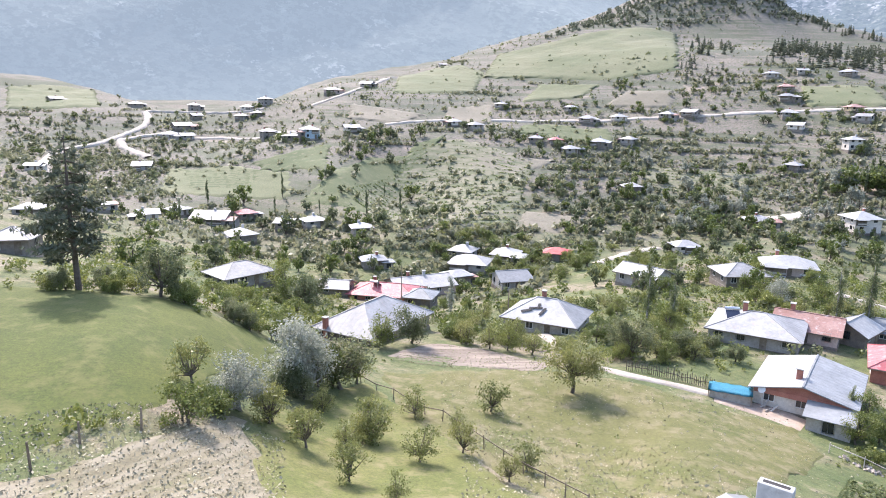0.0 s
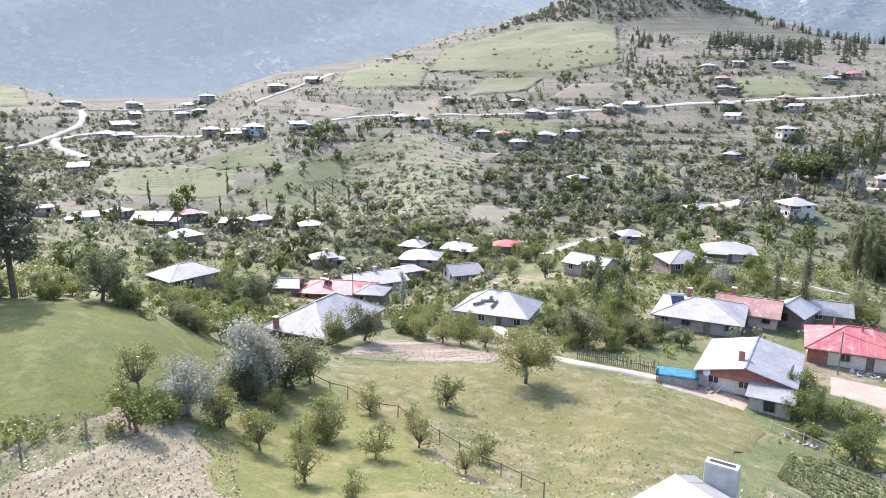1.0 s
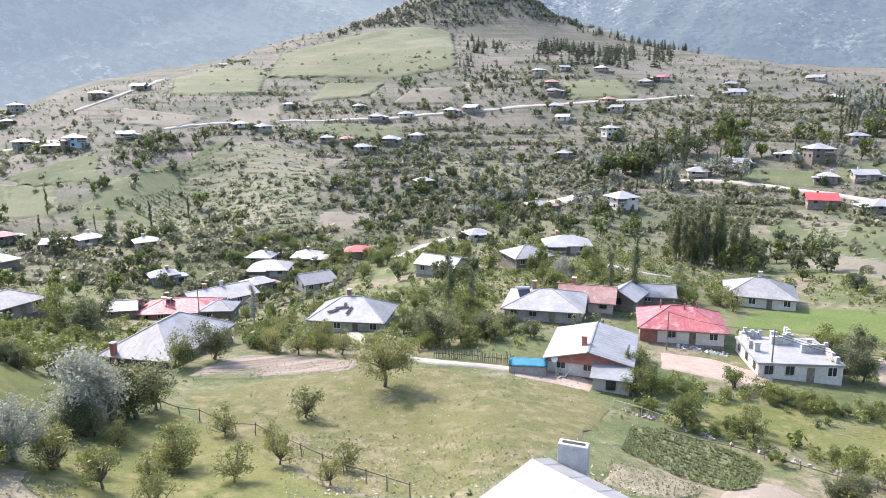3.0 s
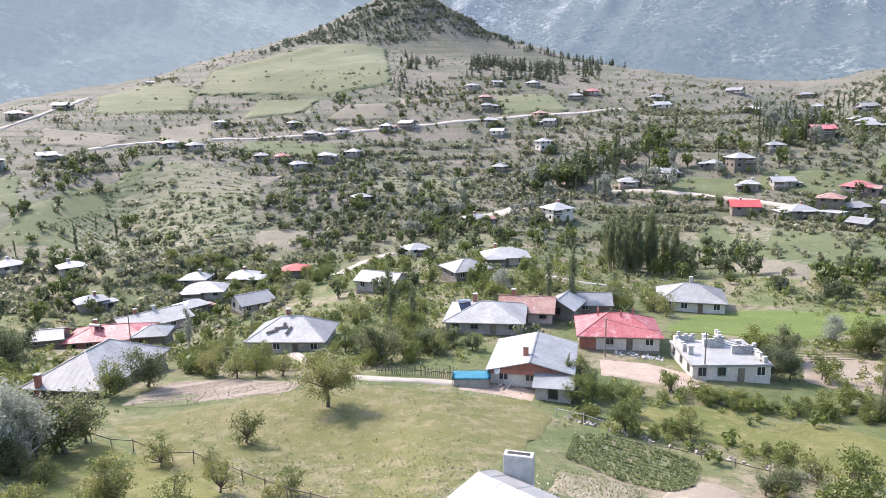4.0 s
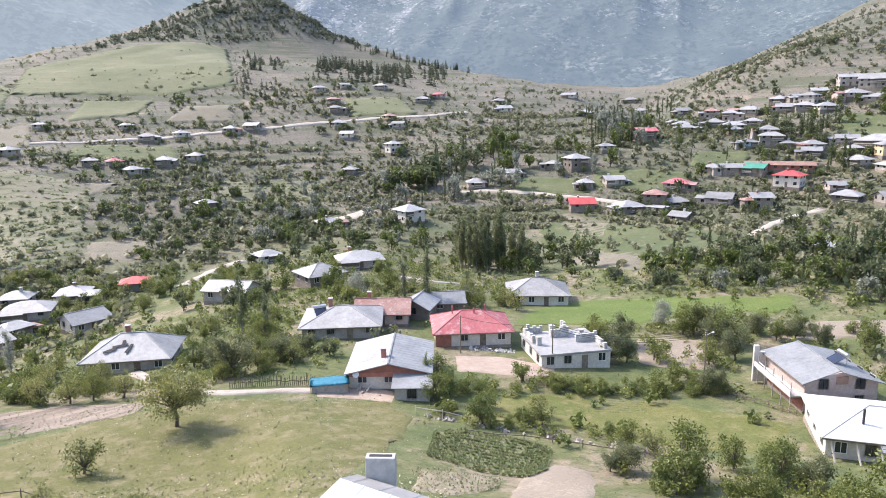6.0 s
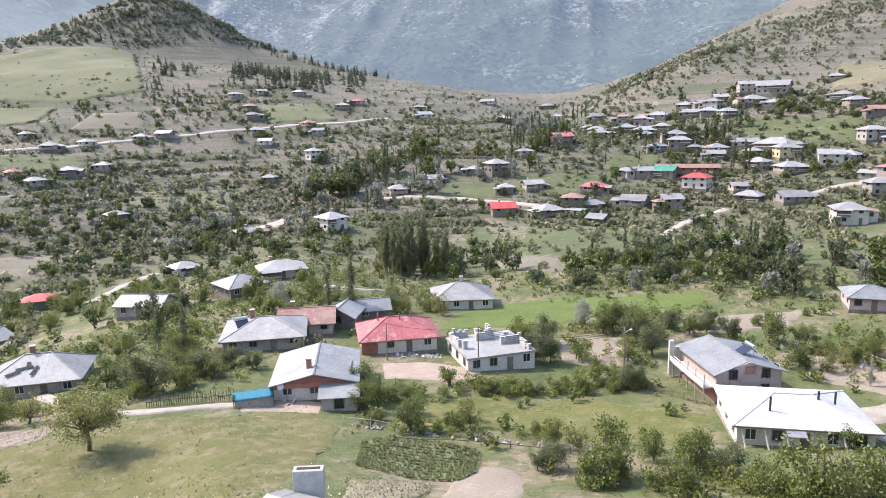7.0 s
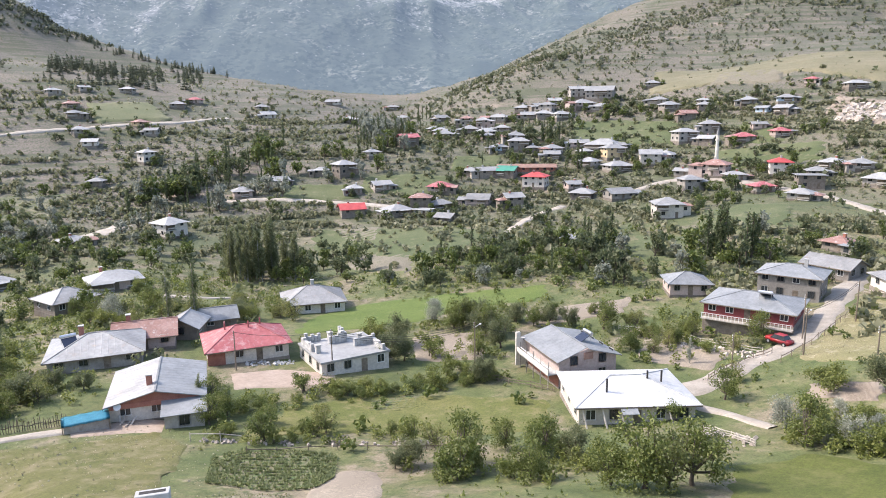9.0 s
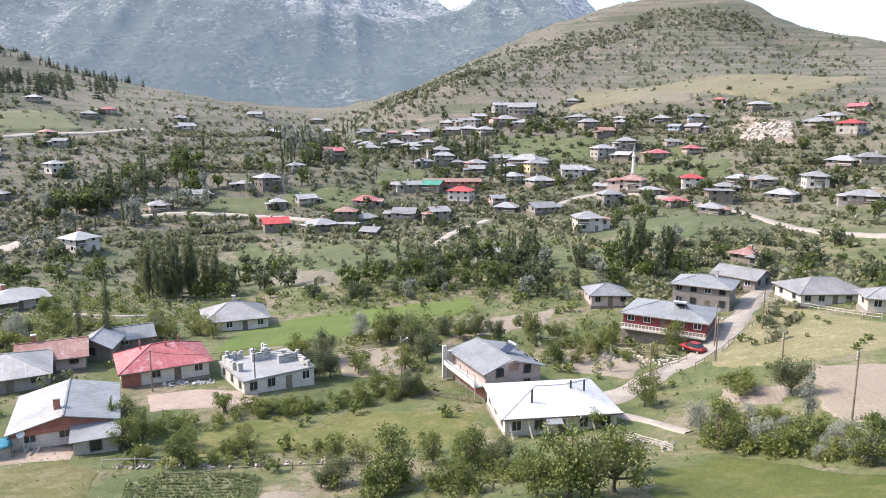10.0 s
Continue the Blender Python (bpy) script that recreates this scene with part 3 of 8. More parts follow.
def slab(bm, corners, thick):
    """A flat plate over corners (in order), thickened downwards."""
    top = [bm.verts.new(c) for c in corners]
    bot = [bm.verts.new((c[0], c[1], c[2] - thick)) for c in corners]
    bm.faces.new(top)
    bm.faces.new(bot[::-1])
    n = len(corners)
    for i in range(n):
        bm.faces.new((top[i], bot[i], bot[(i + 1) % n], top[(i + 1) % n]))
    return bm


def beam(bm, a, b, w, h=None):
    """A bar from a to b."""
    a, b = Vector(a), Vector(b)
    d = b - a
    q = d.to_track_quat("Z", "Y").to_matrix().to_4x4()
    h = h or w
    return box(bm, -w / 2, w / 2, -h / 2, h / 2, 0, d.length, Matrix.Translation(a) @ q)


def tube(bm, path, radii, sides=6):
    """A tapered, bent tube along a path."""
    rings = []
    for k, (p, r) in enumerate(zip(path, radii)):
        p = Vector(p)
        d = (Vector(path[min(k + 1, len(path) - 1)]) - Vector(path[max(k - 1, 0)])).normalized()
        q = d.to_track_quat("Z", "Y")
        rings.append([bm.verts.new(p + q @ Vector((r * math.cos(6.2832 * i / sides), r * math.sin(6.2832 * i / sides), 0))) for i in range(sides)])
    for a, b in zip(rings, rings[1:]):
        for i in range(sides):
            bm.faces.new((a[i], a[(i + 1) % sides], b[(i + 1) % sides], b[i]))
    bm.faces.new(rings[-1])
    return bm


# ---- houses ----
def slope_sheet(a, b, c, d, thick, step=0.9, rib=0.022):
    """One sheet-metal slope with standing seams, eave a-b and ridge d-c, as one closed skin."""
    a, b, c, d = (Vector(v) for v in (a, b, c, d))
    ax = (b - a).normalized()
    L = (b - a).length
    lo, hi = (d - a).dot(ax), (c - a).dot(ax)
    up_slope = (d - a) - ax * lo
    stations = [(0.0, 0.0)]
    k = step * 0.5
    while k < L - 0.2:
        stations += [(k - 0.05, 0.0), (k, rib), (k + 0.05, 0.0)]
        k += step
    stations.append((L, 0.0))
    for s in (lo, hi):
        if 0.1 < s < L - 0.1:
            stations.append((s, 0.0))
    stations.sort()
    bm = bmesh.new()
    rows = []
    for s, lift in stations:
        t = s / lo if s < lo else ((L - s) / max(L - hi, 1e-6) if s > hi else 1.0)
        p = a + ax * s
        e = p + up_slope * max(min(t, 1.0), 0.0)
        rows.append([bm.verts.new(v) for v in (p + Vector((0, 0, lift)), e + Vector((0, 0, lift)), e - Vector((0, 0, thick)), p - Vector((0, 0, thick)))])
    for r, q in zip(rows, rows[1:]):
        for m in range(4):
            bm.faces.new((r[m], q[m], q[(m + 1) % 4], r[(m + 1) % 4]))
    bm.faces.new(rows[0][::-1])
    bm.faces.new(rows[-1])
    bmesh.ops.remove_doubles(bm, verts=bm.verts[:], dist=0.002)
    bmesh.ops.recalc_face_normals(bm, faces=bm.faces[:])
    return bm


def roof_on(parent, w, d, z, rise, style, mat, over=0.5, detail=True, mat2=None, thick=0.12):
    """A hip, gable or flat roof over a w x d plan whose walls end at z. The ridge runs along x."""
    X, Y = w / 2 + over, d / 2 + over
    e = z - over * rise / (d / 2 + over) * 0.6
    if style == "flat":
        part("roof", slab(bmesh.new(), [(-X, -Y, z + thick), (X, -Y, z + thick), (X, Y, z + thick), (-X, Y, z + thick)], thick), mat, parent)
        return z + thick
    t = z + rise
    r = X if style == "gable" else max(X - Y * 0.95, 0.3)
    faces = [[(-X, -Y, e), (X, -Y, e), (r, 0, t), (-r, 0, t)], [(X, Y, e), (-X, Y, e), (-r, 0, t), (r, 0, t)]]
    if style == "hip":
        faces += [[(X, -Y, e), (X, Y, e), (r, 0, t)], [(-X, Y, e), (-X, -Y, e), (-r, 0, t)]]
    if not detail:
        bm = bmesh.new()
        for f in faces:
            slab(bm, f, thick)
        part("roof", bm, mat, parent)
        return t
    for k, f in enumerate(faces):
        bm = slope_sheet(f[0], f[1], f[2], f[3] if len(f) == 4 else f[2], thick)
        part("roof_slope", bm, mat2 if (mat2 and k % 2) else mat, parent)
    part("ridge_cap", beam(bmesh.new(), (-r, 0, t + 0.03), (r, 0, t + 0.03), 0.22, 0.1), mat, parent)
    for sy in (-1, 1):
        if style == "hip":
            for sx in (-1, 1):
                part("hip_cap", beam(bmesh.new(), (sx * X, sy * Y, e + 0.03), (sx * r, 0, t + 0.03), 0.16, 0.08), mat, parent)
        part("eaves_board", beam(bmesh.new(), (-X, sy * Y, e - thick), (X, sy * Y, e - thick), 0.08, 0.16), M["wood"], parent)
    return t


MESHES = {}


def window_mesh(w, h):
    if ("w", w, h) not in MESHES:
        bm = bmesh.new()
        xs, zs = [-w / 2 - 0.08, -w / 2, -0.035, 0.035, w / 2, w / 2 + 0.08], [-0.1, 0, h, h + 0.08]
        g = [[bm.verts.new((x, -0.08, z)) for z in zs] for x in xs]
        for i in range(5):
            for j in range(3):
                if j != 1 or i in (0, 2, 4):
                    bm.faces.new((g[i][j], g[i + 1][j], g[i + 1][j + 1], g[i][j + 1]))
        bmesh.ops.solidify(bm, geom=bm.faces[:], thickness=-0.14)
        bmesh.ops.recalc_face_normals(bm, faces=bm.faces[:])
        me = bpy.data.meshes.new("window")
        bm.to_mesh(me)
        bm.free()
        me.materials.append(M["frame"])
        bm = boxed(-w / 2, w / 2, -0.03, 0.03, 0, h)
        pa = bpy.data.meshes.new("pane")
        bm.to_mesh(pa)
        bm.free()
        pa.materials.append(M["glass"])
        MESHES["w", w, h] = (me, pa)
    return MESHES["w", w, h]


def window(parent, x, y, z, turn, w=1.1, h=1.2, near=True):
    me, pa = window_mesh(w, h)
    if near:
        fr = shared("window", me, parent, pose(x, y, z, 0, 0, turn))
        shared("pane", pa, fr)
    else:
        shared("window", pa, parent, pose(x, y, z, 0, 0, turn))


def openings(parent, w, d, z0, storeys, sh, near, door=True, sides=("front", "left", "right"), rng=random):
    for s in range(storeys):
        z = z0 + s * sh + 1.0
        if "front" in sides:
            n = max(2, int(w / (2.6 if near else 3.2)))
            for k in range(n):
                x = -w / 2 + w * (k + 0.5) / n
                if door and s == 0 and k == n // 2:
                    dm = boxed(x - 0.48, x + 0.48, -d / 2 - 0.05, -d / 2 + 0.06, z0, z0 + 2.05)
                    part("door", dm, M["wood"], parent)
                    continue
                window(parent, x, -d / 2, z, 0, 1.1 if near else 1.2, 1.2, near)
        for side, sx, turn in (("left", -1, -90), ("right", 1, 90)):
            if side in sides:
                n = max(1, int(d / 3.4))
                for k in range(n):
                    window(parent, sx * w / 2, -d / 2 + d * (k + 0.5) / n, z, turn, 1.1 if near else 1.2, 1.2, near)


def chimney_on(parent, x, y, z0, z1, mat, w=0.6):
    c = part("chimney", boxed(x - w / 2, x + w / 2, y - w / 2, y + w / 2, z0, z1, bevel=0.02), mat, parent)
    part("chimney_cap", boxed(x - w / 2 - 0.08, x + w / 2 + 0.08, y - w / 2 - 0.08, y + w / 2 + 0.08, z1, z1 + 0.12), M["concrete"], c)


def water_heater(parent, m):
    """A roof-top solar water heater: collector, tank and stand."""
    bm = slab(bmesh.new(), [(-1, -1.0, 0.25), (1, -1.0, 0.25), (1, 0.7, 1.25), (-1, 0.7, 1.25)], 0.08)
    bmesh.ops.transform(bm, matrix=m, verts=bm.verts[:])
    a = part("solar_collector", bm, M["panel"], parent, "dark glass solar collector")
    bm = tube(bmesh.new(), [m @ Vector((-1.1, 0.95, 1.45)), m @ Vector((1.1, 0.95, 1.45))], [0.27, 0.27], 12)
    part("water_tank", bm, M["steel"], parent, "bright steel water tank")
    for sx in (-0.9, 0.9):
        part("heater_leg", beam(bmesh.new(), m @ Vector((sx, 0.95, -0.4)), m @ Vector((sx, 0.95, 1.2)), 0.06), M["steel"], parent)
        part("heater_leg", beam(bmesh.new(), m @ Vector((sx, -1.0, -0.4)), m @ Vector((sx, -1.0, 0.2)), 0.06), M["steel"], parent)


ROOF_WORDS = {"metal_roof": "grey sheet-metal", "blue_roof": "blue-grey metal", "white_roof": "pale metal", "bright_roof": "bright white metal", "red_roof": "faded red metal", "bright_red": "bright red metal",
              "green_roof": "green metal", "rust_roof": "rusty patched metal", "tile_roof": "clay-tiled"}
WALL_WORDS = {"white_wall": "whitewashed", "grey_wall": "grey rendered", "stone_wall": "rubble-stone", "pink_wall": "dusky pink", "brick": "red brick", "blue_wall": "pale blue",
              "yellow_wall": "ochre", "red_wall": "dark red boarded", "concrete": "bare concrete"}


def house(x, y, turn, w, d, storeys=1, roof="hip", cover="metal_roof", wall="white_wall", near=False, cover2=None, rise=None, chimneys=(), heater=None, door=True, base=None, sh=None, sides=("front", "left", "right"), over=None, place=""):
    rng = random.Random(int(abs(x * 31 + y * 17) * 10))
    z = float(height(x, y)) if base is None else base
    th = thing("house", Matrix.Translation((x, y, z)) @ pose(0, 0, 0, 0, 0, turn), ("%s %s-storey house, %s %s roof %s" % (WALL_WORDS[wall], ("one", "two", "three")[storeys - 1], ROOF_WORDS[cover], roof, place)).strip(), "house", "village houses")
    sh = sh or (2.8 if near else 2.5)
    top = storeys * sh
    rise = rise if rise is not None else min(w, d) * (0.22 if roof != "flat" else 0)
    bm = boxed(-w / 2, w / 2, -d / 2, d / 2, 0, top)
    if roof == "gable":
        for sx in (-1, 1):
            p = [(sx * (w / 2 - k), yy, zz) for k in (0, 0.25) for yy, zz in ((-d / 2, top), (d / 2, top), (0, top + rise * 0.93))]
            vs = [bm.verts.new(v) for v in p]
            for f in ((0, 1, 2), (5, 4, 3), (0, 3, 4, 1), (1, 4, 5, 2), (2, 5, 3, 0)):
                bm.faces.new([vs[i] for i in f])
        bmesh.ops.recalc_face_normals(bm, faces=bm.faces[:])
    part("wall", bm, M[wall], th)
    part("foundation", boxed(-w / 2 - 0.1, w / 2 + 0.1, -d / 2 - 0.1, d / 2 + 0.1, -3.0, 0.35), M["stone_wall"], th)
    peak = roof_on(th, w, d, top, rise, roof, M[cover], over if over is not None else (0.6 if near else 0.8), near, M[cover2] if cover2 else None)
    openings(th, w, d, 0.25, storeys, sh, near, door, sides, rng)
    if not near and rng.random() < 0.75:
        chimneys = ((rng.uniform(-0.25, 0.25) * w, rng.uniform(-0.1, 0.25) * d, "brick" if rng.random() < 0.5 else "concrete"),)
    if not near and roof != "flat" and rng.random() < 0.6:
        # a lower wing at one end, under a roof of its own
        sx, ww, wd = rng.choice((-1, 1)), w * rng.uniform(0.35, 0.55), d * rng.uniform(0.55, 0.85)
        wh = top * rng.uniform(0.72, 0.92)
        wing = part("wing", boxed(-ww / 2, ww / 2, -wd / 2, wd / 2, -2.5, wh), M[rng.choice(("stone_wall", "grey_wall", wall))], th)
        wing.matrix_basis = Matrix.Translation((sx * (w / 2 + ww * 0.3), rng.uniform(-0.35, 0.1) * d, 0))
        roof_on(wing, ww, wd, wh, min(ww, wd) * 0.2, rng.choice(("gable", "hip", "hip")), M[rng.choice((cover, "metal_roof", "rust_roof", "blue_roof"))], 0.6, False)
        window(wing, 0, -wd / 2, wh - 1.7, 0, 1.2, 1.2, False)
    if not near and w > 6.5 and rng.random() < 0.75 and roof != "flat":
        # a wooden gallery along part of the front, its shaded recess a dark panel
        g0 = rng.choice((-w / 2 + 0.2, -w * 0.15, 0.0))
        g1 = g0 + w * rng.uniform(0.4, 0.5)
        gz = (storeys - 1) * sh
        part("gallery_wall", boxed(g0, g1, -d / 2 - 0.06, -d / 2 + 0.02, gz + 0.3, gz + sh - 0.15), M["wood"], th, "flat dark wooden panel standing for a shaded gallery recess")
        part("gallery_floor", boxed(g0, g1, -d / 2 - 1.1, -d / 2, gz + 0.15, gz + 0.3), M["concrete"], th)
        part("gallery_rail", boxed(g0, g1, -d / 2 - 1.08, -d / 2 - 1.02, gz + 0.75, gz + 1.15), M["pale_wood"], th)
        part("gallery_roof", slab(bmesh.new(), [(g0 - 0.2, -d / 2 - 1.4, gz + sh - 0.3), (g1 + 0.2, -d / 2 - 1.4, gz + sh - 0.3), (g1 + 0.2, -d / 2 - 0.3, gz + sh + 0.05), (g0 - 0.2, -d / 2 - 0.3, gz + sh + 0.05)], 0.08), M[cover], th)
    for cx, cy, cm, *stack in chimneys:
        chimney_on(th, cx, cy, top if not stack else 0.0, top + stack[0] if stack else peak + (1.0 if near else 0.6), M[cm], 0.65)
    if heater:
        hx, hy, hz, ht = heater
        water_heater(th, Matrix.Translation((hx, hy, top + hz)) @ pose(0, 0, 0, 0, 0, ht))
    return th


# ---- plants ----
def leaf_cards(spots, size, rng, droop=0.0, slim=1.0):
    """Leaf sprays as small folded cards round the given spots, as vertex and face lists."""
    verts, faces = [], []
    for p in spots:
        q = Quaternion((rng.gauss(0, 1), rng.gauss(0, 1), rng.gauss(0, 1), rng.gauss(0, 1)))
        q.normalize()
        s = size * rng.uniform(0.6, 1.35)
        a, b = q @ Vector((s, 0, 0)), q @ Vector((0, s * 0.55 * slim, s * 0.2))
        a.z -= droop * s
        n = len(verts)
        verts += [p - a, p + b * 0.9, p + a, p - b]
        faces.append((n, n + 1, n + 2, n + 3))
    return verts, faces


def crown_spots(clumps, count, rng):
    """Spots spread over the outer half of uneven clumps (centre, radii)."""
    total = sum(c[1][0] * c[1][1] + c[1][2] * c[1][0] for c in clumps)
    spots = []
    for c, r in clumps:
        for _ in range(max(3, int(count * (r[0] * r[1] + r[2] * r[0]) / total))):
            v = Vector((rng.gauss(0, 1), rng.gauss(0, 1), rng.gauss(0, 1))).normalized()
            k = rng.uniform(0.2, 1.1) if rng.random() < 0.75 else rng.uniform(0.9, 1.5)
            spots.append(Vector(c) + Vector((v.x * r[0], v.y * r[1], v.z * r[2])) * k)
    return spots


SPECIES = {}


def species(name, variants, make):
    SPECIES[name] = [make(random.Random(k * 7 + len(name) * 3)) for k in range(variants)]


def plant_mesh(name, bm_trunk, bark, crown, leaf):
    tm = bpy.data.meshes.new("trunk")
    bm_trunk.to_mesh(tm)
    bm_trunk.free()
    tm.materials.append(M[bark])
    tm.shade_smooth()
    cm = mesh_from("crown", *crown, M[leaf])
    return tm, cm


def broad(h, spread, trunk_h, count, leaf, size, bark="bark", clumps=9, flat=0.8, stems=1, low=0.18):
    """Broad-leaved tree of height h: a forked trunk under a crown of uneven clumps."""
    def make(rng):
        bm = bmesh.new()
        cl = []
        for k in range(clumps):
            a = rng.uniform(0, 6.28)
            rad = spread * math.sqrt(rng.uniform(0, 1)) * 0.72
            r = spread * rng.uniform(0.2, 0.4)
            cz = trunk_h + (h - trunk_h) * rng.uniform(low, 0.88) * (1 - 0.35 * rad / spread)
            cl.append(((rad * math.cos(a), rad * math.sin(a), cz), (r, r * rng.uniform(0.8, 1.2), r * flat)))
        r0 = h * 0.03
        for s in range(stems):
            ox, oy = (rng.uniform(-0.3, 0.3) * spread * 0.5 if stems > 1 else 0 for _ in range(2))
            base = Vector((ox, oy, -0.3))
            fork = Vector((ox + rng.uniform(-0.04, 0.04) * h, oy + rng.uniform(-0.04, 0.04) * h, trunk_h * 1.1 + 0.2))
            tube(bm, [base, base.lerp(fork, 0.5) + Vector((rng.uniform(-0.02, 0.02) * h, rng.uniform(-0.02, 0.02) * h, 0)), fork], [r0 * 1.3, r0, r0 * 0.8], 7)
            for c, r in cl[s::stems]:
                c = Vector(c)
                mid = fork.lerp(c, 0.5) + Vector((rng.uniform(-0.05, 0.05) * h, rng.uniform(-0.05, 0.05) * h, -0.02 * h))
                tube(bm, [fork, mid, c], [r0 * 0.6, r0 * 0.35, r0 * 0.12], 5 if count > 400 else 3)
        return plant_mesh("tree", bm, bark, leaf_cards(crown_spots(cl, count, rng), size, rng, 0.15), leaf)
    return make


def tall(h, spread, count, leaf, size, bark="pale_bark"):
    """Columnar poplar."""
    def make(rng):
        bm = tube(bmesh.new(), [(0, 0, -0.3), (rng.uniform(-.1, .1), rng.uniform(-.1, .1), h * 0.5), (rng.uniform(-.2, .2), 0, h * 0.94)], [h * 0.017, h * 0.011, h * 0.003], 6)
        cl = []
        for k in range(13):
            f = (k + rng.uniform(0, 1)) / 13
            r = spread * (0.45 + 0.75 * math.sin(math.pi * min(1, f * 0.8 + 0.15))) * rng.uniform(0.55, 0.85)
            cl.append(((rng.uniform(-0.4, 0.4) * spread, rng.uniform(-0.4, 0.4) * spread, h * (0.14 + 0.82 * f)), (r * 0.7, r * 0.7, h * 0.075)))
            tube(bm, [(0, 0, h * (0.1 + 0.75 * f)), cl[-1][0]], [h * 0.004, h * 0.001], 4)
        return plant_mesh("tree", bm, bark, leaf_cards(crown_spots(cl, count, rng), size, rng, -0.3), leaf)
    return make


def conifer(h, spread, count, size, bare=0.18):
    """Old conifer with flat, ragged whorls."""
    def make(rng):
        bm = tube(bmesh.new(), [(0, 0, -0.4), (0.1, 0, h * 0.5), (0, 0.1, h * 0.97)], [h * 0.022, h * 0.014, h * 0.003], 8)
        cl = []
        tiers = 11 if h > 10 else 6
        for k in range(tiers):
            f = k / (tiers - 1)
            z = h * (bare + (0.97 - bare) * f)
            n = (6 if f < 0.7 else 4) if h > 10 else 4
            for j in range(n):
                a = 6.283 * (j + rng.uniform(0, 0.8)) / n
                L = spread * (1 - f) ** (0.45 if h > 10 else 0.7) * rng.uniform(0.4, 1.1) + 0.25
                tip = (L * math.cos(a), L * math.sin(a), z - 0.12 * L + rng.uniform(-0.03, 0.03) * h)
                tube(bm, [(0, 0, z), tip], [h * 0.006, h * 0.0015], 4 if h > 10 else 3)
                cl.append(((tip[0] * 0.72, tip[1] * 0.72, tip[2] + 0.1), (L * 0.36, L * 0.36, h * 0.028)))
        return plant_mesh("tree", bm, "bark", leaf_cards(crown_spots(cl, count, rng), size, rng, 0.1, 0.7), "needle")
    return make


species("meadow", 1, broad(7.2, 3.9, 1.7, 8600, "walnut", 0.112, clumps=26, flat=0.75))
species("young", 5, broad(3.6, 1.65, 0.35, 1600, "walnut", 0.084, clumps=19, flat=0.9, low=0.06))
species("walnut", 4, broad(5.0, 2.3, 0.6, 3500, "leaf", 0.102, clumps=21, flat=0.95, low=0.08))
species("dark", 4, broad(5.0, 2.3, 0.6, 4000, "darkleaf", 0.106, clumps=18, flat=1.0))
species("bush", 4, broad(2.6, 1.7, 0.15, 1900, "leaf", 0.088, clumps=13, stems=3))
species("silver", 3, broad(4.4, 2.1, 0.4, 3600, "silver", 0.088, "pale_bark", clumps=18, flat=1.15, stems=3))
species("poplar", 4, tall(12.0, 1.15, 3000, "poplar", 0.118))
species("darkpoplar", 3, tall(15.0, 1.7, 3400, "darkleaf", 0.175))
species("slim", 2, tall(8.0, 0.9, 1500, "silver", 0.125))
species("midtree", 5, broad(6.0, 2.7, 0.5, 400, "leaf", 0.36, clumps=10, flat=1.0))
species("middark", 5, broad(6.0, 2.7, 0.4, 400, "darkleaf", 0.36, clumps=10, flat=1.05))
species("midsilver", 2, broad(5.5, 2.2, 0.4, 380, "silver", 0.32, "pale_bark", clumps=9, flat=1.1))
species("midpoplar", 3, tall(13.0, 1.0, 420, "poplar", 0.33))
species("pine", 2, conifer(8.0, 2.0, 240, 0.75, 0.06))
species("fir", 1, conifer(15.5, 4.3, 5200, 0.27, 0.27))

PLANT_WORDS = {
    "meadow": ("tree", "lone round-crowned tree with fresh yellow-green leaves in the meadow"),
    "young": ("tree", "young orchard tree with light green leaves"),
    "walnut": ("tree", "leafy green fruit tree near the houses"),
    "dark": ("tree", "dense dark green broad-leaved tree"),
    "bush": ("bush", "low green many-stemmed bush in rough grass"),
    "silver": ("tree", "silver-leaved bushy oleaster tree"),
    "poplar": ("tree", "slim upright poplar with grey-green leaves"),
    "darkpoplar": ("tree", "tall dark green poplar of a close grove"),
    "slim": ("tree", "slender silver-green young poplar"),
    "midtree": ("tree", "green broad-leaved tree in the valley"),
    "middark": ("tree", "dark green broad-leaved tree in the gully"),
    "midsilver": ("tree", "pale silver-leaved tree in the valley"),
    "midpoplar": ("tree", "upright poplar on the valley slope"),
    "fir": ("tree", "tall old dark conifer with ragged branches on the grass edge"),
}
BASE_H = {"meadow": 7.2, "young": 3.6, "walnut": 5, "dark": 5, "bush": 2.6, "silver": 4.4, "poplar": 12, "darkpoplar": 15, "slim": 8, "midtree": 6, "middark": 6, "midsilver": 5.5, "midpoplar": 13, "fir": 15.5, "pine": 8.0}
planted = random.Random(5)


def tree(kind, x, y, h, wide=1.0):
    me_t, me_c = planted.choice(SPECIES[kind])
    s = h / BASE_H[kind]
    cat, label = PLANT_WORDS[kind]
    th = thing("bush" if cat == "bush" else "tree", Matrix.Translation(at(x, y)) @ pose(0, 0, 0, 0, 0, planted.uniform(0, 360)) @ Matrix.Diagonal((s * wide, s * wide, s, 1)), label, cat, "trees of the valley")
    shared("trunk", me_t, th)
    shared("crown", me_c, th)


def inside(quad, u, v):
    a, b, c, d = quad
    return ((a[0] * (1 - u) + b[0] * u) * (1 - v) + (d[0] * (1 - u) + c[0] * u) * v, (a[1] * (1 - u) + b[1] * u) * (1 - v) + (d[1] * (1 - u) + c[1] * u) * v)


TAKEN = []
# ground under roads, and under fields, on a grid of two metres
ROADED, FARMED = np.zeros((640, 480), bool), np.zeros((640, 480), bool)


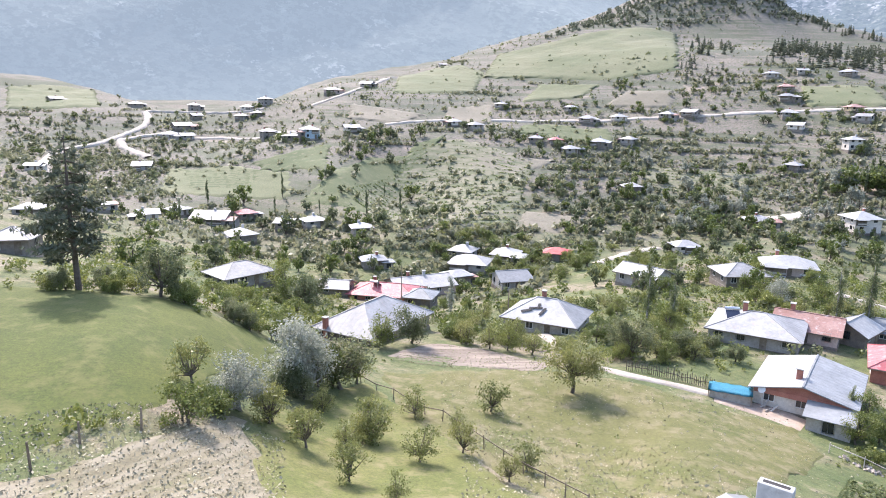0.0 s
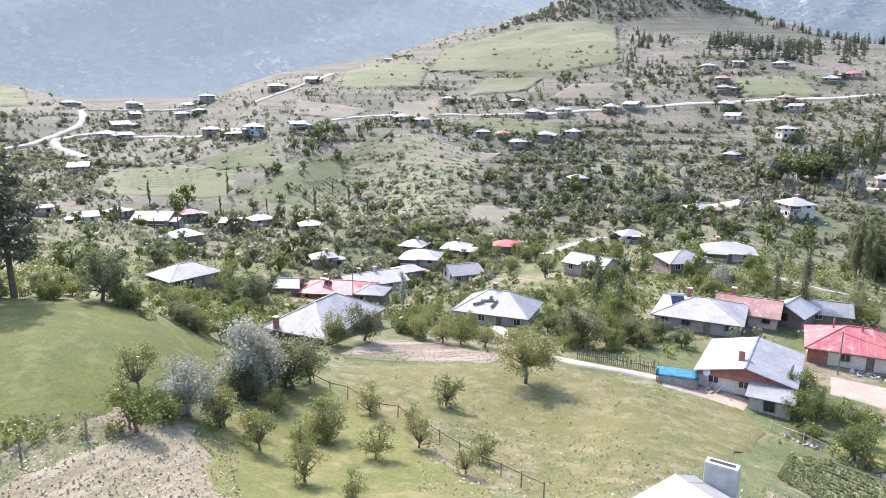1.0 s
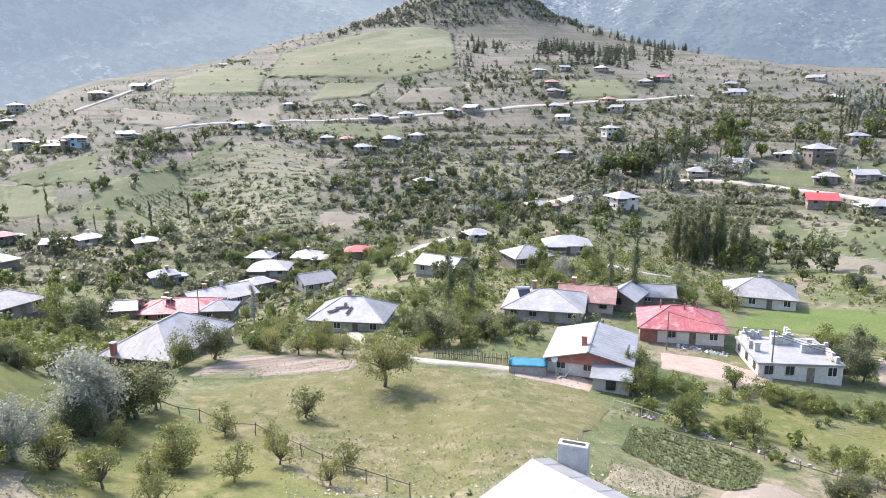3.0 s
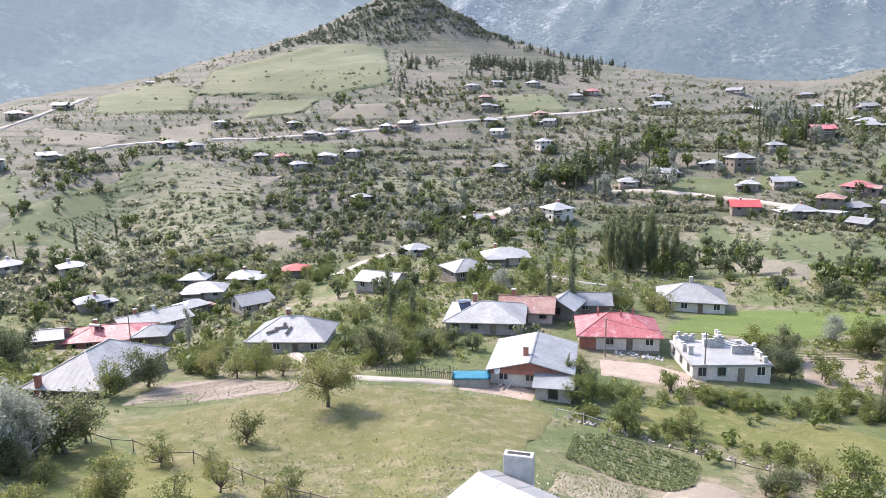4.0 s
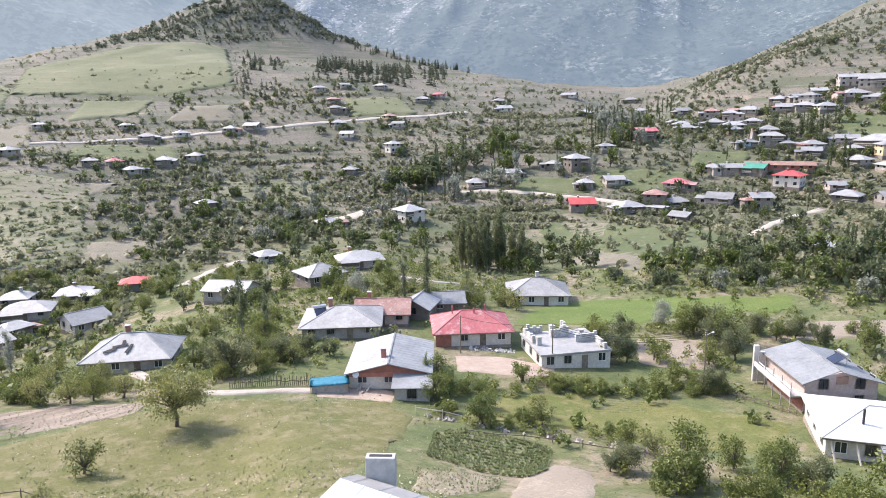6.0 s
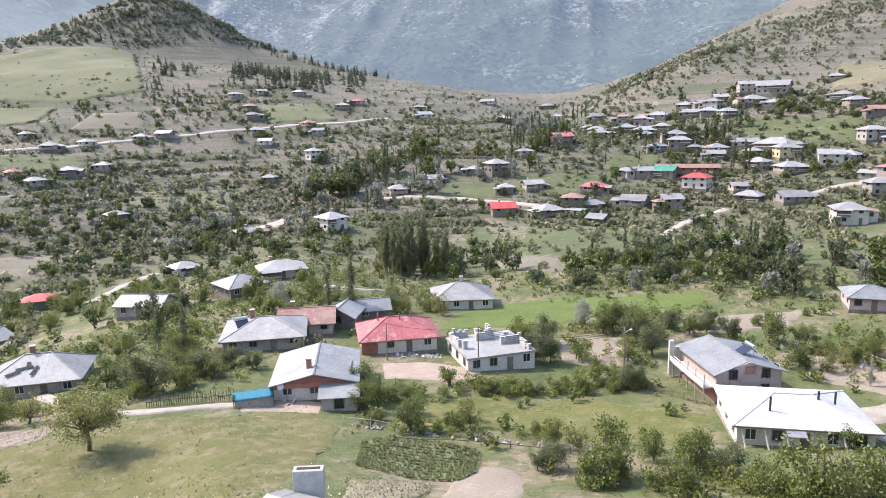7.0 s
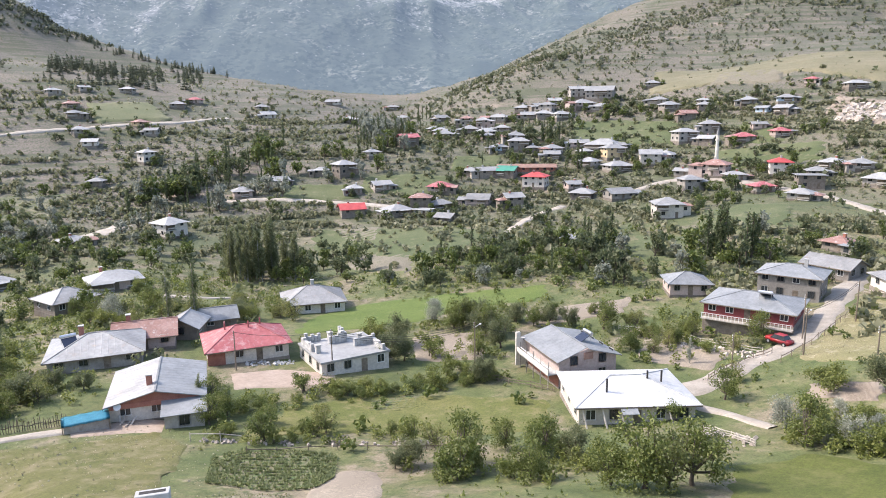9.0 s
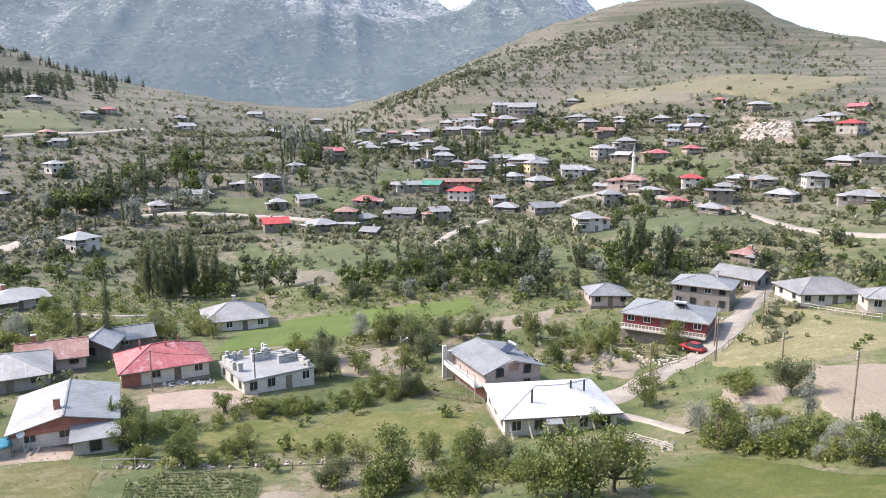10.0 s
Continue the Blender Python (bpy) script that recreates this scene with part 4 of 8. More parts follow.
def cell(x, y):
    return np.clip(((np.asarray(x) + 450) / 2).astype(int), 0, 639), np.clip(((np.asarray(y) + 60) / 2).astype(int), 0, 479)


def free_of_houses(x, y, gap):
    if ROADED[cell(x, y)] or (FARMED[cell(x, y)] and math.hypot(x, y) > 135 and int(x * 7.3 + y * 3.1) % 4):
        return False
    return all((x - a) ** 2 + (y - b) ** 2 > (r + gap) ** 2 for a, b, r in TAKEN)


def grove(kinds, quad, n, h0, h1, seed, gap=1.5):
    """Single trees spread over a quadrilateral of the plan, clear of the houses."""
    rng = random.Random(seed)
    for _ in range(n):
        for _ in range(6):
            x, y = inside(quad, rng.random(), rng.random())
            if free_of_houses(x, y, gap):
                tree(rng.choice(kinds), x, y, rng.uniform(h0, h1), rng.uniform(0.85, 1.2))
                break


def woods(name, label, stands, seed, category="trees", yards=False):
    """Far trees past counting, joined in one mesh. stands: (kinds, quadrilateral, number, least and greatest height)."""
    rng = random.Random(seed)
    V, T, S, n = [], [], [], 0
    if yards:
        stands = list(stands)
        for a, b, r in TAKEN:
            if math.hypot(a, b) > 150:
                g = r + 3.0
                for da, db in ((-1, 0), (1, 0), (0, -1), (0, 1)):
                    stands.append((("midtree", "middark"), ((a + da * g - 3, b + db * g - 3), (a + da * g + 3, b + db * g - 3), (a + da * g + 3, b + db * g + 3), (a + da * g - 3, b + db * g + 3)), rng.choice((0, 1, 2, 2)), 2.0, 5.5))
    for kinds, quad, count, h0, h1 in stands:
        for _ in range(count):
            x, y = inside(quad, rng.random(), rng.random())
            kind = rng.choice(kinds)
            pair = rng.choice(SPECIES[kind])
            if not free_of_houses(x, y, 1.0):
                continue
            s = rng.uniform(h0, h1) / BASE_H[kind]
            a, wd = rng.uniform(0, 6.283), s * rng.uniform(0.7, 1.1)
            for slot, me in enumerate(pair):
                co = np.empty(len(me.vertices) * 3, np.float32)
                me.vertices.foreach_get("co", co)
                co = co.reshape(-1, 3)
                me.calc_loop_triangles()
                tri = np.empty(len(me.loop_triangles) * 3, np.int32)
                me.loop_triangles.foreach_get("vertices", tri)
                ca, sa = math.cos(a) * wd, math.sin(a) * wd
                V.append(np.stack([co[:, 0] * ca - co[:, 1] * sa + x, co[:, 0] * sa + co[:, 1] * ca + y, co[:, 2] * s + float(height(x, y))], 1))
                T.append(tri + n)
                S.append(np.full(len(tri) // 3, slot and 1 + LEAVES.index(me.materials[0].name), np.int32))
                n += len(co)
    V, T, S = np.concatenate(V), np.concatenate(T), np.concatenate(S)
    me = bpy.data.meshes.new(name)
    me.vertices.add(len(V))
    me.vertices.foreach_set("co", V.ravel())
    me.loops.add(len(T))
    me.loops.foreach_set("vertex_index", T)
    me.polygons.add(len(S))
    me.polygons.foreach_set("loop_start", np.arange(0, len(T), 3))
    me.materials.append(M["bark"])
    for leaf in LEAVES:
        me.materials.append(bpy.data.materials[leaf])
    me.polygons.foreach_set("material_index", S)
    me.update(calc_edges=True)
    return tagged(new(name, me), label, category, kind="stuff")


LEAVES = ["broad_leaf", "dark_leaf", "silver_leaf", "poplar_leaf", "conifer_needle"]


def scrub(name, label, quads, leaf, h0, h1, seed, cards=17, card=0.37, upright=1.0, category="scrub"):
    """Countless far shrubs or trees as one mesh of leaf cards. quads: (corners, number)."""
    rng = random.Random(seed)
    verts, faces = [], []
    for quad, n in quads:
        for _ in range(n):
            x, y = inside(quad, rng.random(), rng.random())
            if not free_of_houses(x, y, 1.0):
                continue
            h = h0 + (h1 - h0) * rng.random() ** 1.8
            p = at(x, y)
            for _ in range(cards):
                v = Vector((rng.gauss(0, 1), rng.gauss(0, 1), rng.gauss(0, 1))).normalized() * rng.uniform(0.4, 1.0)
                taper = 1.0 if upright < 1.5 else max(0.15, 0.75 - 0.6 * v.z)
                c = p + Vector((v.x * h * 0.55 / upright * taper, v.y * h * 0.55 / upright * taper, h * (0.5 + 0.5 * v.z)))
                q = Quaternion((rng.gauss(0, 1), rng.gauss(0, 1), rng.gauss(0, 1), rng.gauss(0, 1)))
                q.normalize()
                s = h * card * rng.uniform(0.6, 1.2)
                k = len(verts)
                e, f = q @ Vector((s, 0, 0)), q @ Vector((0, s * 0.7, 0))
                verts += [c - e, c + f, c + e, c - f]
                faces.append((k, k + 1, k + 2, k + 3))
    ob = new(name, mesh_from(name, verts, faces, M[leaf]))
    return tagged(ob, label, category, kind="stuff")


def hedgerows(name, label, quads, leaf, h0, h1, seed, cards=12):
    """Lines of shrubs that follow the contours of the slope. quads: (corners, number of lines)."""
    rng = random.Random(seed)
    verts, faces = [], []
    for quad, lines in quads:
        for _ in range(lines):
            x, y = inside(quad, rng.random(), rng.random())
            way = rng.choice((-1, 1))
            for _ in range(rng.randint(10, 34)):
                e = 4.0
                gx, gy = float(height(x + e, y) - height(x - e, y)), float(height(x, y + e) - height(x, y - e))
                g = math.hypot(gx, gy) + 1e-6
                step = rng.uniform(0.9, 2.2)
                x, y = x - gy / g * step * way + rng.gauss(0, 0.3), y + gx / g * step * way + rng.gauss(0, 0.3)
                if not free_of_houses(x, y, 0.5) or rng.random() < 0.15:
                    continue
                h = rng.uniform(h0, h1)
                p = at(x, y)
                for _ in range(cards):
                    v = Vector((rng.gauss(0, 1), rng.gauss(0, 1), rng.gauss(0, 1))).normalized() * rng.uniform(0.4, 1.0)
                    c = p + Vector((v.x * h * 0.6, v.y * h * 0.6, h * (0.45 + 0.5 * v.z)))
                    q = Quaternion((rng.gauss(0, 1), rng.gauss(0, 1), rng.gauss(0, 1), rng.gauss(0, 1)))
                    q.normalize()
                    s = h * 0.37 * rng.uniform(0.6, 1.2)
                    k = len(verts)
                    a, b = q @ Vector((s, 0, 0)), q @ Vector((0, s * 0.7, 0))
                    verts += [c - a, c + b, c + a, c - b]
                    faces.append((k, k + 1, k + 2, k + 3))
    return tagged(new(name, mesh_from(name, verts, faces, M[leaf])), label, "hedge", kind="stuff")


def rubble(name, label, quad, n, s0, s1, material, seed):
    """Loose boulders, each an uneven block, as one mesh."""
    rng = random.Random(seed)
    bm = bmesh.new()
    for _ in range(n):
        x, y = inside(quad, rng.random(), rng.random())
        s = rng.uniform(s0, s1)
        m = Matrix.Translation(at(x, y, s * 0.15)) @ Euler((rng.uniform(0, 6), rng.uniform(0, 6), rng.uniform(0, 6))).to_matrix().to_4x4()
        box(bm, -s / 2, s / 2 * rng.uniform(0.6, 1), -s / 2, s / 2 * rng.uniform(0.5, 1), -s / 3, s / 3, m)
    me = bpy.data.meshes.new(name)
    bm.to_mesh(me)
    bm.free()
    me.materials.append(M[material])
    return tagged(new(name, me), label, "rubble", kind="stuff")


def tufts(name, label, patches, leaf, h0, h1, seed, blades=5, category="grass"):
    """Countless grass tufts or crop plants as one mesh. patches: (near edge, far edge, number of rows or 0, number)."""
    rng = random.Random(seed)
    verts, faces = [], []
    for near_edge, far_edge, lines, n in patches:
        A, B = along(near_edge, 60), along(far_edge, 60)
        for _ in range(n):
            u, v = rng.random(), rng.random()
            if lines:
                v = (int(v * lines) + 0.5 + rng.gauss(0, 0.09)) / lines
            k = min(58, int(u * 59))
            f = u * 59 - k
            p = (A[k] * (1 - f) + A[k + 1] * f) * (1 - v) + (B[k] * (1 - f) + B[k + 1] * f) * v
            base = at(p[0], p[1], 0.05)
            h = rng.uniform(h0, h1)
            for _ in range(blades):
                a, tip = rng.uniform(0, 6.283), rng.uniform(0.3, 0.9) * h
                d = Vector((math.cos(a), math.sin(a), 0))
                s = Vector((-d.y, d.x, 0)) * h * rng.uniform(0.12, 0.3)
                m = len(verts)
                verts += [base - s * 0.4, base + s * 0.4, base + d * tip * 0.6 + s + Vector((0, 0, h * 0.7)), base + d * tip - s * 0.6 + Vector((0, 0, h * rng.uniform(0.7, 1.1)))]
                faces.append((m, m + 1, m + 2, m + 3))
    return tagged(new(name, mesh_from(name, verts, faces, M[leaf])), label, category, kind="stuff")


# ---- fields, roads and small plants without number ----
def spread(name, label, sectors, leaf, h0, h1, seed, cards=6, card=0.42, gap=0.6, clump=0.0, category="scrub", onto=False, wide=0.6):
    """Countless small plants over sectors of the plan (bearings, distances, number), as one mesh of leaf cards; off the fields, or onto them."""
    rng = np.random.default_rng(seed)
    P = []
    for b0, b1, r0, r1, n in sectors:
        b = np.radians(rng.uniform(b0, b1, n))
        r = np.sqrt(rng.uniform(r0 * r0, r1 * r1, n))
        P.append(np.stack([np.sin(b) * r, np.cos(b) * r], 1))
    P = np.concatenate(P)
    P = P[(FARMED[cell(P[:, 0], P[:, 1])] == onto) & ~ROADED[cell(P[:, 0], P[:, 1])]]
    if clump:
        # thick and thin stretches
        d = np.sin(P[:, 0] * 0.043 + 1.9 * np.sin(P[:, 1] * 0.031)) + np.sin(P[:, 1] * 0.067 + 1.4 * np.sin(P[:, 0] * 0.052 + 1)) + 0.7 * np.sin(0.19 * P[:, 0] + 0.11 * P[:, 1])
        P = P[rng.uniform(-2.2, 2.2, len(P)) * clump < d]
    T = np.array(TAKEN)
    T = T[np.hypot(T[:, 0], T[:, 1]) > 20]
    ok = np.ones(len(P), bool)
    for a, b, r in T:
        ok &= (P[:, 0] - a) ** 2 + (P[:, 1] - b) ** 2 > (r + gap) ** 2
    P = P[ok]
    n = len(P)
    h = h0 + (h1 - h0) * rng.random(n) ** 2
    base = np.stack([P[:, 0], P[:, 1], height(P[:, 0], P[:, 1]) + (0.05 + 0.0007 * np.hypot(P[:, 0], P[:, 1])) * onto], 1)
    v = rng.normal(size=(n, cards, 3))
    v /= np.linalg.norm(v, axis=2, keepdims=True)
    v *= rng.uniform(0.35, 1.0, (n, cards, 1))
    c = base[:, None] + np.stack([v[..., 0] * wide, v[..., 1] * wide, 0.45 + 0.5 * v[..., 2]], 2) * h[:, None, None]
    e = rng.normal(size=(n, cards, 3))
    e /= np.linalg.norm(e, axis=2, keepdims=True)
    f = np.cross(e, rng.normal(size=(n, cards, 3)))
    f /= np.linalg.norm(f, axis=2, keepdims=True) + 1e-9
    s = (h[:, None] * card * rng.uniform(0.6, 1.25, (n, cards)))[..., None]
    e, f = e * s, f * s * 0.6
    V = np.stack([c - e, c + f, c + e, c - f], 2).reshape(-1, 3)
    q = len(V) // 4
    me = bpy.data.meshes.new(name)
    me.vertices.add(len(V))
    me.vertices.foreach_set("co", V.astype(np.float32).ravel())
    me.loops.add(4 * q)
    me.loops.foreach_set("vertex_index", np.arange(4 * q, dtype=np.int32))
    me.polygons.add(q)
    me.polygons.foreach_set("loop_start", np.arange(0, 4 * q, 4, dtype=np.int32))
    me.update(calc_edges=True)
    me.materials.append(M[leaf])
    return tagged(new(name, me), label, category, kind="stuff")


def along(points, n):
    p = np.array(points, float)
    s = np.concatenate([[0], np.cumsum(np.hypot(*np.diff(p, axis=0).T))])
    # round the corners of the outline a little
    q = np.linspace(0, s[-1], n)
    w = s[-1] * 0.03
    return sum(np.stack([np.interp(np.clip(q + o, 0, s[-1]), s, p[:, k]) for k in (0, 1)], 1) for o in (-w, 0, w)) / 3


def field(name, label, material, near_edge, far_edge, category="field", step=1.0, wobble=0.5, kind="structure"):
    """A field between two edges of the plan, draped on the land a hand above it, with an uneven margin."""
    L = max(math.hypot(near_edge[-1][0] - near_edge[0][0], near_edge[-1][1] - near_edge[0][1]), 4)
    D = max(math.hypot(far_edge[0][0] - near_edge[0][0], far_edge[0][1] - near_edge[0][1]), math.hypot(far_edge[-1][0] - near_edge[-1][0], far_edge[-1][1] - near_edge[-1][1]), 4)
    n, k = int(min(160, L / step + 6)), int(min(140, D / step + 6))
    A, B = along(near_edge, n), along(far_edge, n)
    v = np.linspace(0, 1, k)[None, :, None]
    P = A[:, None] * (1 - v) + B[:, None] * v
    X, Y = P[..., 0], P[..., 1]
    u = np.linspace(-1, 1, n)[:, None] ** 8 + np.linspace(-1, 1, k)[None, :] ** 8
    X = X + wobble * u * (np.sin(Y * 0.9) + np.sin(X * 0.37 + Y * 1.7))
    Y = Y + wobble * u * (np.sin(X * 0.8 + 1) + np.sin(Y * 0.41 + X * 1.5))
    FARMED[cell(X, Y)] = True
    R = np.hypot(X, Y)
    rim = np.clip((np.maximum(np.abs(np.linspace(-1, 1, n))[:, None], np.abs(np.linspace(-1, 1, k))[None, :]) - (1 - 2.2 / min(n, k))) * min(n, k) / 2.2, 0, 1)
    Z = height(X, Y) + 0.04 + R * 0.0007 + np.clip(R - 180, 0, 400) * 0.0022 - rim * (0.22 + R * 0.0012 + np.clip(R - 180, 0, 400) * 0.003)
    return tagged(sheet(name, X, Y, Z, M[material]), label, category, kind=kind)


def road(name, label, material, points, width, category="road", lift=0.0):
    """A road or path along a line of the plan."""
    p = np.array(points, float)
    s = np.concatenate([[0], np.cumsum(np.hypot(*np.diff(p, axis=0).T))])
    n = int(s[-1] / 1.2) + 4
    c = along(points, n)
    d = np.gradient(c, axis=0)
    d /= np.hypot(d[:, 0], d[:, 1])[:, None] + 1e-9
    side = np.stack([d[:, 1], -d[:, 0]], 1)
    v = np.array([-0.6, -0.45, -0.15, 0.15, 0.45, 0.6])[None, :, None]
    W = width * (1 + 0.14 * np.sin(np.arange(n) * 0.8) + 0.1 * np.sin(np.arange(n) * 0.23 + 1))[:, None, None]
    P = c[:, None] + side[:, None] * v * W
    for q in c[::3]:
        if math.hypot(q[0], q[1]) < 150:
            TAKEN.append((float(q[0]), float(q[1]), width * 0.5))
    X, Y = P[..., 0], P[..., 1]
    ROADED[cell(X, Y)] = True
    Z = height(X, Y) + 0.07 + lift + np.hypot(X, Y) * 0.0012 - np.array([1, 0, 0, 0, 0, 1.0])[None, :] * (0.3 + np.hypot(X, Y) * 0.0015)
    return tagged(sheet(name, X, Y, Z, M[material]), label, category, kind="structure")


def fence(label, points, post_h, gap, material="wood", rails=(0.5, 0.9), post=0.1, wobble=0.12, seed=1, name="fence"):
    """Posts and rails along a line of the plan."""
    rng = random.Random(seed)
    p = np.array(points, float)
    s = np.concatenate([[0], np.cumsum(np.hypot(*np.diff(p, axis=0).T))])
    n = max(2, int(s[-1] / gap) + 1)
    spots = [at(np.interp(q, s, p[:, 0]), np.interp(q, s, p[:, 1])) for q in np.linspace(0, s[-1], n)]
    th = thing(name, Matrix.Translation(spots[0]), label, "fence")
    tops = []
    for c in spots:
        h = post_h * rng.uniform(0.8, 1.15)
        c = c - spots[0]
        t = c + Vector((rng.uniform(-wobble, wobble), rng.uniform(-wobble, wobble), h))
        part("post", tube(bmesh.new(), [c - Vector((0, 0, 0.3)), t], [post * 0.6, post * 0.45], 5), M[material], th)
        tops.append((c, t))
    for (c0, t0), (c1, t1) in zip(tops, tops[1:]):
        for f in rails:
            part("rail", beam(bmesh.new(), c0.lerp(t0, f), c1.lerp(t1, f), 0.05, 0.09 if post > 0.07 else 0.03), M[material], th)
    return th


def pole(x, y, h, lamp=False, cross=False):
    """A wooden service pole, some with insulator arms or a lamp."""
    th = thing("utility_pole", Matrix.Translation(at(x, y)), "weathered wooden utility pole" + (" with a street lamp" if lamp else ""), "pole", "utility poles")
    part("post", tube(bmesh.new(), [(0, 0, -0.5), (0.03, 0, h * 0.5), (0.05, 0.02, h)], [0.12, 0.10, 0.08], 8), M["wood"], th)
    for k in range(3):
        part("insulator", tube(bmesh.new(), [(0.05, 0.16, h - 0.3 - 0.35 * k), (0.05, 0.16, h - 0.12 - 0.35 * k)], [0.05, 0.06], 6), M["frame"], th)
    if lamp:
        part("lamp_arm", beam(bmesh.new(), (0, 0, h - 0.9), (0.9, -0.3, h - 0.5), 0.06), M["steel"], th)
        part("lamp_head", boxed(0.8, 1.25, -0.45, -0.2, h - 0.62, h - 0.48, bevel=0.03), M["frame"], th)
    return at(x, y) + Vector((0.05, 0.16, h - 0.2))


def wire(a, b, sag=0.8):
    cu = bpy.data.curves.new("wire", "CURVE")
    cu.dimensions, cu.bevel_depth, cu.bevel_resolution = "3D", 0.03, 1
    sp = cu.splines.new("POLY")
    sp.points.add(12)
    for i in range(13):
        f = i / 12
        p = a.lerp(b, f) - Vector((0, 0, sag * 4 * f * (1 - f)))
        sp.points[i].co = (*p, 1)
    cu.materials.append(M["dark"])
    tagged(new("power_line", cu), "thin dark overhead power line between poles", "cable", "power lines")


# ---- fields, yards and roads ----
field("meadow", "lush green grass meadow on a rounded slope", "grass", [(-26.5, 31.0), (-25.1, 35.8), (-22.7, 40.0), (-19.6, 45.7), (-17.6, 68.5)], [(-55.1, 68.9), (-47.5, 71.7), (-39.1, 71.8), (-28.1, 72.0), (-18.8, 74.9)])
field("stubble_field", "mown straw-coloured stubble field", "stubble", [(-25.1, 26.1), (-18.3, 25.3), (-11.7, 26.0), (-8.9, 37.5)], [(-27.1, 28.4), (-23.5, 34.2), (-19.9, 40.9), (-15.4, 50.5)])
field("hay_meadow", "pale dry hay meadow with worn patches", "hay", [(-4.6, 64.6), (3.6, 48.6), (8.6, 41.9), (15.7, 40.0), (28.4, 50.6), (40.5, 64.9)], [(-9.7, 77.6), (1.4, 83.2), (13.3, 85.0), (22.8, 81.1), (31.2, 74.7), (41.7, 69.2)])
field("orchard_grass", "rough grass under the young orchard trees", "lawn", [(-12.0, 37.4), (-5.9, 29.2), (0.6, 25.7), (8.2, 42.0)], [(-15.1, 51.1), (-12.4, 63.3), (-9.2, 73.9), (-4.8, 67.3)])
field("vegetable_plot", "tilled reddish vegetable plot with sprouting rows", "tilled", [(-8.8, 85.8), (-3.0, 83.9), (5.0, 83.6), (12.4, 81.6)], [(-3.0, 93.0), (0.6, 94.2), (6.5, 93.5), (16.1, 85.5)], wobble=0.3)
field("green_bed", "low green crop bed beside the tilled plot", "garden", [(-6.8, 84.0), (1.5, 82.7)], [(-5.0, 88.6), (2.8, 87.5)], wobble=0.2)
field("potato_garden", "potato garden of dark green rows", "garden", [(32.9, 51.4), (35.1, 46.2), (38.2, 42.6), (41.8, 43.8)], [(38.6, 58.4), (42.6, 58.0), (45.8, 53.9), (47.2, 48.6)], wobble=0.3)
field("seed_bed", "pale bed of small seedlings", "stubble", [(24.1, 40.9), (27.0, 38.4), (32.6, 39.9)], [(29.6, 47.9), (34.0, 46.4), (36.2, 43.4)], wobble=0.2)
field("bare_plot", "bare pinkish soil plot", "plough", [(30.7, 36.9), (37.1, 32.8)], [(37.3, 43.1), (44.8, 45.7), (46.4, 41.1)], wobble=0.4)
field("grass_strip", "green grass strip between hedges", "lawn", [(40.6, 61.9), (50.7, 55.6), (58.5, 43.6), (68.3, 33.2)], [(54.1, 65.9), (67.4, 60.0), (75.5, 47.6), (79.0, 38.8)], wobble=0.5)
field("cabbage_bed", "bed of leafy vegetables in the grass", "garden", [(58.8, 56.4), (66.0, 51.5)], [(63.9, 60.9), (71.4, 54.9)], wobble=0.3)
field("green_field", "bright green wheat field", "wheat", [(76.0, 92.0), (85.4, 84.6), (96.7, 79.2), (111.5, 75.2), (127.4, 64.4)], [(88.8, 98.5), (105.9, 98.8), (119.2, 87.0), (128.3, 77.9), (137.0, 68.7)], wobble=0.6)
field("ploughed_field", "ploughed brown field behind the hedge", "plough", [(105.9, 58.5), (123.6, 47.0)], [(115.1, 66.1), (135.2, 48.9)])
field("soil_plot", "pale gravelly garden plot", "plough", [(80.2, 65.1), (87.3, 55.7)], [(90.9, 74.5), (101.9, 65.2)], wobble=0.4)
field("tilled_plot", "fenced plot of tan tilled soil", "plough", [(99.8, 36.4), (99.4, 24.2)], [(112.5, 39.6), (109.1, 23.1)], wobble=0.3)
field("dry_lawn", "dry mown grass with straw lines", "drylawn", [(104.8, 15.0), (100.5, 8.3), (101.2, 0.7), (108.0, -9.7)], [(146.0, 9.6), (141.0, 2.6), (135.0, -1.2), (121.0, -10.6)])
field("pale_ploughed_field", "pale ploughed field by the poles", "plough", [(82.5, -0.8), (75.4, -9.4)], [(100.3, 1.6), (100.0, -7.0), (104.8, -12.4)])
field("soil_bank", "reddish bare soil bank", "tilled", [(88.5, 11.4), (86.2, 2.4)], [(93.8, 11.5), (93.2, 2.9)])
field("lower_lawn", "bright green grass below the shrubs", "grass", [(44.2, 9.8), (44.0, 0.5), (49.5, -8.4)], [(63.3, 13.8), (71.7, 6.7), (61.1, -8.7)])
field("house_yard", "sandy pink house yard", "sand", [(53.4, 75.8), (60.6, 69.9), (66.0, 66.2)], [(57.3, 82.3), (64.2, 78.0), (68.7, 69.5)], wobble=0.2, category='yard')
field("brick_yard", "earthen yard beside the brick-gabled house", "sand", [(31.5, 75.7), (37.2, 71.9), (40.1, 68.6)], [(32.5, 78.0), (40.4, 76.2), (43.2, 72.3)], wobble=0.2, category='yard')
field("valley_field", "green terraces between the village houses", "valleygreen", [(329.0, 161.4), (330.6, 130.6), (333.7, 102.2)], [(357.4, 174.0), (367.6, 145.9), (364.1, 112.2)], step=3.0, wobble=1.2)
field("valley_field", "green garden plot below the upper lane", "valleygreen", [(201.8, 57.1), (200.9, 41.0)], [(237.5, 66.0), (238.5, 49.3)], step=3.0, wobble=1.2)
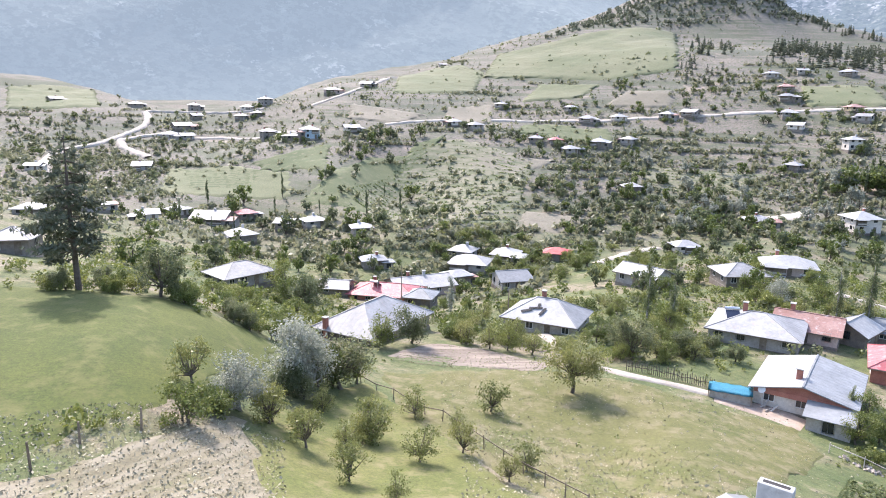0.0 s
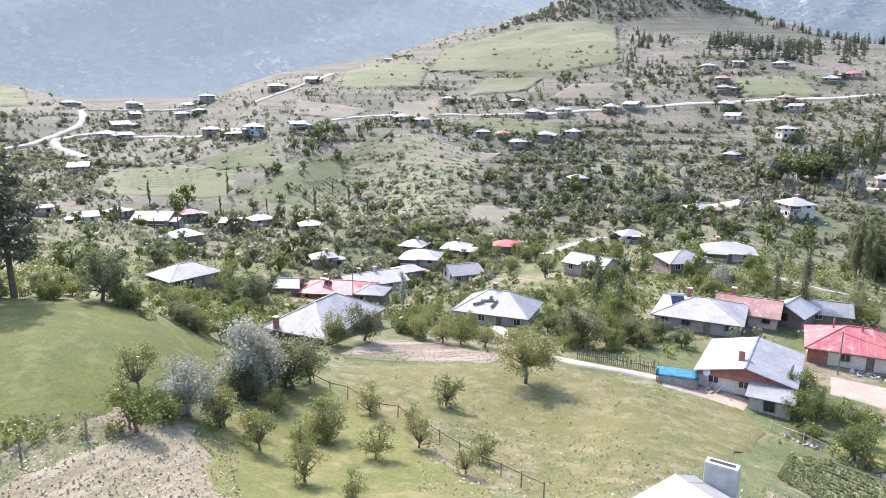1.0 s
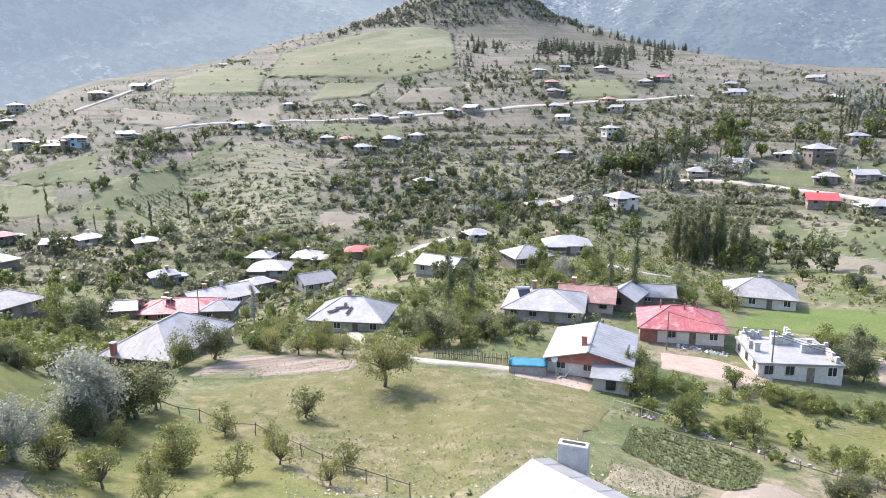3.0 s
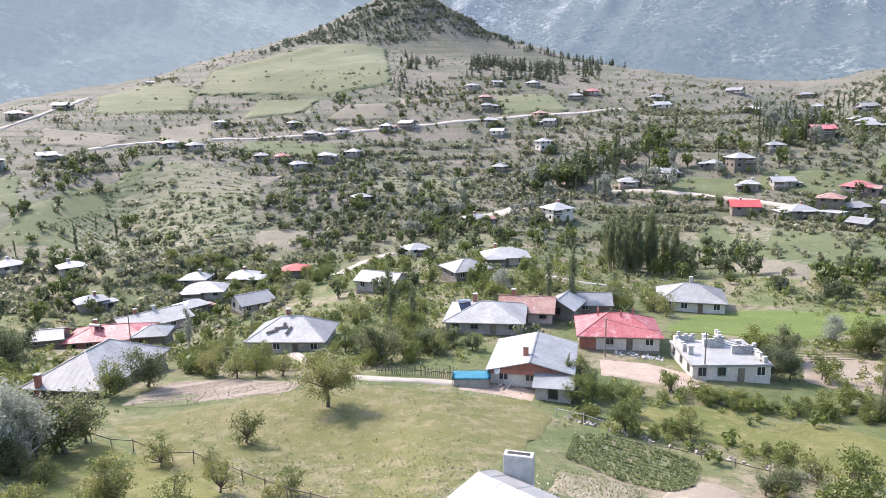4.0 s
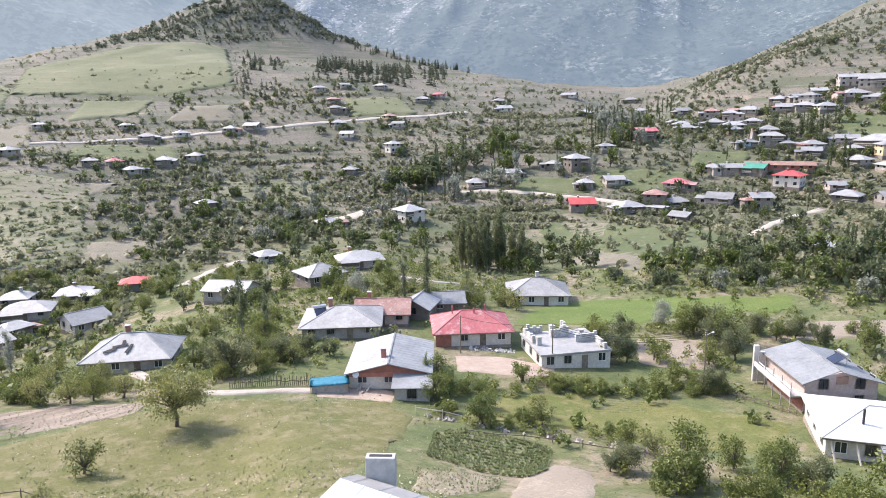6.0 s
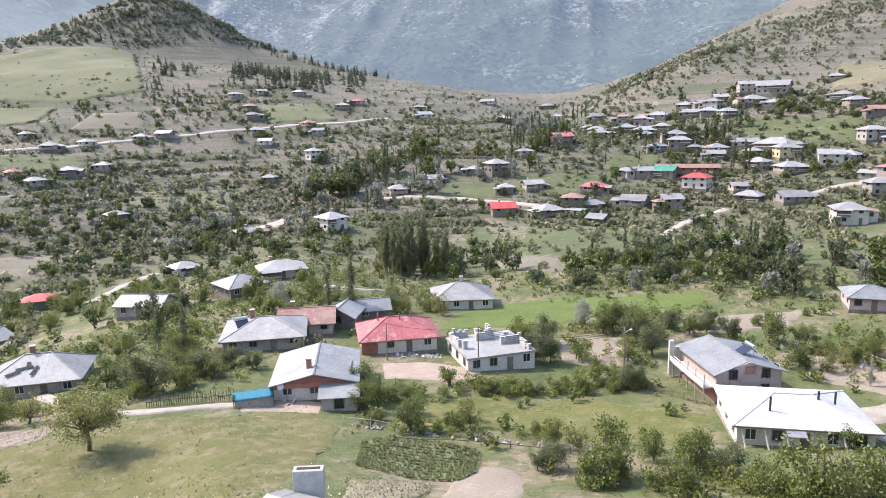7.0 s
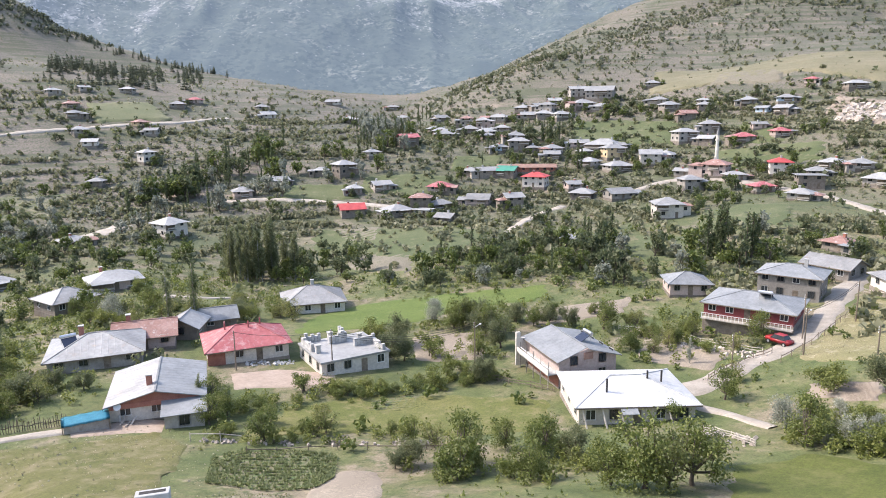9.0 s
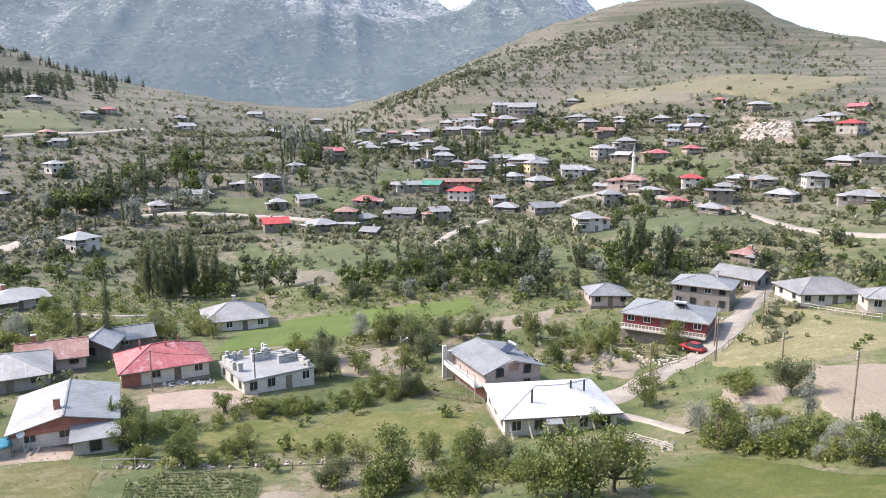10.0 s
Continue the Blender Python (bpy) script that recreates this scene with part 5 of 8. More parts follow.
field("valley_field", "green meadow with a footpath below the village", "valleygreen", [(153.5, 141.9), (145.2, 117.1), (153.9, 104.1)], [(181.4, 156.4), (192.0, 146.9), (196.1, 132.6)], step=3.0, wobble=1.2)
field("valley_field", "green grass among garden trees", "valleygreen", [(164.9, 62.3), (165.1, 47.5)], [(200.4, 74.5), (196.9, 57.2)], step=3.0, wobble=1.2)
field("valley_field", "green plot beside village houses", "valleygreen", [(334.3, 76.9), (329.6, 57.3)], [(359.0, 83.3), (359.0, 63.3)], step=3.0, wobble=1.2)
field("valley_field", "green orchard grass above the gully", "valleygreen", [(213.8, 203.3), (223.6, 179.9), (243.0, 167.3)], [(228.7, 213.7), (244.7, 196.7), (258.6, 178.1)], step=3.0, wobble=1.2)
field("hill_pasture", "sloping green pasture between gullies", "scrubfield", [(-114.5, 271.9), (-86.4, 270.3), (-58.9, 263.2)], [(-133.2, 325.3), (-99.8, 316.1), (-65.3, 294.8)], step=3.0, wobble=1.2)
field("hill_pasture", "long green strip climbing the gully side", "valleygreen", [(-56.2, 249.3), (-26.5, 236.8)], [(-35.0, 323.1), (-9.2, 336.4)], step=3.0, wobble=1.2)
field("hill_field", "pale ploughed plot on the slope", "tan", [(6.5, 304.9), (29.9, 287.7)], [(27.6, 316.8), (53.9, 315.9)], step=3.0, wobble=1.2)
field("hill_pasture", "green pasture on the hill shoulder", "scrubfield", [(24.7, 492.4), (68.3, 470.6), (109.7, 452.4), (151.3, 453.4)], [(40.5, 567.1), (85.3, 574.7), (148.7, 605.5), (199.9, 612.7)], step=3.0, wobble=1.2)
field("hill_field", "tan strip on the hill", "tan", [(-0.9, 373.0), (26.6, 373.6)], [(-0.2, 411.5), (31.1, 423.9)], step=3.0, wobble=1.2)
field("hill_field", "pale plot on the hill", "tan", [(25.5, 236.4), (45.8, 230.7)], [(29.1, 248.6), (48.9, 244.9)], step=3.0, wobble=1.2)
field("valley_field", "green terrace between houses", "valleygreen", [(35.5, 351.7), (69.5, 352.7)], [(41.2, 375.2), (70.8, 373.3)], step=3.0, wobble=1.2)
field("valley_field", "green terrace on the slope", "valleygreen", [(257.9, 186.1), (276.1, 166.6)], [(279.0, 197.8), (296.7, 179.0)], step=3.0, wobble=1.2)
field("valley_field", "green terrace under the upper houses", "valleygreen", [(320.1, 152.4), (331.1, 132.2)], [(343.9, 164.0), (352.6, 144.3)], step=3.0, wobble=1.2)
field("valley_field", "green terraces by the village", "valleygreen", [(297.0, 81.5), (308.7, 37.7)], [(329.1, 85.4), (329.5, 40.7)], step=3.0, wobble=1.2)
field("hill_field", "tan field on the hillside", "tan", [(7.6, 306.9), (25.1, 294.4)], [(21.1, 325.8), (39.9, 316.5)], step=3.0, wobble=1.2)
field("hill_field", "pale bare field on the hillside", "tan", [(98.6, 402.1), (129.0, 391.3)], [(108.0, 424.5), (135.6, 414.9)], step=3.0, wobble=1.2)
field("hill_pasture", "green field among the upper houses", "scrubfield", [(188.3, 367.0), (227.9, 351.0)], [(201.4, 400.7), (236.6, 391.0)], step=3.0, wobble=1.2)
field("terraced_field", "terraced vineyard slope with dotted rows", "terrace", [(-39.9, 256.9), (-8.4, 216.3), (24.2, 228.0)], [(-17.8, 334.0), (7.9, 344.9), (42.8, 311.1)], step=3.0, wobble=1.2)
field("hill_field", "dull tan field above the gully", "tan", [(-54.3, 383.2), (-23.1, 372.8)], [(-57.8, 416.0), (-8.3, 393.4)], step=3.0, wobble=1.2)
field("hill_field", "dull grey-green plot by the hill road", "scrubfield", [(45.0, 421.1), (81.3, 422.8)], [(60.9, 462.0), (100.7, 445.8)], step=3.0, wobble=1.2)
field("hill_field", "pale plot above the hill road", "tan", [(90.2, 403.5), (126.7, 388.4)], [(110.5, 427.5), (135.5, 413.9)], step=3.0, wobble=1.2)
field("hill_pasture", "grey-green pasture above the road", "scrubfield", [(-33.7, 442.2), (19.7, 453.6)], [(-41.0, 679.3), (30.2, 503.1)], step=3.0, wobble=1.2)
field("valley_field", "small green field between houses", "valleygreen", [(48.4, 345.1), (85.8, 338.8)], [(55.5, 370.9), (87.2, 366.3)], step=3.0, wobble=1.2)
field("hill_field", "stony tan plot in the scrub", "tan", [(25.9, 227.5), (41.4, 223.7)], [(29.4, 245.5), (47.3, 242.2)], step=3.0, wobble=1.2)
field("terraced_field", "terraced slope with dotted rows of vines", "terrace", [(82.0, 284.1), (125.5, 262.2)], [(91.2, 314.6), (140.3, 293.2)], step=3.0, wobble=1.2)
field("valley_field", "green field on the valley terrace", "valleygreen", [(-106.7, 278.8), (-77.0, 280.6)], [(-131.4, 327.6), (-77.1, 303.4)], step=3.0, wobble=1.2)
field("valley_field", "green field below the tall house", "valleygreen", [(-78.7, 301.9), (-48.7, 286.9)], [(-89.5, 314.0), (-54.1, 336.7)], step=3.0, wobble=1.2)
field("valley_field", "green strip up the hillside", "valleygreen", [(-40.3, 262.2), (-29.8, 286.7)], [(-14.3, 341.7), (3.9, 352.5)], step=3.0, wobble=1.2)
field("hill_pasture", "grey-green pasture on the left ridge", "scrubfield", [(-310.0, 492.0), (-236.5, 481.0)], [(-384.3, 614.7), (-313.4, 629.8)], step=3.0, wobble=1.2)
field("valley_field", "green field below the red-roofed house", "valleygreen", [(155.8, 170.2), (159.5, 140.0), (158.8, 121.6)], [(173.7, 189.4), (184.0, 167.0), (187.9, 136.9)], step=3.0, wobble=1.2)
field("valley_field", "bare tan field below the houses", "tan", [(165.9, 166.5), (169.0, 150.8)], [(178.5, 182.1), (187.0, 164.1)], step=3.0, wobble=1.2)
field("valley_field", "light green field by the footpath", "valleygreen", [(159.7, 124.5), (164.5, 109.8)], [(190.5, 136.4), (200.8, 123.0)], step=3.0, wobble=1.2)
field("valley_field", "tan scrub slope under the footpath", "tan", [(141.4, 142.1), (132.4, 106.7)], [(158.4, 151.2), (156.7, 124.2)], step=3.0, wobble=1.2)
field("valley_field", "green field above the poplar grove", "valleygreen", [(185.1, 223.9), (209.4, 194.5)], [(202.8, 233.1), (222.7, 207.0)], step=3.0, wobble=1.2)
field("hill_pasture", "dry grass shoulder above the village", "shoulder", [(403.5, 147.3), (421.8, 69.7), (401.2, 24.6)], [(469.0, 167.6), (487.8, 81.3), (476.7, -16.3)], step=3.0, wobble=1.2)
field("soil_cut", "reddish bare cut in the slope", "tilled", [(363.3, 48.4), (335.6, 16.8)], [(385.2, 46.5), (373.0, 19.8)], step=3.0, wobble=1.2)
field("soil_cut", "orange bare soil bank", "tan", [(410.2, 114.9), (407.5, 73.1)], [(450.5, 119.2), (430.6, 77.6)], step=3.0, wobble=1.2)
field("valley_field", "green field on the right slope", "valleygreen", [(211.4, 52.0), (205.1, 31.2)], [(244.8, 56.6), (244.6, 37.7)], step=3.0, wobble=1.2)
road("road", "pale dusty village road", "road", [(88.7, 26.1), (93.4, 23.4), (101.3, 21.3), (106.7, 18.3), (113.4, 16.1), (123.7, 14.5), (136.8, 13.6), (149.2, 13.2), (158.5, 12.5), (165.9, 10.3)], 4.2)
road("path", "narrow trodden earth path", "road", [(84.2, 22.0), (81.9, 17.6), (77.8, 12.2)], 1.4)
road("road", "pale hillside road", "road", [(-34.6, 371.4), (-8.9, 380.9), (24.6, 383.7), (66.1, 380.8), (104.3, 379.9), (135.1, 371.2), (161.5, 367.6), (193.4, 359.2), (220.9, 349.0), (258.3, 341.9)], 2.7)
road("road", "winding pale valley road", "road", [(-166.4, 283.0), (-188.8, 324.6), (-209.2, 368.2), (-205.9, 382.3), (-195.1, 392.7), (-192.5, 414.2), (-189.1, 428.1), (-191.9, 450.3), (-199.1, 467.1), (-207.1, 480.8)], 4.0, lift=0.5)
road("road", "pale road along the ridge hamlet", "road", [(-207.1, 480.8), (-193.6, 490.7), (-159.5, 483.4), (-124.8, 486.2)], 3.4, lift=0.3)
road("road", "pale loop of the valley road", "road", [(-168.3, 423.5), (-180.1, 410.7), (-188.2, 400.2), (-180.1, 386.3), (-167.5, 373.1), (-153.2, 356.5)], 4.0, lift=0.5)
road("road", "pale road between the terraces", "road", [(-164.5, 404.9), (-132.2, 418.6), (-101.2, 404.5), (-66.4, 358.9)], 4.0)
road("road", "pale road past the lower hamlet", "road", [(171.8, 238.3), (182.8, 228.7), (192.7, 214.4), (203.1, 194.9), (207.9, 178.0)], 2.4)
road("path", "pale footpath up the slope", "road", [(189.5, 113.3), (218.7, 122.2), (237.2, 123.6), (247.4, 121.2)], 3.0)
road("road", "pale road along the village", "road", [(251.9, 104.7), (274.0, 98.7), (287.2, 88.4), (282.7, 63.6), (266.4, 39.4), (253.6, 24.6), (230.2, 6.5), (217.0, -3.5), (207.7, -15.8)], 3.2)
road("track", "earth track between gardens", "road", [(42.1, 182.2), (55.2, 199.5), (66.7, 206.8)], 3.0)
road("track", "pale stony yard track", "road", [(109.4, 233.4), (118.7, 233.0), (129.9, 237.8)], 7.0)
road("path", "worn path at the meadow edge", "road", [(16.8, 108.2), (19.3, 86.1), (24.3, 81.5), (29.8, 79.1), (33.1, 77.5)], 1.6)
road("road", "pale ridge road", "road", [(-88.5, 442.7), (-70.6, 438.9), (-57.7, 452.3), (-44.3, 512.6), (-36.0, 560.3), (-22.5, 600.0)], 3.5)
road("path", "pale path by the wheat field", "road", [(80.0, 136.5), (88.0, 129.7), (97.7, 126.1)], 1.6)

# ---- the houses close by ----
TAKEN.append((80, 32, 9.0))
TAKEN.append((92, 44, 9.5))
TAKEN.append((66, 88, 8.5))
TAKEN.append((47, 78, 8.0))
TAKEN.append((50, 103, 9.0))
TAKEN.append((72, 73, 8.0))
TAKEN.append((18, 114, 8.5))
TAKEN.append((-10, 99, 9.5))
TAKEN.append((-12, 147, 7.0))
TAKEN.append((96, 104, 7.5))
TAKEN.append((124, 24, 8.5))
TAKEN.append((145, 22, 7.5))
TAKEN.append((58, 104, 6.0))
TAKEN.append((-6, 162, 7.5))
TAKEN.append((-293, 526, 5.2))
TAKEN.append((-227, 513, 4.5))
TAKEN.append((-179, 496, 3.9))
TAKEN.append((-128, 498, 4.1))
TAKEN.append((-139, 491, 4.1))
TAKEN.append((-135, 464, 3.9))
TAKEN.append((-165, 462, 3.3))
TAKEN.append((-126, 469, 3.2))
TAKEN.append((-165, 437, 5.7))
TAKEN.append((-163, 411, 4.3))
TAKEN.append((-152, 408, 4.0))
TAKEN.append((-98, 383, 4.1))
TAKEN.append((-76, 349, 3.2))
TAKEN.append((-68, 348, 4.3))
TAKEN.append((-48, 360, 4.0))
TAKEN.append((-142, 323, 4.3))
TAKEN.append((-173, 289, 3.2))
TAKEN.append((-73, 456, 5.1))
TAKEN.append((-51, 468, 4.1))
TAKEN.append((-2, 611, 3.2))
TAKEN.append((-114, 187, 3.7))
TAKEN.append((-114, 220, 4.7))
TAKEN.append((-95, 216, 3.2))
TAKEN.append((-92, 235, 3.2))
TAKEN.append((-79, 232, 6.3))
TAKEN.append((-72, 245, 3.2))
TAKEN.append((-65, 216, 4.4))
TAKEN.append((-54, 232, 3.2))
TAKEN.append((-44, 229, 3.7))
TAKEN.append((-26, 214, 3.2))
TAKEN.append((-63, 99, 3.2))
TAKEN.append((-43, 140, 6.2))
TAKEN.append((-19, 182, 3.2))
TAKEN.append((6, 196, 3.5))
TAKEN.append((8, 187, 5.4))
TAKEN.append((18, 195, 3.8))
TAKEN.append((4, 174, 3.2))
TAKEN.append((17, 167, 4.4))
TAKEN.append((33, 194, 3.6))
TAKEN.append((44, 146, 5.2))
TAKEN.append((72, 199, 3.6))
TAKEN.append((64, 143, 4.9))
TAKEN.append((78, 150, 5.6))
TAKEN.append((105, 225, 4.0))
TAKEN.append((135, 218, 4.7))
TAKEN.append((-5, 143, 3.2))
TAKEN.append((5, 369, 3.4))
TAKEN.append((16, 359, 3.5))
TAKEN.append((33, 412, 3.3))
TAKEN.append((72, 401, 3.2))
TAKEN.append((78, 379, 4.0))
TAKEN.append((95, 379, 3.8))
TAKEN.append((120, 375, 3.6))
TAKEN.append((132, 373, 4.1))
TAKEN.append((45, 341, 3.2))
TAKEN.append((55, 340, 3.2))
TAKEN.append((60, 327, 3.7))
TAKEN.append((76, 339, 3.8))
TAKEN.append((91, 342, 3.3))
TAKEN.append((77, 281, 3.6))
TAKEN.append((185, 379, 3.9))
TAKEN.append((194, 421, 4.0))
TAKEN.append((213, 423, 3.2))
TAKEN.append((237, 416, 4.1))
TAKEN.append((191, 394, 3.8))
TAKEN.append((176, 357, 3.9))
TAKEN.append((173, 342, 3.5))
TAKEN.append((206, 352, 3.8))
TAKEN.append((204, 339, 3.4))
TAKEN.append((179, 304, 3.3))
TAKEN.append((149, 293, 3.2))
TAKEN.append((245, 376, 4.4))
TAKEN.append((261, 381, 4.3))
TAKEN.append((289, 353, 3.9))
TAKEN.append((278, 334, 4.5))
TAKEN.append((330, 316, 4.2))
TAKEN.append((370, 371, 5.5))
TAKEN.append((451, 381, 5.4))
TAKEN.append((408, 335, 4.9))
TAKEN.append((182, 238, 4.0))
TAKEN.append((201, 237, 3.6))
TAKEN.append((220, 230, 3.3))
TAKEN.append((226, 222, 4.7))
TAKEN.append((223, 196, 4.2))
TAKEN.append((276, 224, 5.0))
TAKEN.append((251, 227, 3.5))
TAKEN.append((194, 187, 4.9))
TAKEN.append((201, 170, 4.8))
TAKEN.append((205, 159, 3.2))
TAKEN.append((219, 161, 4.0))
TAKEN.append((237, 175, 5.2))
TAKEN.append((234, 153, 4.8))
TAKEN.append((237, 139, 3.9))
TAKEN.append((268, 171, 5.1))
TAKEN.append((273, 163, 4.5))
TAKEN.append((267, 145, 5.4))
TAKEN.append((326, 240, 5.0))
TAKEN.append((360, 221, 6.5))
TAKEN.append((316, 230, 5.5))
TAKEN.append((334, 225, 4.9))
TAKEN.append((331, 212, 5.5))
TAKEN.append((307, 177, 5.4))
TAKEN.append((301, 185, 3.9))
TAKEN.append((365, 193, 5.1))
TAKEN.append((363, 203, 4.6))
TAKEN.append((364, 181, 5.0))
TAKEN.append((397, 172, 8.8))
TAKEN.append((400, 189, 5.4))
TAKEN.append((383, 177, 6.5))
TAKEN.append((379, 164, 5.8))
TAKEN.append((377, 203, 4.7))
TAKEN.append((325, 138, 8.6))
TAKEN.append((313, 128, 5.2))
TAKEN.append((297, 120, 5.9))
TAKEN.append((300, 135, 4.4))
TAKEN.append((258, 103, 5.4))
TAKEN.append((260, 119, 4.7))
TAKEN.append((180, 85, 3.2))
TAKEN.append((389, 134, 5.0))
TAKEN.append((425, 151, 4.4))
TAKEN.append((367, 111, 4.2))
TAKEN.append((338, 103, 5.4))
TAKEN.append((349, 94, 4.4))
TAKEN.append((315, 104, 4.3))
TAKEN.append((268, 79, 3.9))
TAKEN.append((291, 75, 5.5))
TAKEN.append((225, 73, 4.8))
TAKEN.append((338, 76, 4.7))
TAKEN.append((340, 61, 3.8))
TAKEN.append((292, 52, 4.2))
TAKEN.append((268, 53, 3.8))
TAKEN.append((270, 38, 4.7))
TAKEN.append((254, 38, 3.9))
TAKEN.append((298, 35, 4.0))
TAKEN.append((296, 25, 4.0))
TAKEN.append((288, 7, 4.2))
TAKEN.append((278, 17, 4.9))
TAKEN.append((266, -8, 5.4))
TAKEN.append((310, -1, 5.3))
TAKEN.append((311, -10, 4.8))
TAKEN.append((394, 39, 5.1))
TAKEN.append((403, 60, 3.3))
TAKEN.append((363, 10, 5.8))
TAKEN.append((370, 4, 4.5))
TAKEN.append((346, -3, 4.9))
TAKEN.append((385, -6, 4.2))
TAKEN.append((381, 85, 4.1))
TAKEN.append((380, 67, 4.3))
TAKEN.append((384, 108, 3.2))
TAKEN.append((189, 19, 3.2))
TAKEN.append((149, 1, 7.3))
TAKEN.append((135, -8, 3.2))
TAKEN.append((164, 17, 5.4))
TAKEN.append((142, 41, 4.4))
TAKEN.append((375, 212, 4.5))
TAKEN.append((387, 198, 4.0))
TAKEN.append((334, 250, 3.8))
TAKEN.append((321, 205, 3.3))
TAKEN.append((317, 184, 4.5))
TAKEN.append((308, 169, 3.2))
TAKEN.append((304, 156, 3.8))
TAKEN.append((314, 143, 3.2))
TAKEN.append((263, 177, 3.5))
TAKEN.append((292, 88, 3.2))
TAKEN.append((200, 145, 3.2))
TAKEN.append((381, 125, 4.9))
TAKEN.append((378, 106, 3.6))
TAKEN.append((370, 75, 3.2))
TAKEN.append((369, 65, 3.9))
TAKEN.append((351, 73, 3.3))
TAKEN.append((336, 92, 3.8))
TAKEN.append((213, 203, 3.2))
TAKEN.append((288, 38, 3.6))
TAKEN.append((349, 237, 3.6))
TAKEN.append((344, 222, 4.1))
TAKEN.append((340, 206, 4.0))
TAKEN.append((372, 194, 4.3))
TAKEN.append((324, 151, 4.4))
TAKEN.append((311, 159, 4.3))
TAKEN.append((270, 128, 3.4))
TAKEN.append((212, 166, 4.0))
TAKEN.append((370, 272, 4.5))
TAKEN.append((307, 108, 4.6))
TAKEN.append((284, 66, 3.6))

TAKEN.append((-24, 148, 4.2))
TAKEN.append((66, 104, 4.2))
TAKEN.append((73, 105, 4.2))

# the long pale house below the road
big = house(80.2, 30.2, -52, 14.2, 10.8, 1, "hip", "bright_roof", "white_wall", True, rise=1.6, sh=3.1, place="among the trees")
for px in (-3.2, 2.6, 4.4):
    part("flue_pipe", tube(bmesh.new(), [(px, -3.2 if px < 0 else -0.8, 3.2), (px, -3.2 if px < 0 else -0.8, 5.5)], [0.13, 0.13], 8), M["dark"], big, "black stove pipe")
part("porch_roof", slab(bmesh.new(), [(-2.2, -7.0, 2.5), (-0.2, -7.0, 2.5), (-0.2, -5.5, 3.0), (-2.2, -5.5, 3.0)], 0.06), M["blue_roof"], big)
for px in (-6.8, -4.4, -2.2, 3.6):
    part("timber_prop", beam(bmesh.new(), (px, -5.6, 2.9), (px + 0.5, -7.4, 0.0), 0.14), M["pale_wood"], big)

# the gabled house with a solar water heater
sol = house(89.0, 42.2, 54, 11.0, 9.0, 2, "gable", "blue_roof", "pink_wall", True, rise=1.3, sh=2.15, heater=(-1.5, -1.2, 0.75, 180), sides=("left", "front"), place="by garden plots")
part("loft_hatch", boxed(-5.66, -5.45, -0.7, 0.7, 4.0, 5.0), M["tile_roof"], sol, "brick-red loft hatch")
part("end_wall", boxed(5.15, 5.5, 4.6, 6.3, 0, 4.3), M["white_wall"], sol)
part("end_pillar", boxed(5.1, 5.55, 5.6, 6.3, 4.3, 5.3, bevel=0.04), M["white_wall"], sol)
part("veranda_back", boxed(-5.4, 4.4, 4.5, 4.56, 0.2, 2.2), M["brick"], sol, "red brick wall under the veranda")
part("veranda_parapet", boxed(-5.35, 5.1, 6.08, 6.2, 2.35, 3.0), M["white_wall"], sol)
part("veranda", boxed(-5.4, 4.4, 4.5, 6.2, 2.2, 2.35), M["concrete"], sol)
for px in (-5.2, -2.8, -0.4, 2.0, 4.2):
    part("veranda_post", boxed(px - 0.05, px + 0.05, 5.98, 6.08, 0, 4.1), M["grey_wall"], sol)
part("veranda_rail", boxed(-5.3, 4.3, 5.97, 6.05, 3.2, 3.28), M["frame"], sol)

# red-roofed house with white walls
red = house(65.8, 87.8, -31, 12.0, 9.6, 1, "hip", "red_roof", "white_wall", True, rise=2.2, sh=2.75, place="beside a sandy yard")
part("porch", boxed(-6.15, -3.6, -4.95, -4.7, 0.2, 2.5), M["brick"], red, "recessed brick-red porch front")
for px, py in ((-3.0, 0.4), (0.5, -0.8), (2.5, 0.6)):
    part("vent_pipe", tube(bmesh.new(), [(px, py, 4.2), (px, py, 5.6)], [0.12, 0.12], 8), M["red_roof"], red)

# two-toned roof over a brick gable, with a lean-to
gab = house(45.2, 78.6, 55, 11.5, 10.4, 1, "gable", "blue_roof", "white_wall", True, cover2="metal_roof", rise=1.3, sh=2.7, chimneys=((-3.2, 0.8, "brick"),), sides=("left",), door=False, place="by the meadow")
part("gable_wall", boxed(-6.0, -5.6, -5.2, 5.2, 2.1, 2.7), M["brick"], gab, "red brick band under the gable")
bm = bmesh.new()
vs = [bm.verts.new(v) for v in ((-5.95, -5.1, 2.7), (-5.95, 5.1, 2.7), (-5.95, 0, 3.85), (-5.7, -5.1, 2.7), (-5.7, 5.1, 2.7), (-5.7, 0, 3.85))]
for f in ((0, 2, 1), (3, 4, 5), (0, 1, 4, 3), (1, 2, 5, 4), (2, 0, 3, 5)):
    bm.faces.new([vs[i] for i in f])
part("gable_brickwork", bm, M["brick"], gab, "red brick gable")
part("lean_to", boxed(-9.2, -5.75, -5.4, -1.0, -0.4, 1.9), M["grey_wall"], gab, "grey lean-to")
part("lean_to_roof", slab(bmesh.new(), [(-9.6, -5.8, 1.95), (-5.6, -5.8, 2.6), (-5.6, -0.6, 2.6), (-9.6, -0.6, 1.95)], 0.08), M["blue_roof"], gab)
window(gab, -9.2, -3.2, 0.5, -90)
part("satellite_dish", tube(bmesh.new(), [(-6.1, 4.2, 2.5), (-6.3, 4.25, 2.6)], [0.1, 0.45], 14), M["frame"], gab, "white satellite dish")

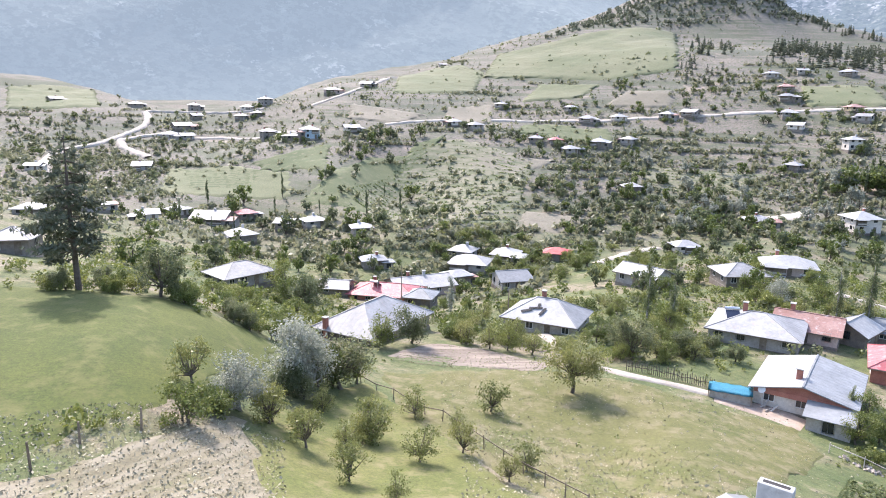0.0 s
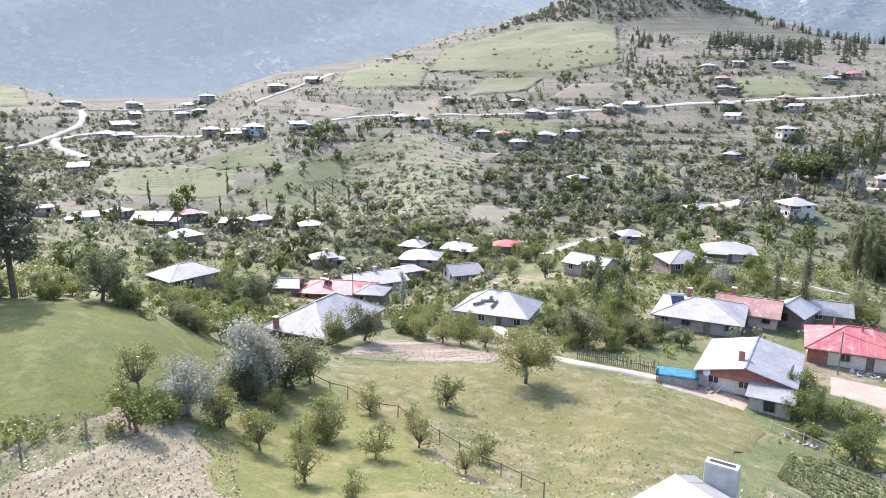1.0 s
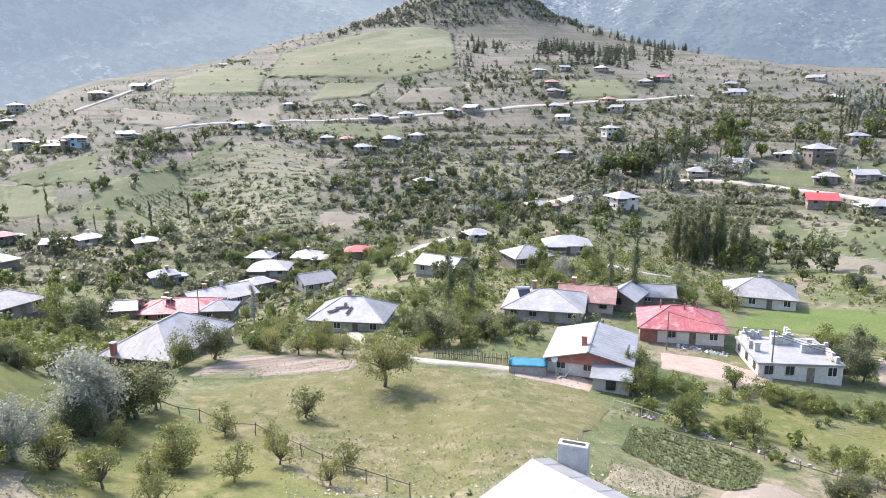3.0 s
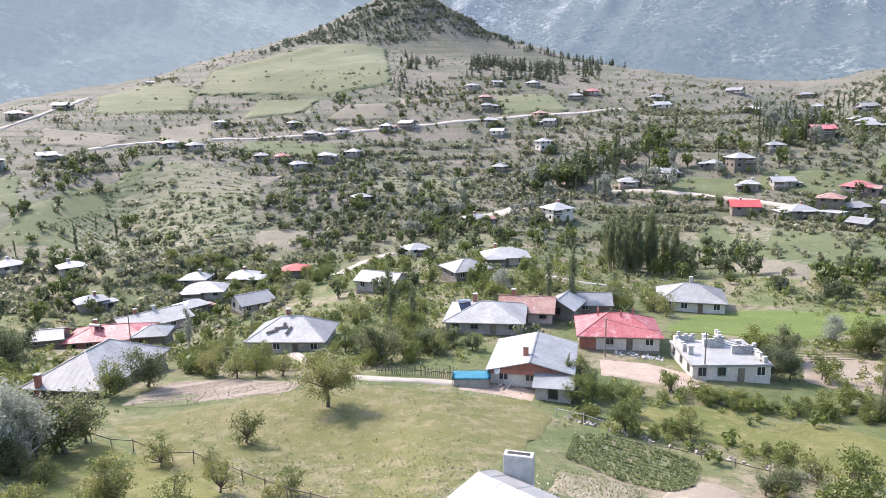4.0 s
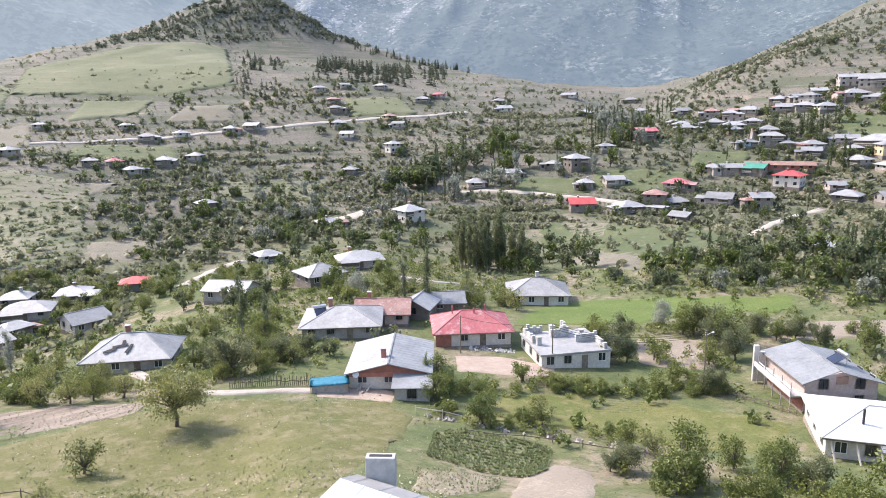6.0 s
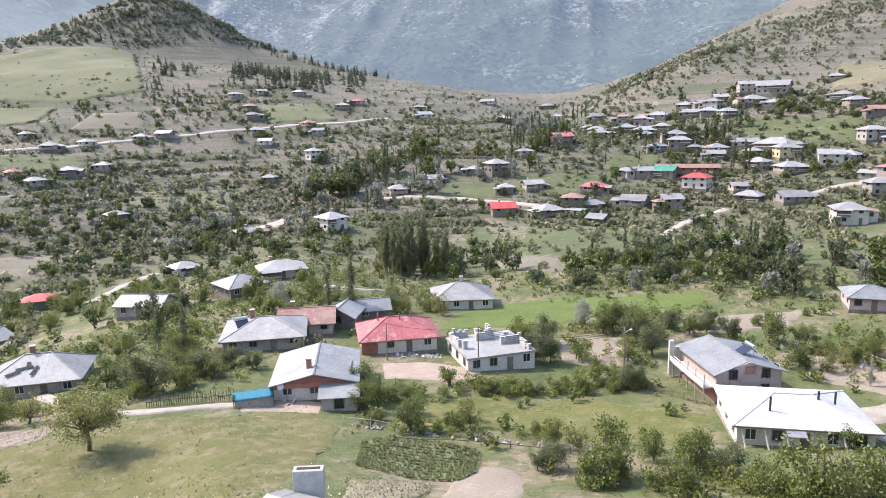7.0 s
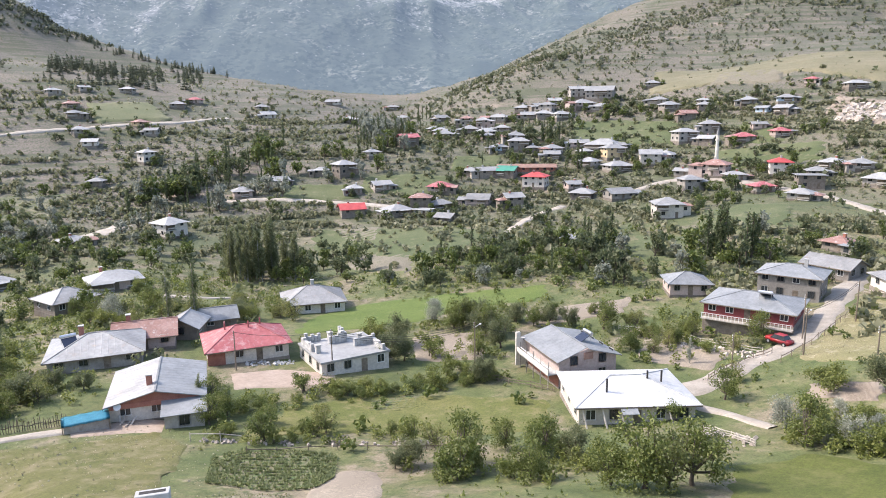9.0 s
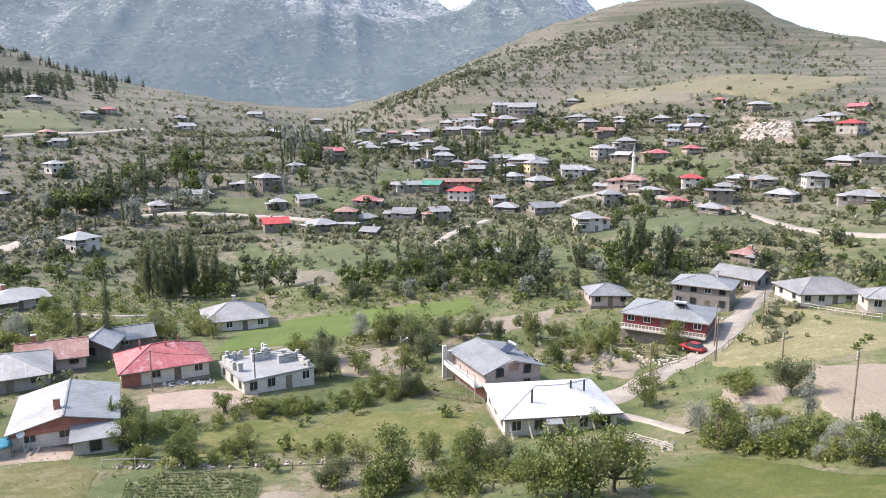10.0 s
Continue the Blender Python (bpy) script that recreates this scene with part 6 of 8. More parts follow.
# unfinished flat-roofed house with block parapets
ruin = thing("unfinished_house", Matrix.Translation(at(72.9, 73.0)) @ pose(0, 0, 0, 0, 0, -24), "unfinished white flat-roofed house with rough block parapets", "house", "village houses")
part("wall", boxed(-5.4, 5.4, -5.1, 5.1, -2.5, 2.2), M["white_wall"], ruin)
part("roof_deck", boxed(-5.6, 5.6, -5.3, 5.3, 2.2, 2.5), M["white_roof"], ruin, "white concrete roof deck")
rb = random.Random(8)
for x0, x1, y0, y1, hh in ((-5.2, -2.0, 4.5, 5.0, 1.3), (-5.2, -4.7, 0.0, 4.5, 1.1), (-1.5, 1.5, 2.0, 2.5, 1.6), (1.0, 1.5, 2.5, 4.8, 1.8), (1.5, 5.0, -1.0, -0.5, 1.3), (4.5, 5.0, -4.8, -1.0, 0.9)):
    nx, ny = max(1, round((x1 - x0) / 0.5)), max(1, round((y1 - y0) / 0.5))
    for ix in range(nx):
        for iy in range(ny):
            for iz in range(int(hh / 0.3 * rb.uniform(0.6, 1.0)) + 1):
                cx, cy, cz = x0 + (ix + 0.5) * (x1 - x0) / nx, y0 + (iy + 0.5) * (y1 - y0) / ny, 2.5 + iz * 0.31
                part("block", boxed(cx - 0.235, cx + 0.235, cy - 0.235, cy + 0.235, cz, cz + 0.29), M["concrete"], ruin)
for cx, cy in ((-4.4, -0.8), (3.2, 1.2), (-0.6, 4.2)):
    chimney_on(ruin, cx, cy, 2.5, 3.7, M["concrete"], 0.7)
openings(ruin, 10.8, 10.2, -0.15, 1, 2.9, True, True, ("front", "left"))
part("entrance_step", boxed(-0.8, 0.8, -6.3, -5.1, -1.0, -0.15), M["concrete"], ruin)

# hipped grey roof and its neighbours
house(49.0, 101.4, -31, 12.4, 11.0, 1, "hip", "metal_roof", "grey_wall", True, rise=1.9, sh=2.5, cover2="blue_roof", chimneys=((-2.0, 0.8, "brick"),), heater=(-3.4, -1.6, 0.6, 20), place="above the stick fence")
house(58.5, 104.2, -34, 9.0, 8.0, 1, "gable", "rust_roof", "pink_wall", True, rise=1.7, sh=2.4, chimneys=((-2.5, 0.5, "brick"),), place="among neighbours")
house(65.9, 104.1, 40, 6.5, 5.5, 1, "gable", "white_roof", "stone_wall", True, rise=1.6, sh=2.4, place="behind another")
patched = house(18.2, 113.6, -26, 12.5, 9.5, 1, "hip", "white_roof", "grey_wall", True, cover2="blue_roof", rise=2.7, chimneys=((-0.8, 0.6, "brick"),), place="above the gardens")
# thin black slabs lying on the front slope
for k, (u, v, w, h, tilt) in enumerate(((-2.6, -3.4, 1.9, 0.5, 25), (-1.2, -2.6, 2.3, 0.45, 10), (0.2, -3.2, 0.45, 1.9, -20), (-0.8, -2.0, 0.5, 1.0, 5))):
    q = Matrix.Translation((u, v, 2.8 + 2.7 * (1 + v / 5.35) + 0.06)) @ pose(0, 0, 0, math.degrees(math.atan(2.7 / 5.35)), 0, 0) @ pose(0, 0, 0, 0, 0, tilt)
    part("tar_patch", box(bmesh.new(), -w / 2, w / 2, -h / 2, h / 2, 0, 0.03, q), M["dark"], patched, "flat black patch")
long_l = house(-10.4, 100.2, 59, 15.0, 10.4, 1, "hip", "metal_roof", "stone_wall", True, rise=3.0, sh=2.8, chimneys=((-7.6, 3.2, "brick", 1.6),), place="by tilled soil")
house(-12.4, 147.2, -12, 15.0, 9.0, 1, "hip", "red_roof", "brick", True, rise=1.7, sh=2.4, chimneys=((-3.0, 0.6, "brick"),), heater=(-2.0, -1.0, 0.8, 160), place="in hamlet")
house(-5.5, 161.9, 24, 14.5, 10.0, 1, "gable", "white_roof", "pink_wall", True, cover2="blue_roof", rise=1.7, sh=2.5, chimneys=((-3.0, 0.6, "brick"), (1.0, 0.2, "concrete")), place="in the lower hamlet")
house(96.5, 105.0, -38, 12.0, 10.5, 1, "hip", "metal_roof", "white_wall", True, rise=2.4, chimneys=((0.0, 0.5, "concrete"),), place="by the green field")

house(-23.7, 147.7, -8, 6.5, 5.5, 1, "gable", "metal_roof", "stone_wall", True, rise=1.2, sh=2.2, place="beside the red roof")
house(73.2, 105.4, -30, 6.0, 6.0, 1, "gable", "blue_roof", "stone_wall", True, rise=1.4, sh=2.3, place="behind poplars")

# house with a red boarded upper floor over a stone basement, and the tall house behind
bal = house(123.6, 24.0, -90, 14.0, 11.0, 1, "hip", "blue_roof", "red_wall", True, rise=1.5, sh=2.6, base=float(height(118.0, 24.0)) + 2.2, heater=(2.0, -1.5, 0.75, 180), place="by the road")
part("basement", boxed(-6.9, 6.9, -5.3, 5.3, -5.0, 0.0), M["stone_wall"], bal, "rubble-stone basement")
part("balcony_floor", boxed(-7.1, 7.1, -6.9, -5.4, -0.15, 0.0), M["pale_wood"], bal)
part("balcony_rail", boxed(-7.1, 7.1, -6.88, -6.82, 0.9, 0.98), M["frame"], bal)
for k in range(24):
    part("baluster", boxed(-7.0 + k * 0.6, -6.92 + k * 0.6, -6.88, -6.82, 0.0, 0.9), M["frame"], bal)
house(144.5, 21.6, -91, 10.8, 9.0, 2, "hip", "blue_roof", "grey_wall", True, rise=1.4, sh=2.55, chimneys=((2.0, 0.5, "concrete"),), place="at the roadside")

# the next roof down the slope, with its broad chimney
low = thing("house", Matrix.Translation((7.49, 16.15, EYE - 10.05)) @ pose(0, 0, 0, 0, 0, -65.8), "white-roofed house just below the viewpoint", "house", "village houses")
part("roof_slope", slope_sheet((8.5, -6.5, -1.08), (0, -6.5, -1.08), (0, 0, 0), (8.5, 0, 0), 0.12), M["bright_roof"], low)
part("roof_slope", slope_sheet((0, 0.75, -0.25), (8.5, 0.75, -0.25), (8.5, 0, 0), (0, 0, 0), 0.12), M["metal_roof"], low)
part("wall", boxed(0.6, 8.2, -6.0, 0.5, -7.0, -1.15), M["white_wall"], low)
broad = part("chimney", boxed(-0.43, 0.43, -0.17, 0.17, -2.2, 0.0, bevel=0.015), M["concrete"], low, "broad rendered block chimney")
broad.matrix_basis = low.matrix_basis.inverted() @ Matrix.Translation((8.71, 15.98, EYE - 9.68)) @ pose(0, 0, 0, 0, 0, -38)
part("chimney_slot", boxed(-0.33, 0.33, -0.07, 0.07, -0.05, 0.006), M["dark"], broad, "sooty flue slot")

# timber and scrap leaning by the brick-gabled house
rj = random.Random(4)
for k in range(9):
    jx, jy = 38.2 + rj.uniform(-0.5, 1.6), 75.4 + rj.uniform(-1.2, 0.6)
    th = tagged(part("plank", beam(bmesh.new(), (0, 0, 0.05), (rj.uniform(-1.2, 1.2), rj.uniform(-0.6, 0.6), rj.uniform(0.2, 1.0)), 0.22, 0.06), M["pale_wood"], None), "pale loose plank leaning in the yard", "plank", "loose planks")
    th.matrix_basis = Matrix.Translation(at(jx, jy))

# blue tarpaulin shed
shed = thing("tarpaulin_shed", Matrix.Translation(at(35.0, 77.2)) @ pose(0, 0, 0, 0, 0, -24), "low shed covered with a turquoise tarpaulin at the meadow edge", "shed")
bm = bmesh.new()
grid = [[bm.verts.new((-2.5 + 5.0 * i / 10, -1.6 + 3.2 * j / 6, 1.2 + 0.22 * math.sin(math.pi * j / 6) + 0.05 * math.sin(i * 2.1 + j))) for j in range(7)] for i in range(11)]
for i in range(10):
    for j in range(6):
        bm.faces.new((grid[i][j], grid[i + 1][j], grid[i + 1][j + 1], grid[i][j + 1]))
bmesh.ops.solidify(bm, geom=bm.faces[:], thickness=0.04)
part("tarpaulin", bm, M["tarp"], shed, "turquoise plastic tarpaulin", True)
part("body", boxed(-2.3, 2.3, -1.4, 1.4, -0.5, 1.16), M["grey_wall"], shed)
for sx in (-2.4, 2.4):
    for sy in (-1.5, 1.5):
        part("post", boxed(sx - 0.05, sx + 0.05, sy - 0.05, sy + 0.05, -0.4, 1.22), M["wood"], shed)

# ---- the village ----
house(-293.4, 526.3, 53, 9.4, 6.9, 1, "gable", "metal_roof", "stone_wall")
house(-227.2, 513.2, 48, 8.2, 7.3, 1, "hip", "white_roof", "stone_wall")
house(-178.5, 496.5, 28, 7.1, 6.8, 2, "hip", "white_roof", "grey_wall")
house(-127.7, 498.1, 46, 7.5, 7.0, 2, "hip", "metal_roof", "grey_wall")
house(-139.2, 491.3, 1, 7.4, 6.9, 1, "hip", "white_roof", "white_wall")
house(-135.3, 464.0, -7, 7.0, 6.2, 1, "hip", "metal_roof", "grey_wall")
house(-165.3, 462.4, 43, 6.0, 5.7, 1, "gable", "white_roof", "stone_wall")
house(-126.1, 469.4, 23, 5.8, 5.6, 1, "hip", "white_roof", "stone_wall")
house(-165.4, 436.6, 38, 10.4, 8.7, 1, "gable", "white_roof", "stone_wall")
house(-163.0, 411.3, -8, 7.9, 7.7, 1, "hip", "white_roof", "grey_wall")
house(-152.3, 407.8, 41, 7.3, 6.2, 1, "gable", "metal_roof", "grey_wall")
house(-97.6, 383.3, 33, 7.5, 6.6, 2, "hip", "metal_roof", "grey_wall")
house(-76.4, 349.0, 4, 5.8, 5.1, 1, "hip", "metal_roof", "stone_wall")
house(-67.6, 348.0, 24, 7.9, 7.8, 2, "hip", "metal_roof", "blue_wall")
house(-48.3, 359.5, 20, 7.3, 6.1, 1, "gable", "white_roof", "white_wall")
house(-141.7, 322.5, 13, 7.8, 7.4, 1, "gable", "white_roof", "grey_wall")
house(-173.1, 289.4, 2, 5.8, 4.9, 1, "gable", "white_roof", "white_wall")
house(-73.0, 456.1, -17, 9.3, 6.6, 1, "hip", "white_roof", "pink_wall")
house(-51.5, 468.4, -18, 7.4, 7.2, 1, "gable", "white_roof", "grey_wall")
house(-2.0, 610.9, 8, 5.8, 5.3, 1, "gable", "metal_roof", "grey_wall")
house(-114.4, 187.0, 3, 6.8, 5.9, 1, "hip", "white_roof", "grey_wall")
house(-114.0, 219.7, 43, 8.5, 8.4, 1, "hip", "white_roof", "grey_wall")
house(-94.9, 216.2, 30, 5.8, 5.4, 1, "gable", "white_roof", "white_wall")
house(-92.3, 234.5, 43, 5.8, 5.1, 1, "hip", "white_roof", "white_wall")
house(-79.3, 232.2, -5, 11.4, 9.1, 1, "gable", "white_roof", "stone_wall")
house(-71.7, 244.9, 36, 5.8, 5.2, 1, "hip", "red_roof", "stone_wall")
house(-65.4, 215.6, 40, 8.0, 7.9, 1, "hip", "white_roof", "stone_wall")
house(-54.2, 232.4, -9, 5.8, 5.3, 1, "gable", "white_roof", "stone_wall")
house(-44.0, 229.0, 30, 6.7, 5.8, 1, "hip", "metal_roof", "grey_wall")
house(-26.1, 214.2, 16, 5.8, 5.2, 1, "hip", "white_roof", "grey_wall")
house(-63.4, 98.8, 12, 5.8, 5.7, 1, "hip", "metal_roof", "stone_wall", near=True)
house(-42.9, 139.9, 46, 11.3, 8.7, 1, "hip", "metal_roof", "grey_wall", near=True)
house(-19.1, 182.0, 17, 5.8, 4.9, 1, "hip", "blue_roof", "grey_wall")
house(6.0, 195.6, -24, 6.3, 6.0, 1, "hip", "white_roof", "grey_wall")
house(7.7, 186.6, -16, 9.9, 7.8, 1, "hip", "metal_roof", "grey_wall")
house(18.5, 195.1, -19, 6.9, 6.7, 1, "hip", "white_roof", "white_wall")
house(3.7, 174.3, 25, 5.8, 4.8, 1, "hip", "white_roof", "grey_wall")
house(17.5, 166.9, 15, 8.0, 7.8, 1, "gable", "blue_roof", "grey_wall", near=True)
house(33.1, 193.6, -18, 6.5, 5.3, 1, "hip", "bright_red", "grey_wall")
house(44.1, 145.6, -47, 9.5, 6.9, 1, "gable", "metal_roof", "grey_wall", near=True)
house(71.9, 199.2, 5, 6.6, 5.7, 1, "hip", "white_roof", "white_wall")
house(63.9, 143.1, 2, 8.9, 8.3, 1, "hip", "metal_roof", "stone_wall", near=True)
house(77.7, 149.8, -20, 10.3, 7.6, 1, "hip", "white_roof", "pink_wall")
house(104.8, 225.5, -10, 7.2, 5.8, 1, "hip", "metal_roof", "grey_wall")
house(134.8, 217.9, 1, 8.5, 8.4, 2, "hip", "white_roof", "white_wall")
house(-4.7, 143.3, -15, 5.8, 5.7, 1, "hip", "blue_roof", "stone_wall", near=True)
house(4.8, 369.1, 32, 6.2, 5.9, 1, "hip", "white_roof", "white_wall")
house(15.8, 359.0, 30, 6.4, 6.2, 1, "hip", "metal_roof", "grey_wall")
house(33.5, 412.5, -26, 6.0, 5.1, 1, "hip", "white_roof", "grey_wall")
house(72.3, 401.1, 9, 5.8, 5.7, 1, "hip", "white_roof", "grey_wall")
house(77.6, 379.3, -24, 7.3, 7.0, 1, "hip", "white_roof", "pink_wall")
house(94.8, 378.9, 10, 7.0, 5.7, 1, "hip", "white_roof", "white_wall")
house(119.8, 375.1, -44, 6.6, 6.0, 1, "hip", "white_roof", "grey_wall")
house(131.6, 373.0, -48, 7.5, 6.8, 1, "gable", "white_roof", "grey_wall")
house(45.1, 341.1, -16, 5.8, 5.7, 1, "hip", "metal_roof", "stone_wall")
house(54.7, 339.6, 4, 5.8, 5.4, 1, "hip", "red_roof", "grey_wall")
house(59.6, 326.7, 18, 6.7, 5.7, 1, "hip", "white_roof", "grey_wall")
house(76.0, 339.2, -29, 7.0, 6.8, 1, "hip", "white_roof", "grey_wall")
house(91.1, 342.2, -40, 5.9, 5.8, 1, "hip", "white_roof", "grey_wall")
house(77.4, 281.1, 3, 6.5, 5.7, 1, "hip", "metal_roof", "stone_wall")
house(184.9, 379.5, -19, 7.1, 5.9, 1, "hip", "white_roof", "grey_wall")
house(194.5, 421.4, -4, 7.3, 5.8, 1, "hip", "white_roof", "grey_wall")
house(213.4, 422.9, -8, 5.8, 4.7, 1, "gable", "metal_roof", "grey_wall")
house(237.1, 415.6, -53, 7.5, 6.6, 1, "hip", "white_roof", "grey_wall")
house(191.2, 394.2, -5, 6.9, 6.0, 1, "hip", "rust_roof", "stone_wall")
house(175.8, 357.2, -9, 7.1, 7.0, 1, "hip", "white_roof", "grey_wall")
house(173.2, 342.0, -40, 6.4, 6.2, 1, "gable", "white_roof", "white_wall")
house(206.0, 351.8, 1, 6.8, 6.0, 1, "hip", "rust_roof", "yellow_wall")
house(204.4, 338.6, -52, 6.2, 5.5, 1, "gable", "metal_roof", "grey_wall")
house(179.4, 304.1, 0, 5.9, 5.7, 2, "hip", "white_roof", "white_wall")
house(149.2, 293.1, -49, 5.8, 5.3, 1, "hip", "metal_roof", "stone_wall")
house(245.0, 375.9, -42, 8.0, 7.2, 1, "hip", "white_roof", "grey_wall")
house(260.8, 381.2, -58, 7.7, 6.3, 1, "hip", "red_roof", "pink_wall")
house(289.2, 352.7, -28, 7.1, 6.9, 1, "hip", "metal_roof", "grey_wall")
house(277.6, 334.4, -18, 8.2, 8.0, 1, "gable", "white_roof", "white_wall")
house(329.8, 316.1, -66, 7.6, 7.3, 1, "hip", "white_roof", "grey_wall")
house(370.4, 370.7, -61, 9.9, 7.8, 1, "gable", "metal_roof", "white_wall")
house(450.9, 381.4, -38, 9.9, 7.0, 1, "hip", "white_roof", "grey_wall")
house(407.6, 335.3, -61, 8.8, 7.2, 1, "hip", "white_roof", "white_wall")
house(182.3, 238.3, -31, 7.3, 7.3, 1, "hip", "white_roof", "pink_wall")
house(201.0, 236.5, -22, 6.6, 6.5, 1, "gable", "white_roof", "grey_wall")
house(220.5, 230.4, -57, 6.0, 5.3, 1, "hip", "metal_roof", "stone_wall")
house(226.5, 221.7, -16, 8.5, 7.7, 2, "hip", "white_roof", "stone_wall")
house(222.5, 196.1, -28, 7.6, 6.3, 1, "gable", "metal_roof", "grey_wall")
house(275.9, 223.7, -32, 9.1, 7.1, 2, "gable", "red_roof", "stone_wall")
house(251.4, 226.5, -22, 6.4, 5.3, 1, "hip", "white_roof", "grey_wall")
house(194.4, 187.0, -36, 9.0, 8.4, 1, "gable", "bright_red", "stone_wall")
house(201.5, 169.6, -21, 8.8, 8.1, 1, "hip", "white_roof", "stone_wall")
house(205.0, 159.5, -79, 5.8, 4.9, 1, "flat", "metal_roof", "concrete")
house(218.7, 161.3, -27, 7.3, 6.1, 1, "hip", "metal_roof", "stone_wall")
house(237.4, 175.2, -66, 9.5, 7.8, 1, "hip", "red_roof", "pink_wall")
house(234.4, 153.1, -69, 8.7, 8.2, 1, "gable", "metal_roof", "pink_wall")
house(236.5, 138.8, -36, 7.0, 6.8, 2, "gable", "metal_roof", "stone_wall")
house(267.7, 170.7, -37, 9.2, 6.5, 1, "gable", "white_roof", "stone_wall")
house(273.3, 162.7, -80, 8.1, 8.0, 1, "gable", "green_roof", "stone_wall")
house(267.3, 145.0, -77, 9.8, 8.0, 2, "hip", "bright_red", "white_wall")
house(326.3, 239.7, -49, 9.0, 7.5, 1, "hip", "white_roof", "grey_wall")
house(359.6, 220.5, -81, 11.7, 8.5, 1, "hip", "white_roof", "grey_wall")
house(315.9, 229.9, -51, 10.0, 7.2, 1, "hip", "white_roof", "grey_wall")
house(334.2, 224.9, -53, 9.0, 8.5, 1, "hip", "white_roof", "pink_wall")
house(330.7, 211.5, -40, 10.1, 8.0, 1, "hip", "white_roof", "stone_wall")
house(307.5, 176.9, -56, 9.9, 7.1, 2, "hip", "white_roof", "grey_wall")
house(300.7, 184.6, -26, 7.1, 6.3, 1, "hip", "blue_roof", "blue_wall")
house(364.6, 192.9, -52, 9.2, 7.7, 1, "hip", "white_roof", "grey_wall")
house(363.1, 202.6, -57, 8.3, 7.4, 1, "gable", "white_roof", "grey_wall")
house(363.6, 181.3, -37, 9.1, 7.2, 1, "hip", "white_roof", "white_wall")
house(396.9, 172.1, -77, 16.0, 12.6, 2, "gable", "white_roof", "grey_wall")
house(400.3, 189.0, -50, 9.9, 8.2, 2, "gable", "white_roof", "grey_wall")
house(383.2, 177.3, -38, 11.7, 9.4, 1, "hip", "white_roof", "pink_wall")
house(379.3, 163.5, -77, 10.6, 7.9, 1, "hip", "white_roof", "grey_wall")
house(377.3, 202.7, -33, 8.6, 7.2, 1, "gable", "white_roof", "grey_wall")
house(324.6, 137.9, -88, 15.6, 11.6, 1, "hip", "metal_roof", "stone_wall")
house(313.1, 128.5, -41, 9.4, 7.6, 2, "hip", "metal_roof", "yellow_wall")
house(297.5, 119.8, -37, 10.7, 8.1, 1, "hip", "metal_roof", "grey_wall")
house(300.0, 134.5, -94, 8.0, 7.2, 1, "hip", "white_roof", "grey_wall")
house(258.2, 103.2, -37, 9.9, 7.9, 1, "gable", "metal_roof", "grey_wall")
house(259.5, 119.0, -77, 8.6, 7.2, 1, "hip", "white_roof", "stone_wall")
house(180.3, 85.5, -76, 5.8, 5.1, 1, "hip", "blue_roof", "blue_wall")
house(388.8, 133.8, -83, 9.2, 7.0, 1, "hip", "metal_roof", "grey_wall")
house(425.1, 150.8, -64, 8.1, 6.7, 1, "hip", "metal_roof", "grey_wall")
house(367.4, 111.3, -51, 7.7, 7.5, 1, "gable", "rust_roof", "stone_wall")
house(338.0, 103.0, -41, 9.8, 7.4, 2, "hip", "white_roof", "grey_wall")
house(348.5, 94.4, -62, 8.0, 7.9, 2, "hip", "metal_roof", "grey_wall")
house(314.6, 103.7, -94, 7.7, 7.2, 1, "hip", "metal_roof", "grey_wall")
house(267.6, 78.5, -44, 7.1, 6.4, 2, "hip", "metal_roof", "grey_wall")
house(291.1, 75.4, -92, 10.0, 8.2, 2, "hip", "rust_roof", "pink_wall")
house(225.3, 72.9, -58, 8.6, 8.0, 2, "hip", "white_roof", "white_wall")
house(338.2, 76.3, -56, 8.5, 7.1, 1, "hip", "red_roof", "grey_wall")
house(339.9, 61.1, -56, 6.9, 6.4, 1, "hip", "red_roof", "pink_wall")
house(291.8, 51.6, -74, 7.6, 7.5, 2, "hip", "bright_red", "white_wall")
house(267.9, 52.9, -48, 7.0, 5.7, 1, "hip", "red_roof", "grey_wall")
house(269.7, 37.9, -69, 8.5, 6.9, 2, "flat", "metal_roof", "stone_wall")
house(253.5, 37.8, -94, 7.1, 6.3, 1, "hip", "white_roof", "grey_wall")
house(298.2, 34.6, -105, 7.4, 5.9, 1, "hip", "white_roof", "grey_wall")
house(295.8, 25.2, -65, 7.3, 6.4, 1, "hip", "white_roof", "grey_wall")
house(288.0, 7.4, -72, 7.7, 6.8, 2, "hip", "white_roof", "white_wall")
house(277.5, 17.3, -99, 8.9, 7.9, 1, "hip", "white_roof", "grey_wall")
house(265.8, -7.9, -84, 9.7, 7.2, 1, "hip", "white_roof", "grey_wall")
house(310.3, -1.0, -112, 9.7, 7.3, 1, "hip", "white_roof", "grey_wall")
house(310.7, -9.9, -73, 8.6, 7.6, 1, "hip", "metal_roof", "grey_wall")
house(393.5, 39.2, -57, 9.3, 6.5, 1, "hip", "white_roof", "stone_wall")
house(403.2, 59.6, -106, 5.9, 4.8, 1, "hip", "red_roof", "pink_wall")
house(362.8, 10.4, -114, 10.5, 7.6, 1, "hip", "white_roof", "grey_wall")
house(369.6, 4.1, -115, 8.2, 7.0, 1, "hip", "white_roof", "white_wall")
house(345.9, -2.8, -117, 8.9, 7.5, 2, "hip", "bright_red", "grey_wall")
house(384.5, -5.6, -115, 7.7, 6.7, 1, "gable", "red_roof", "pink_wall")
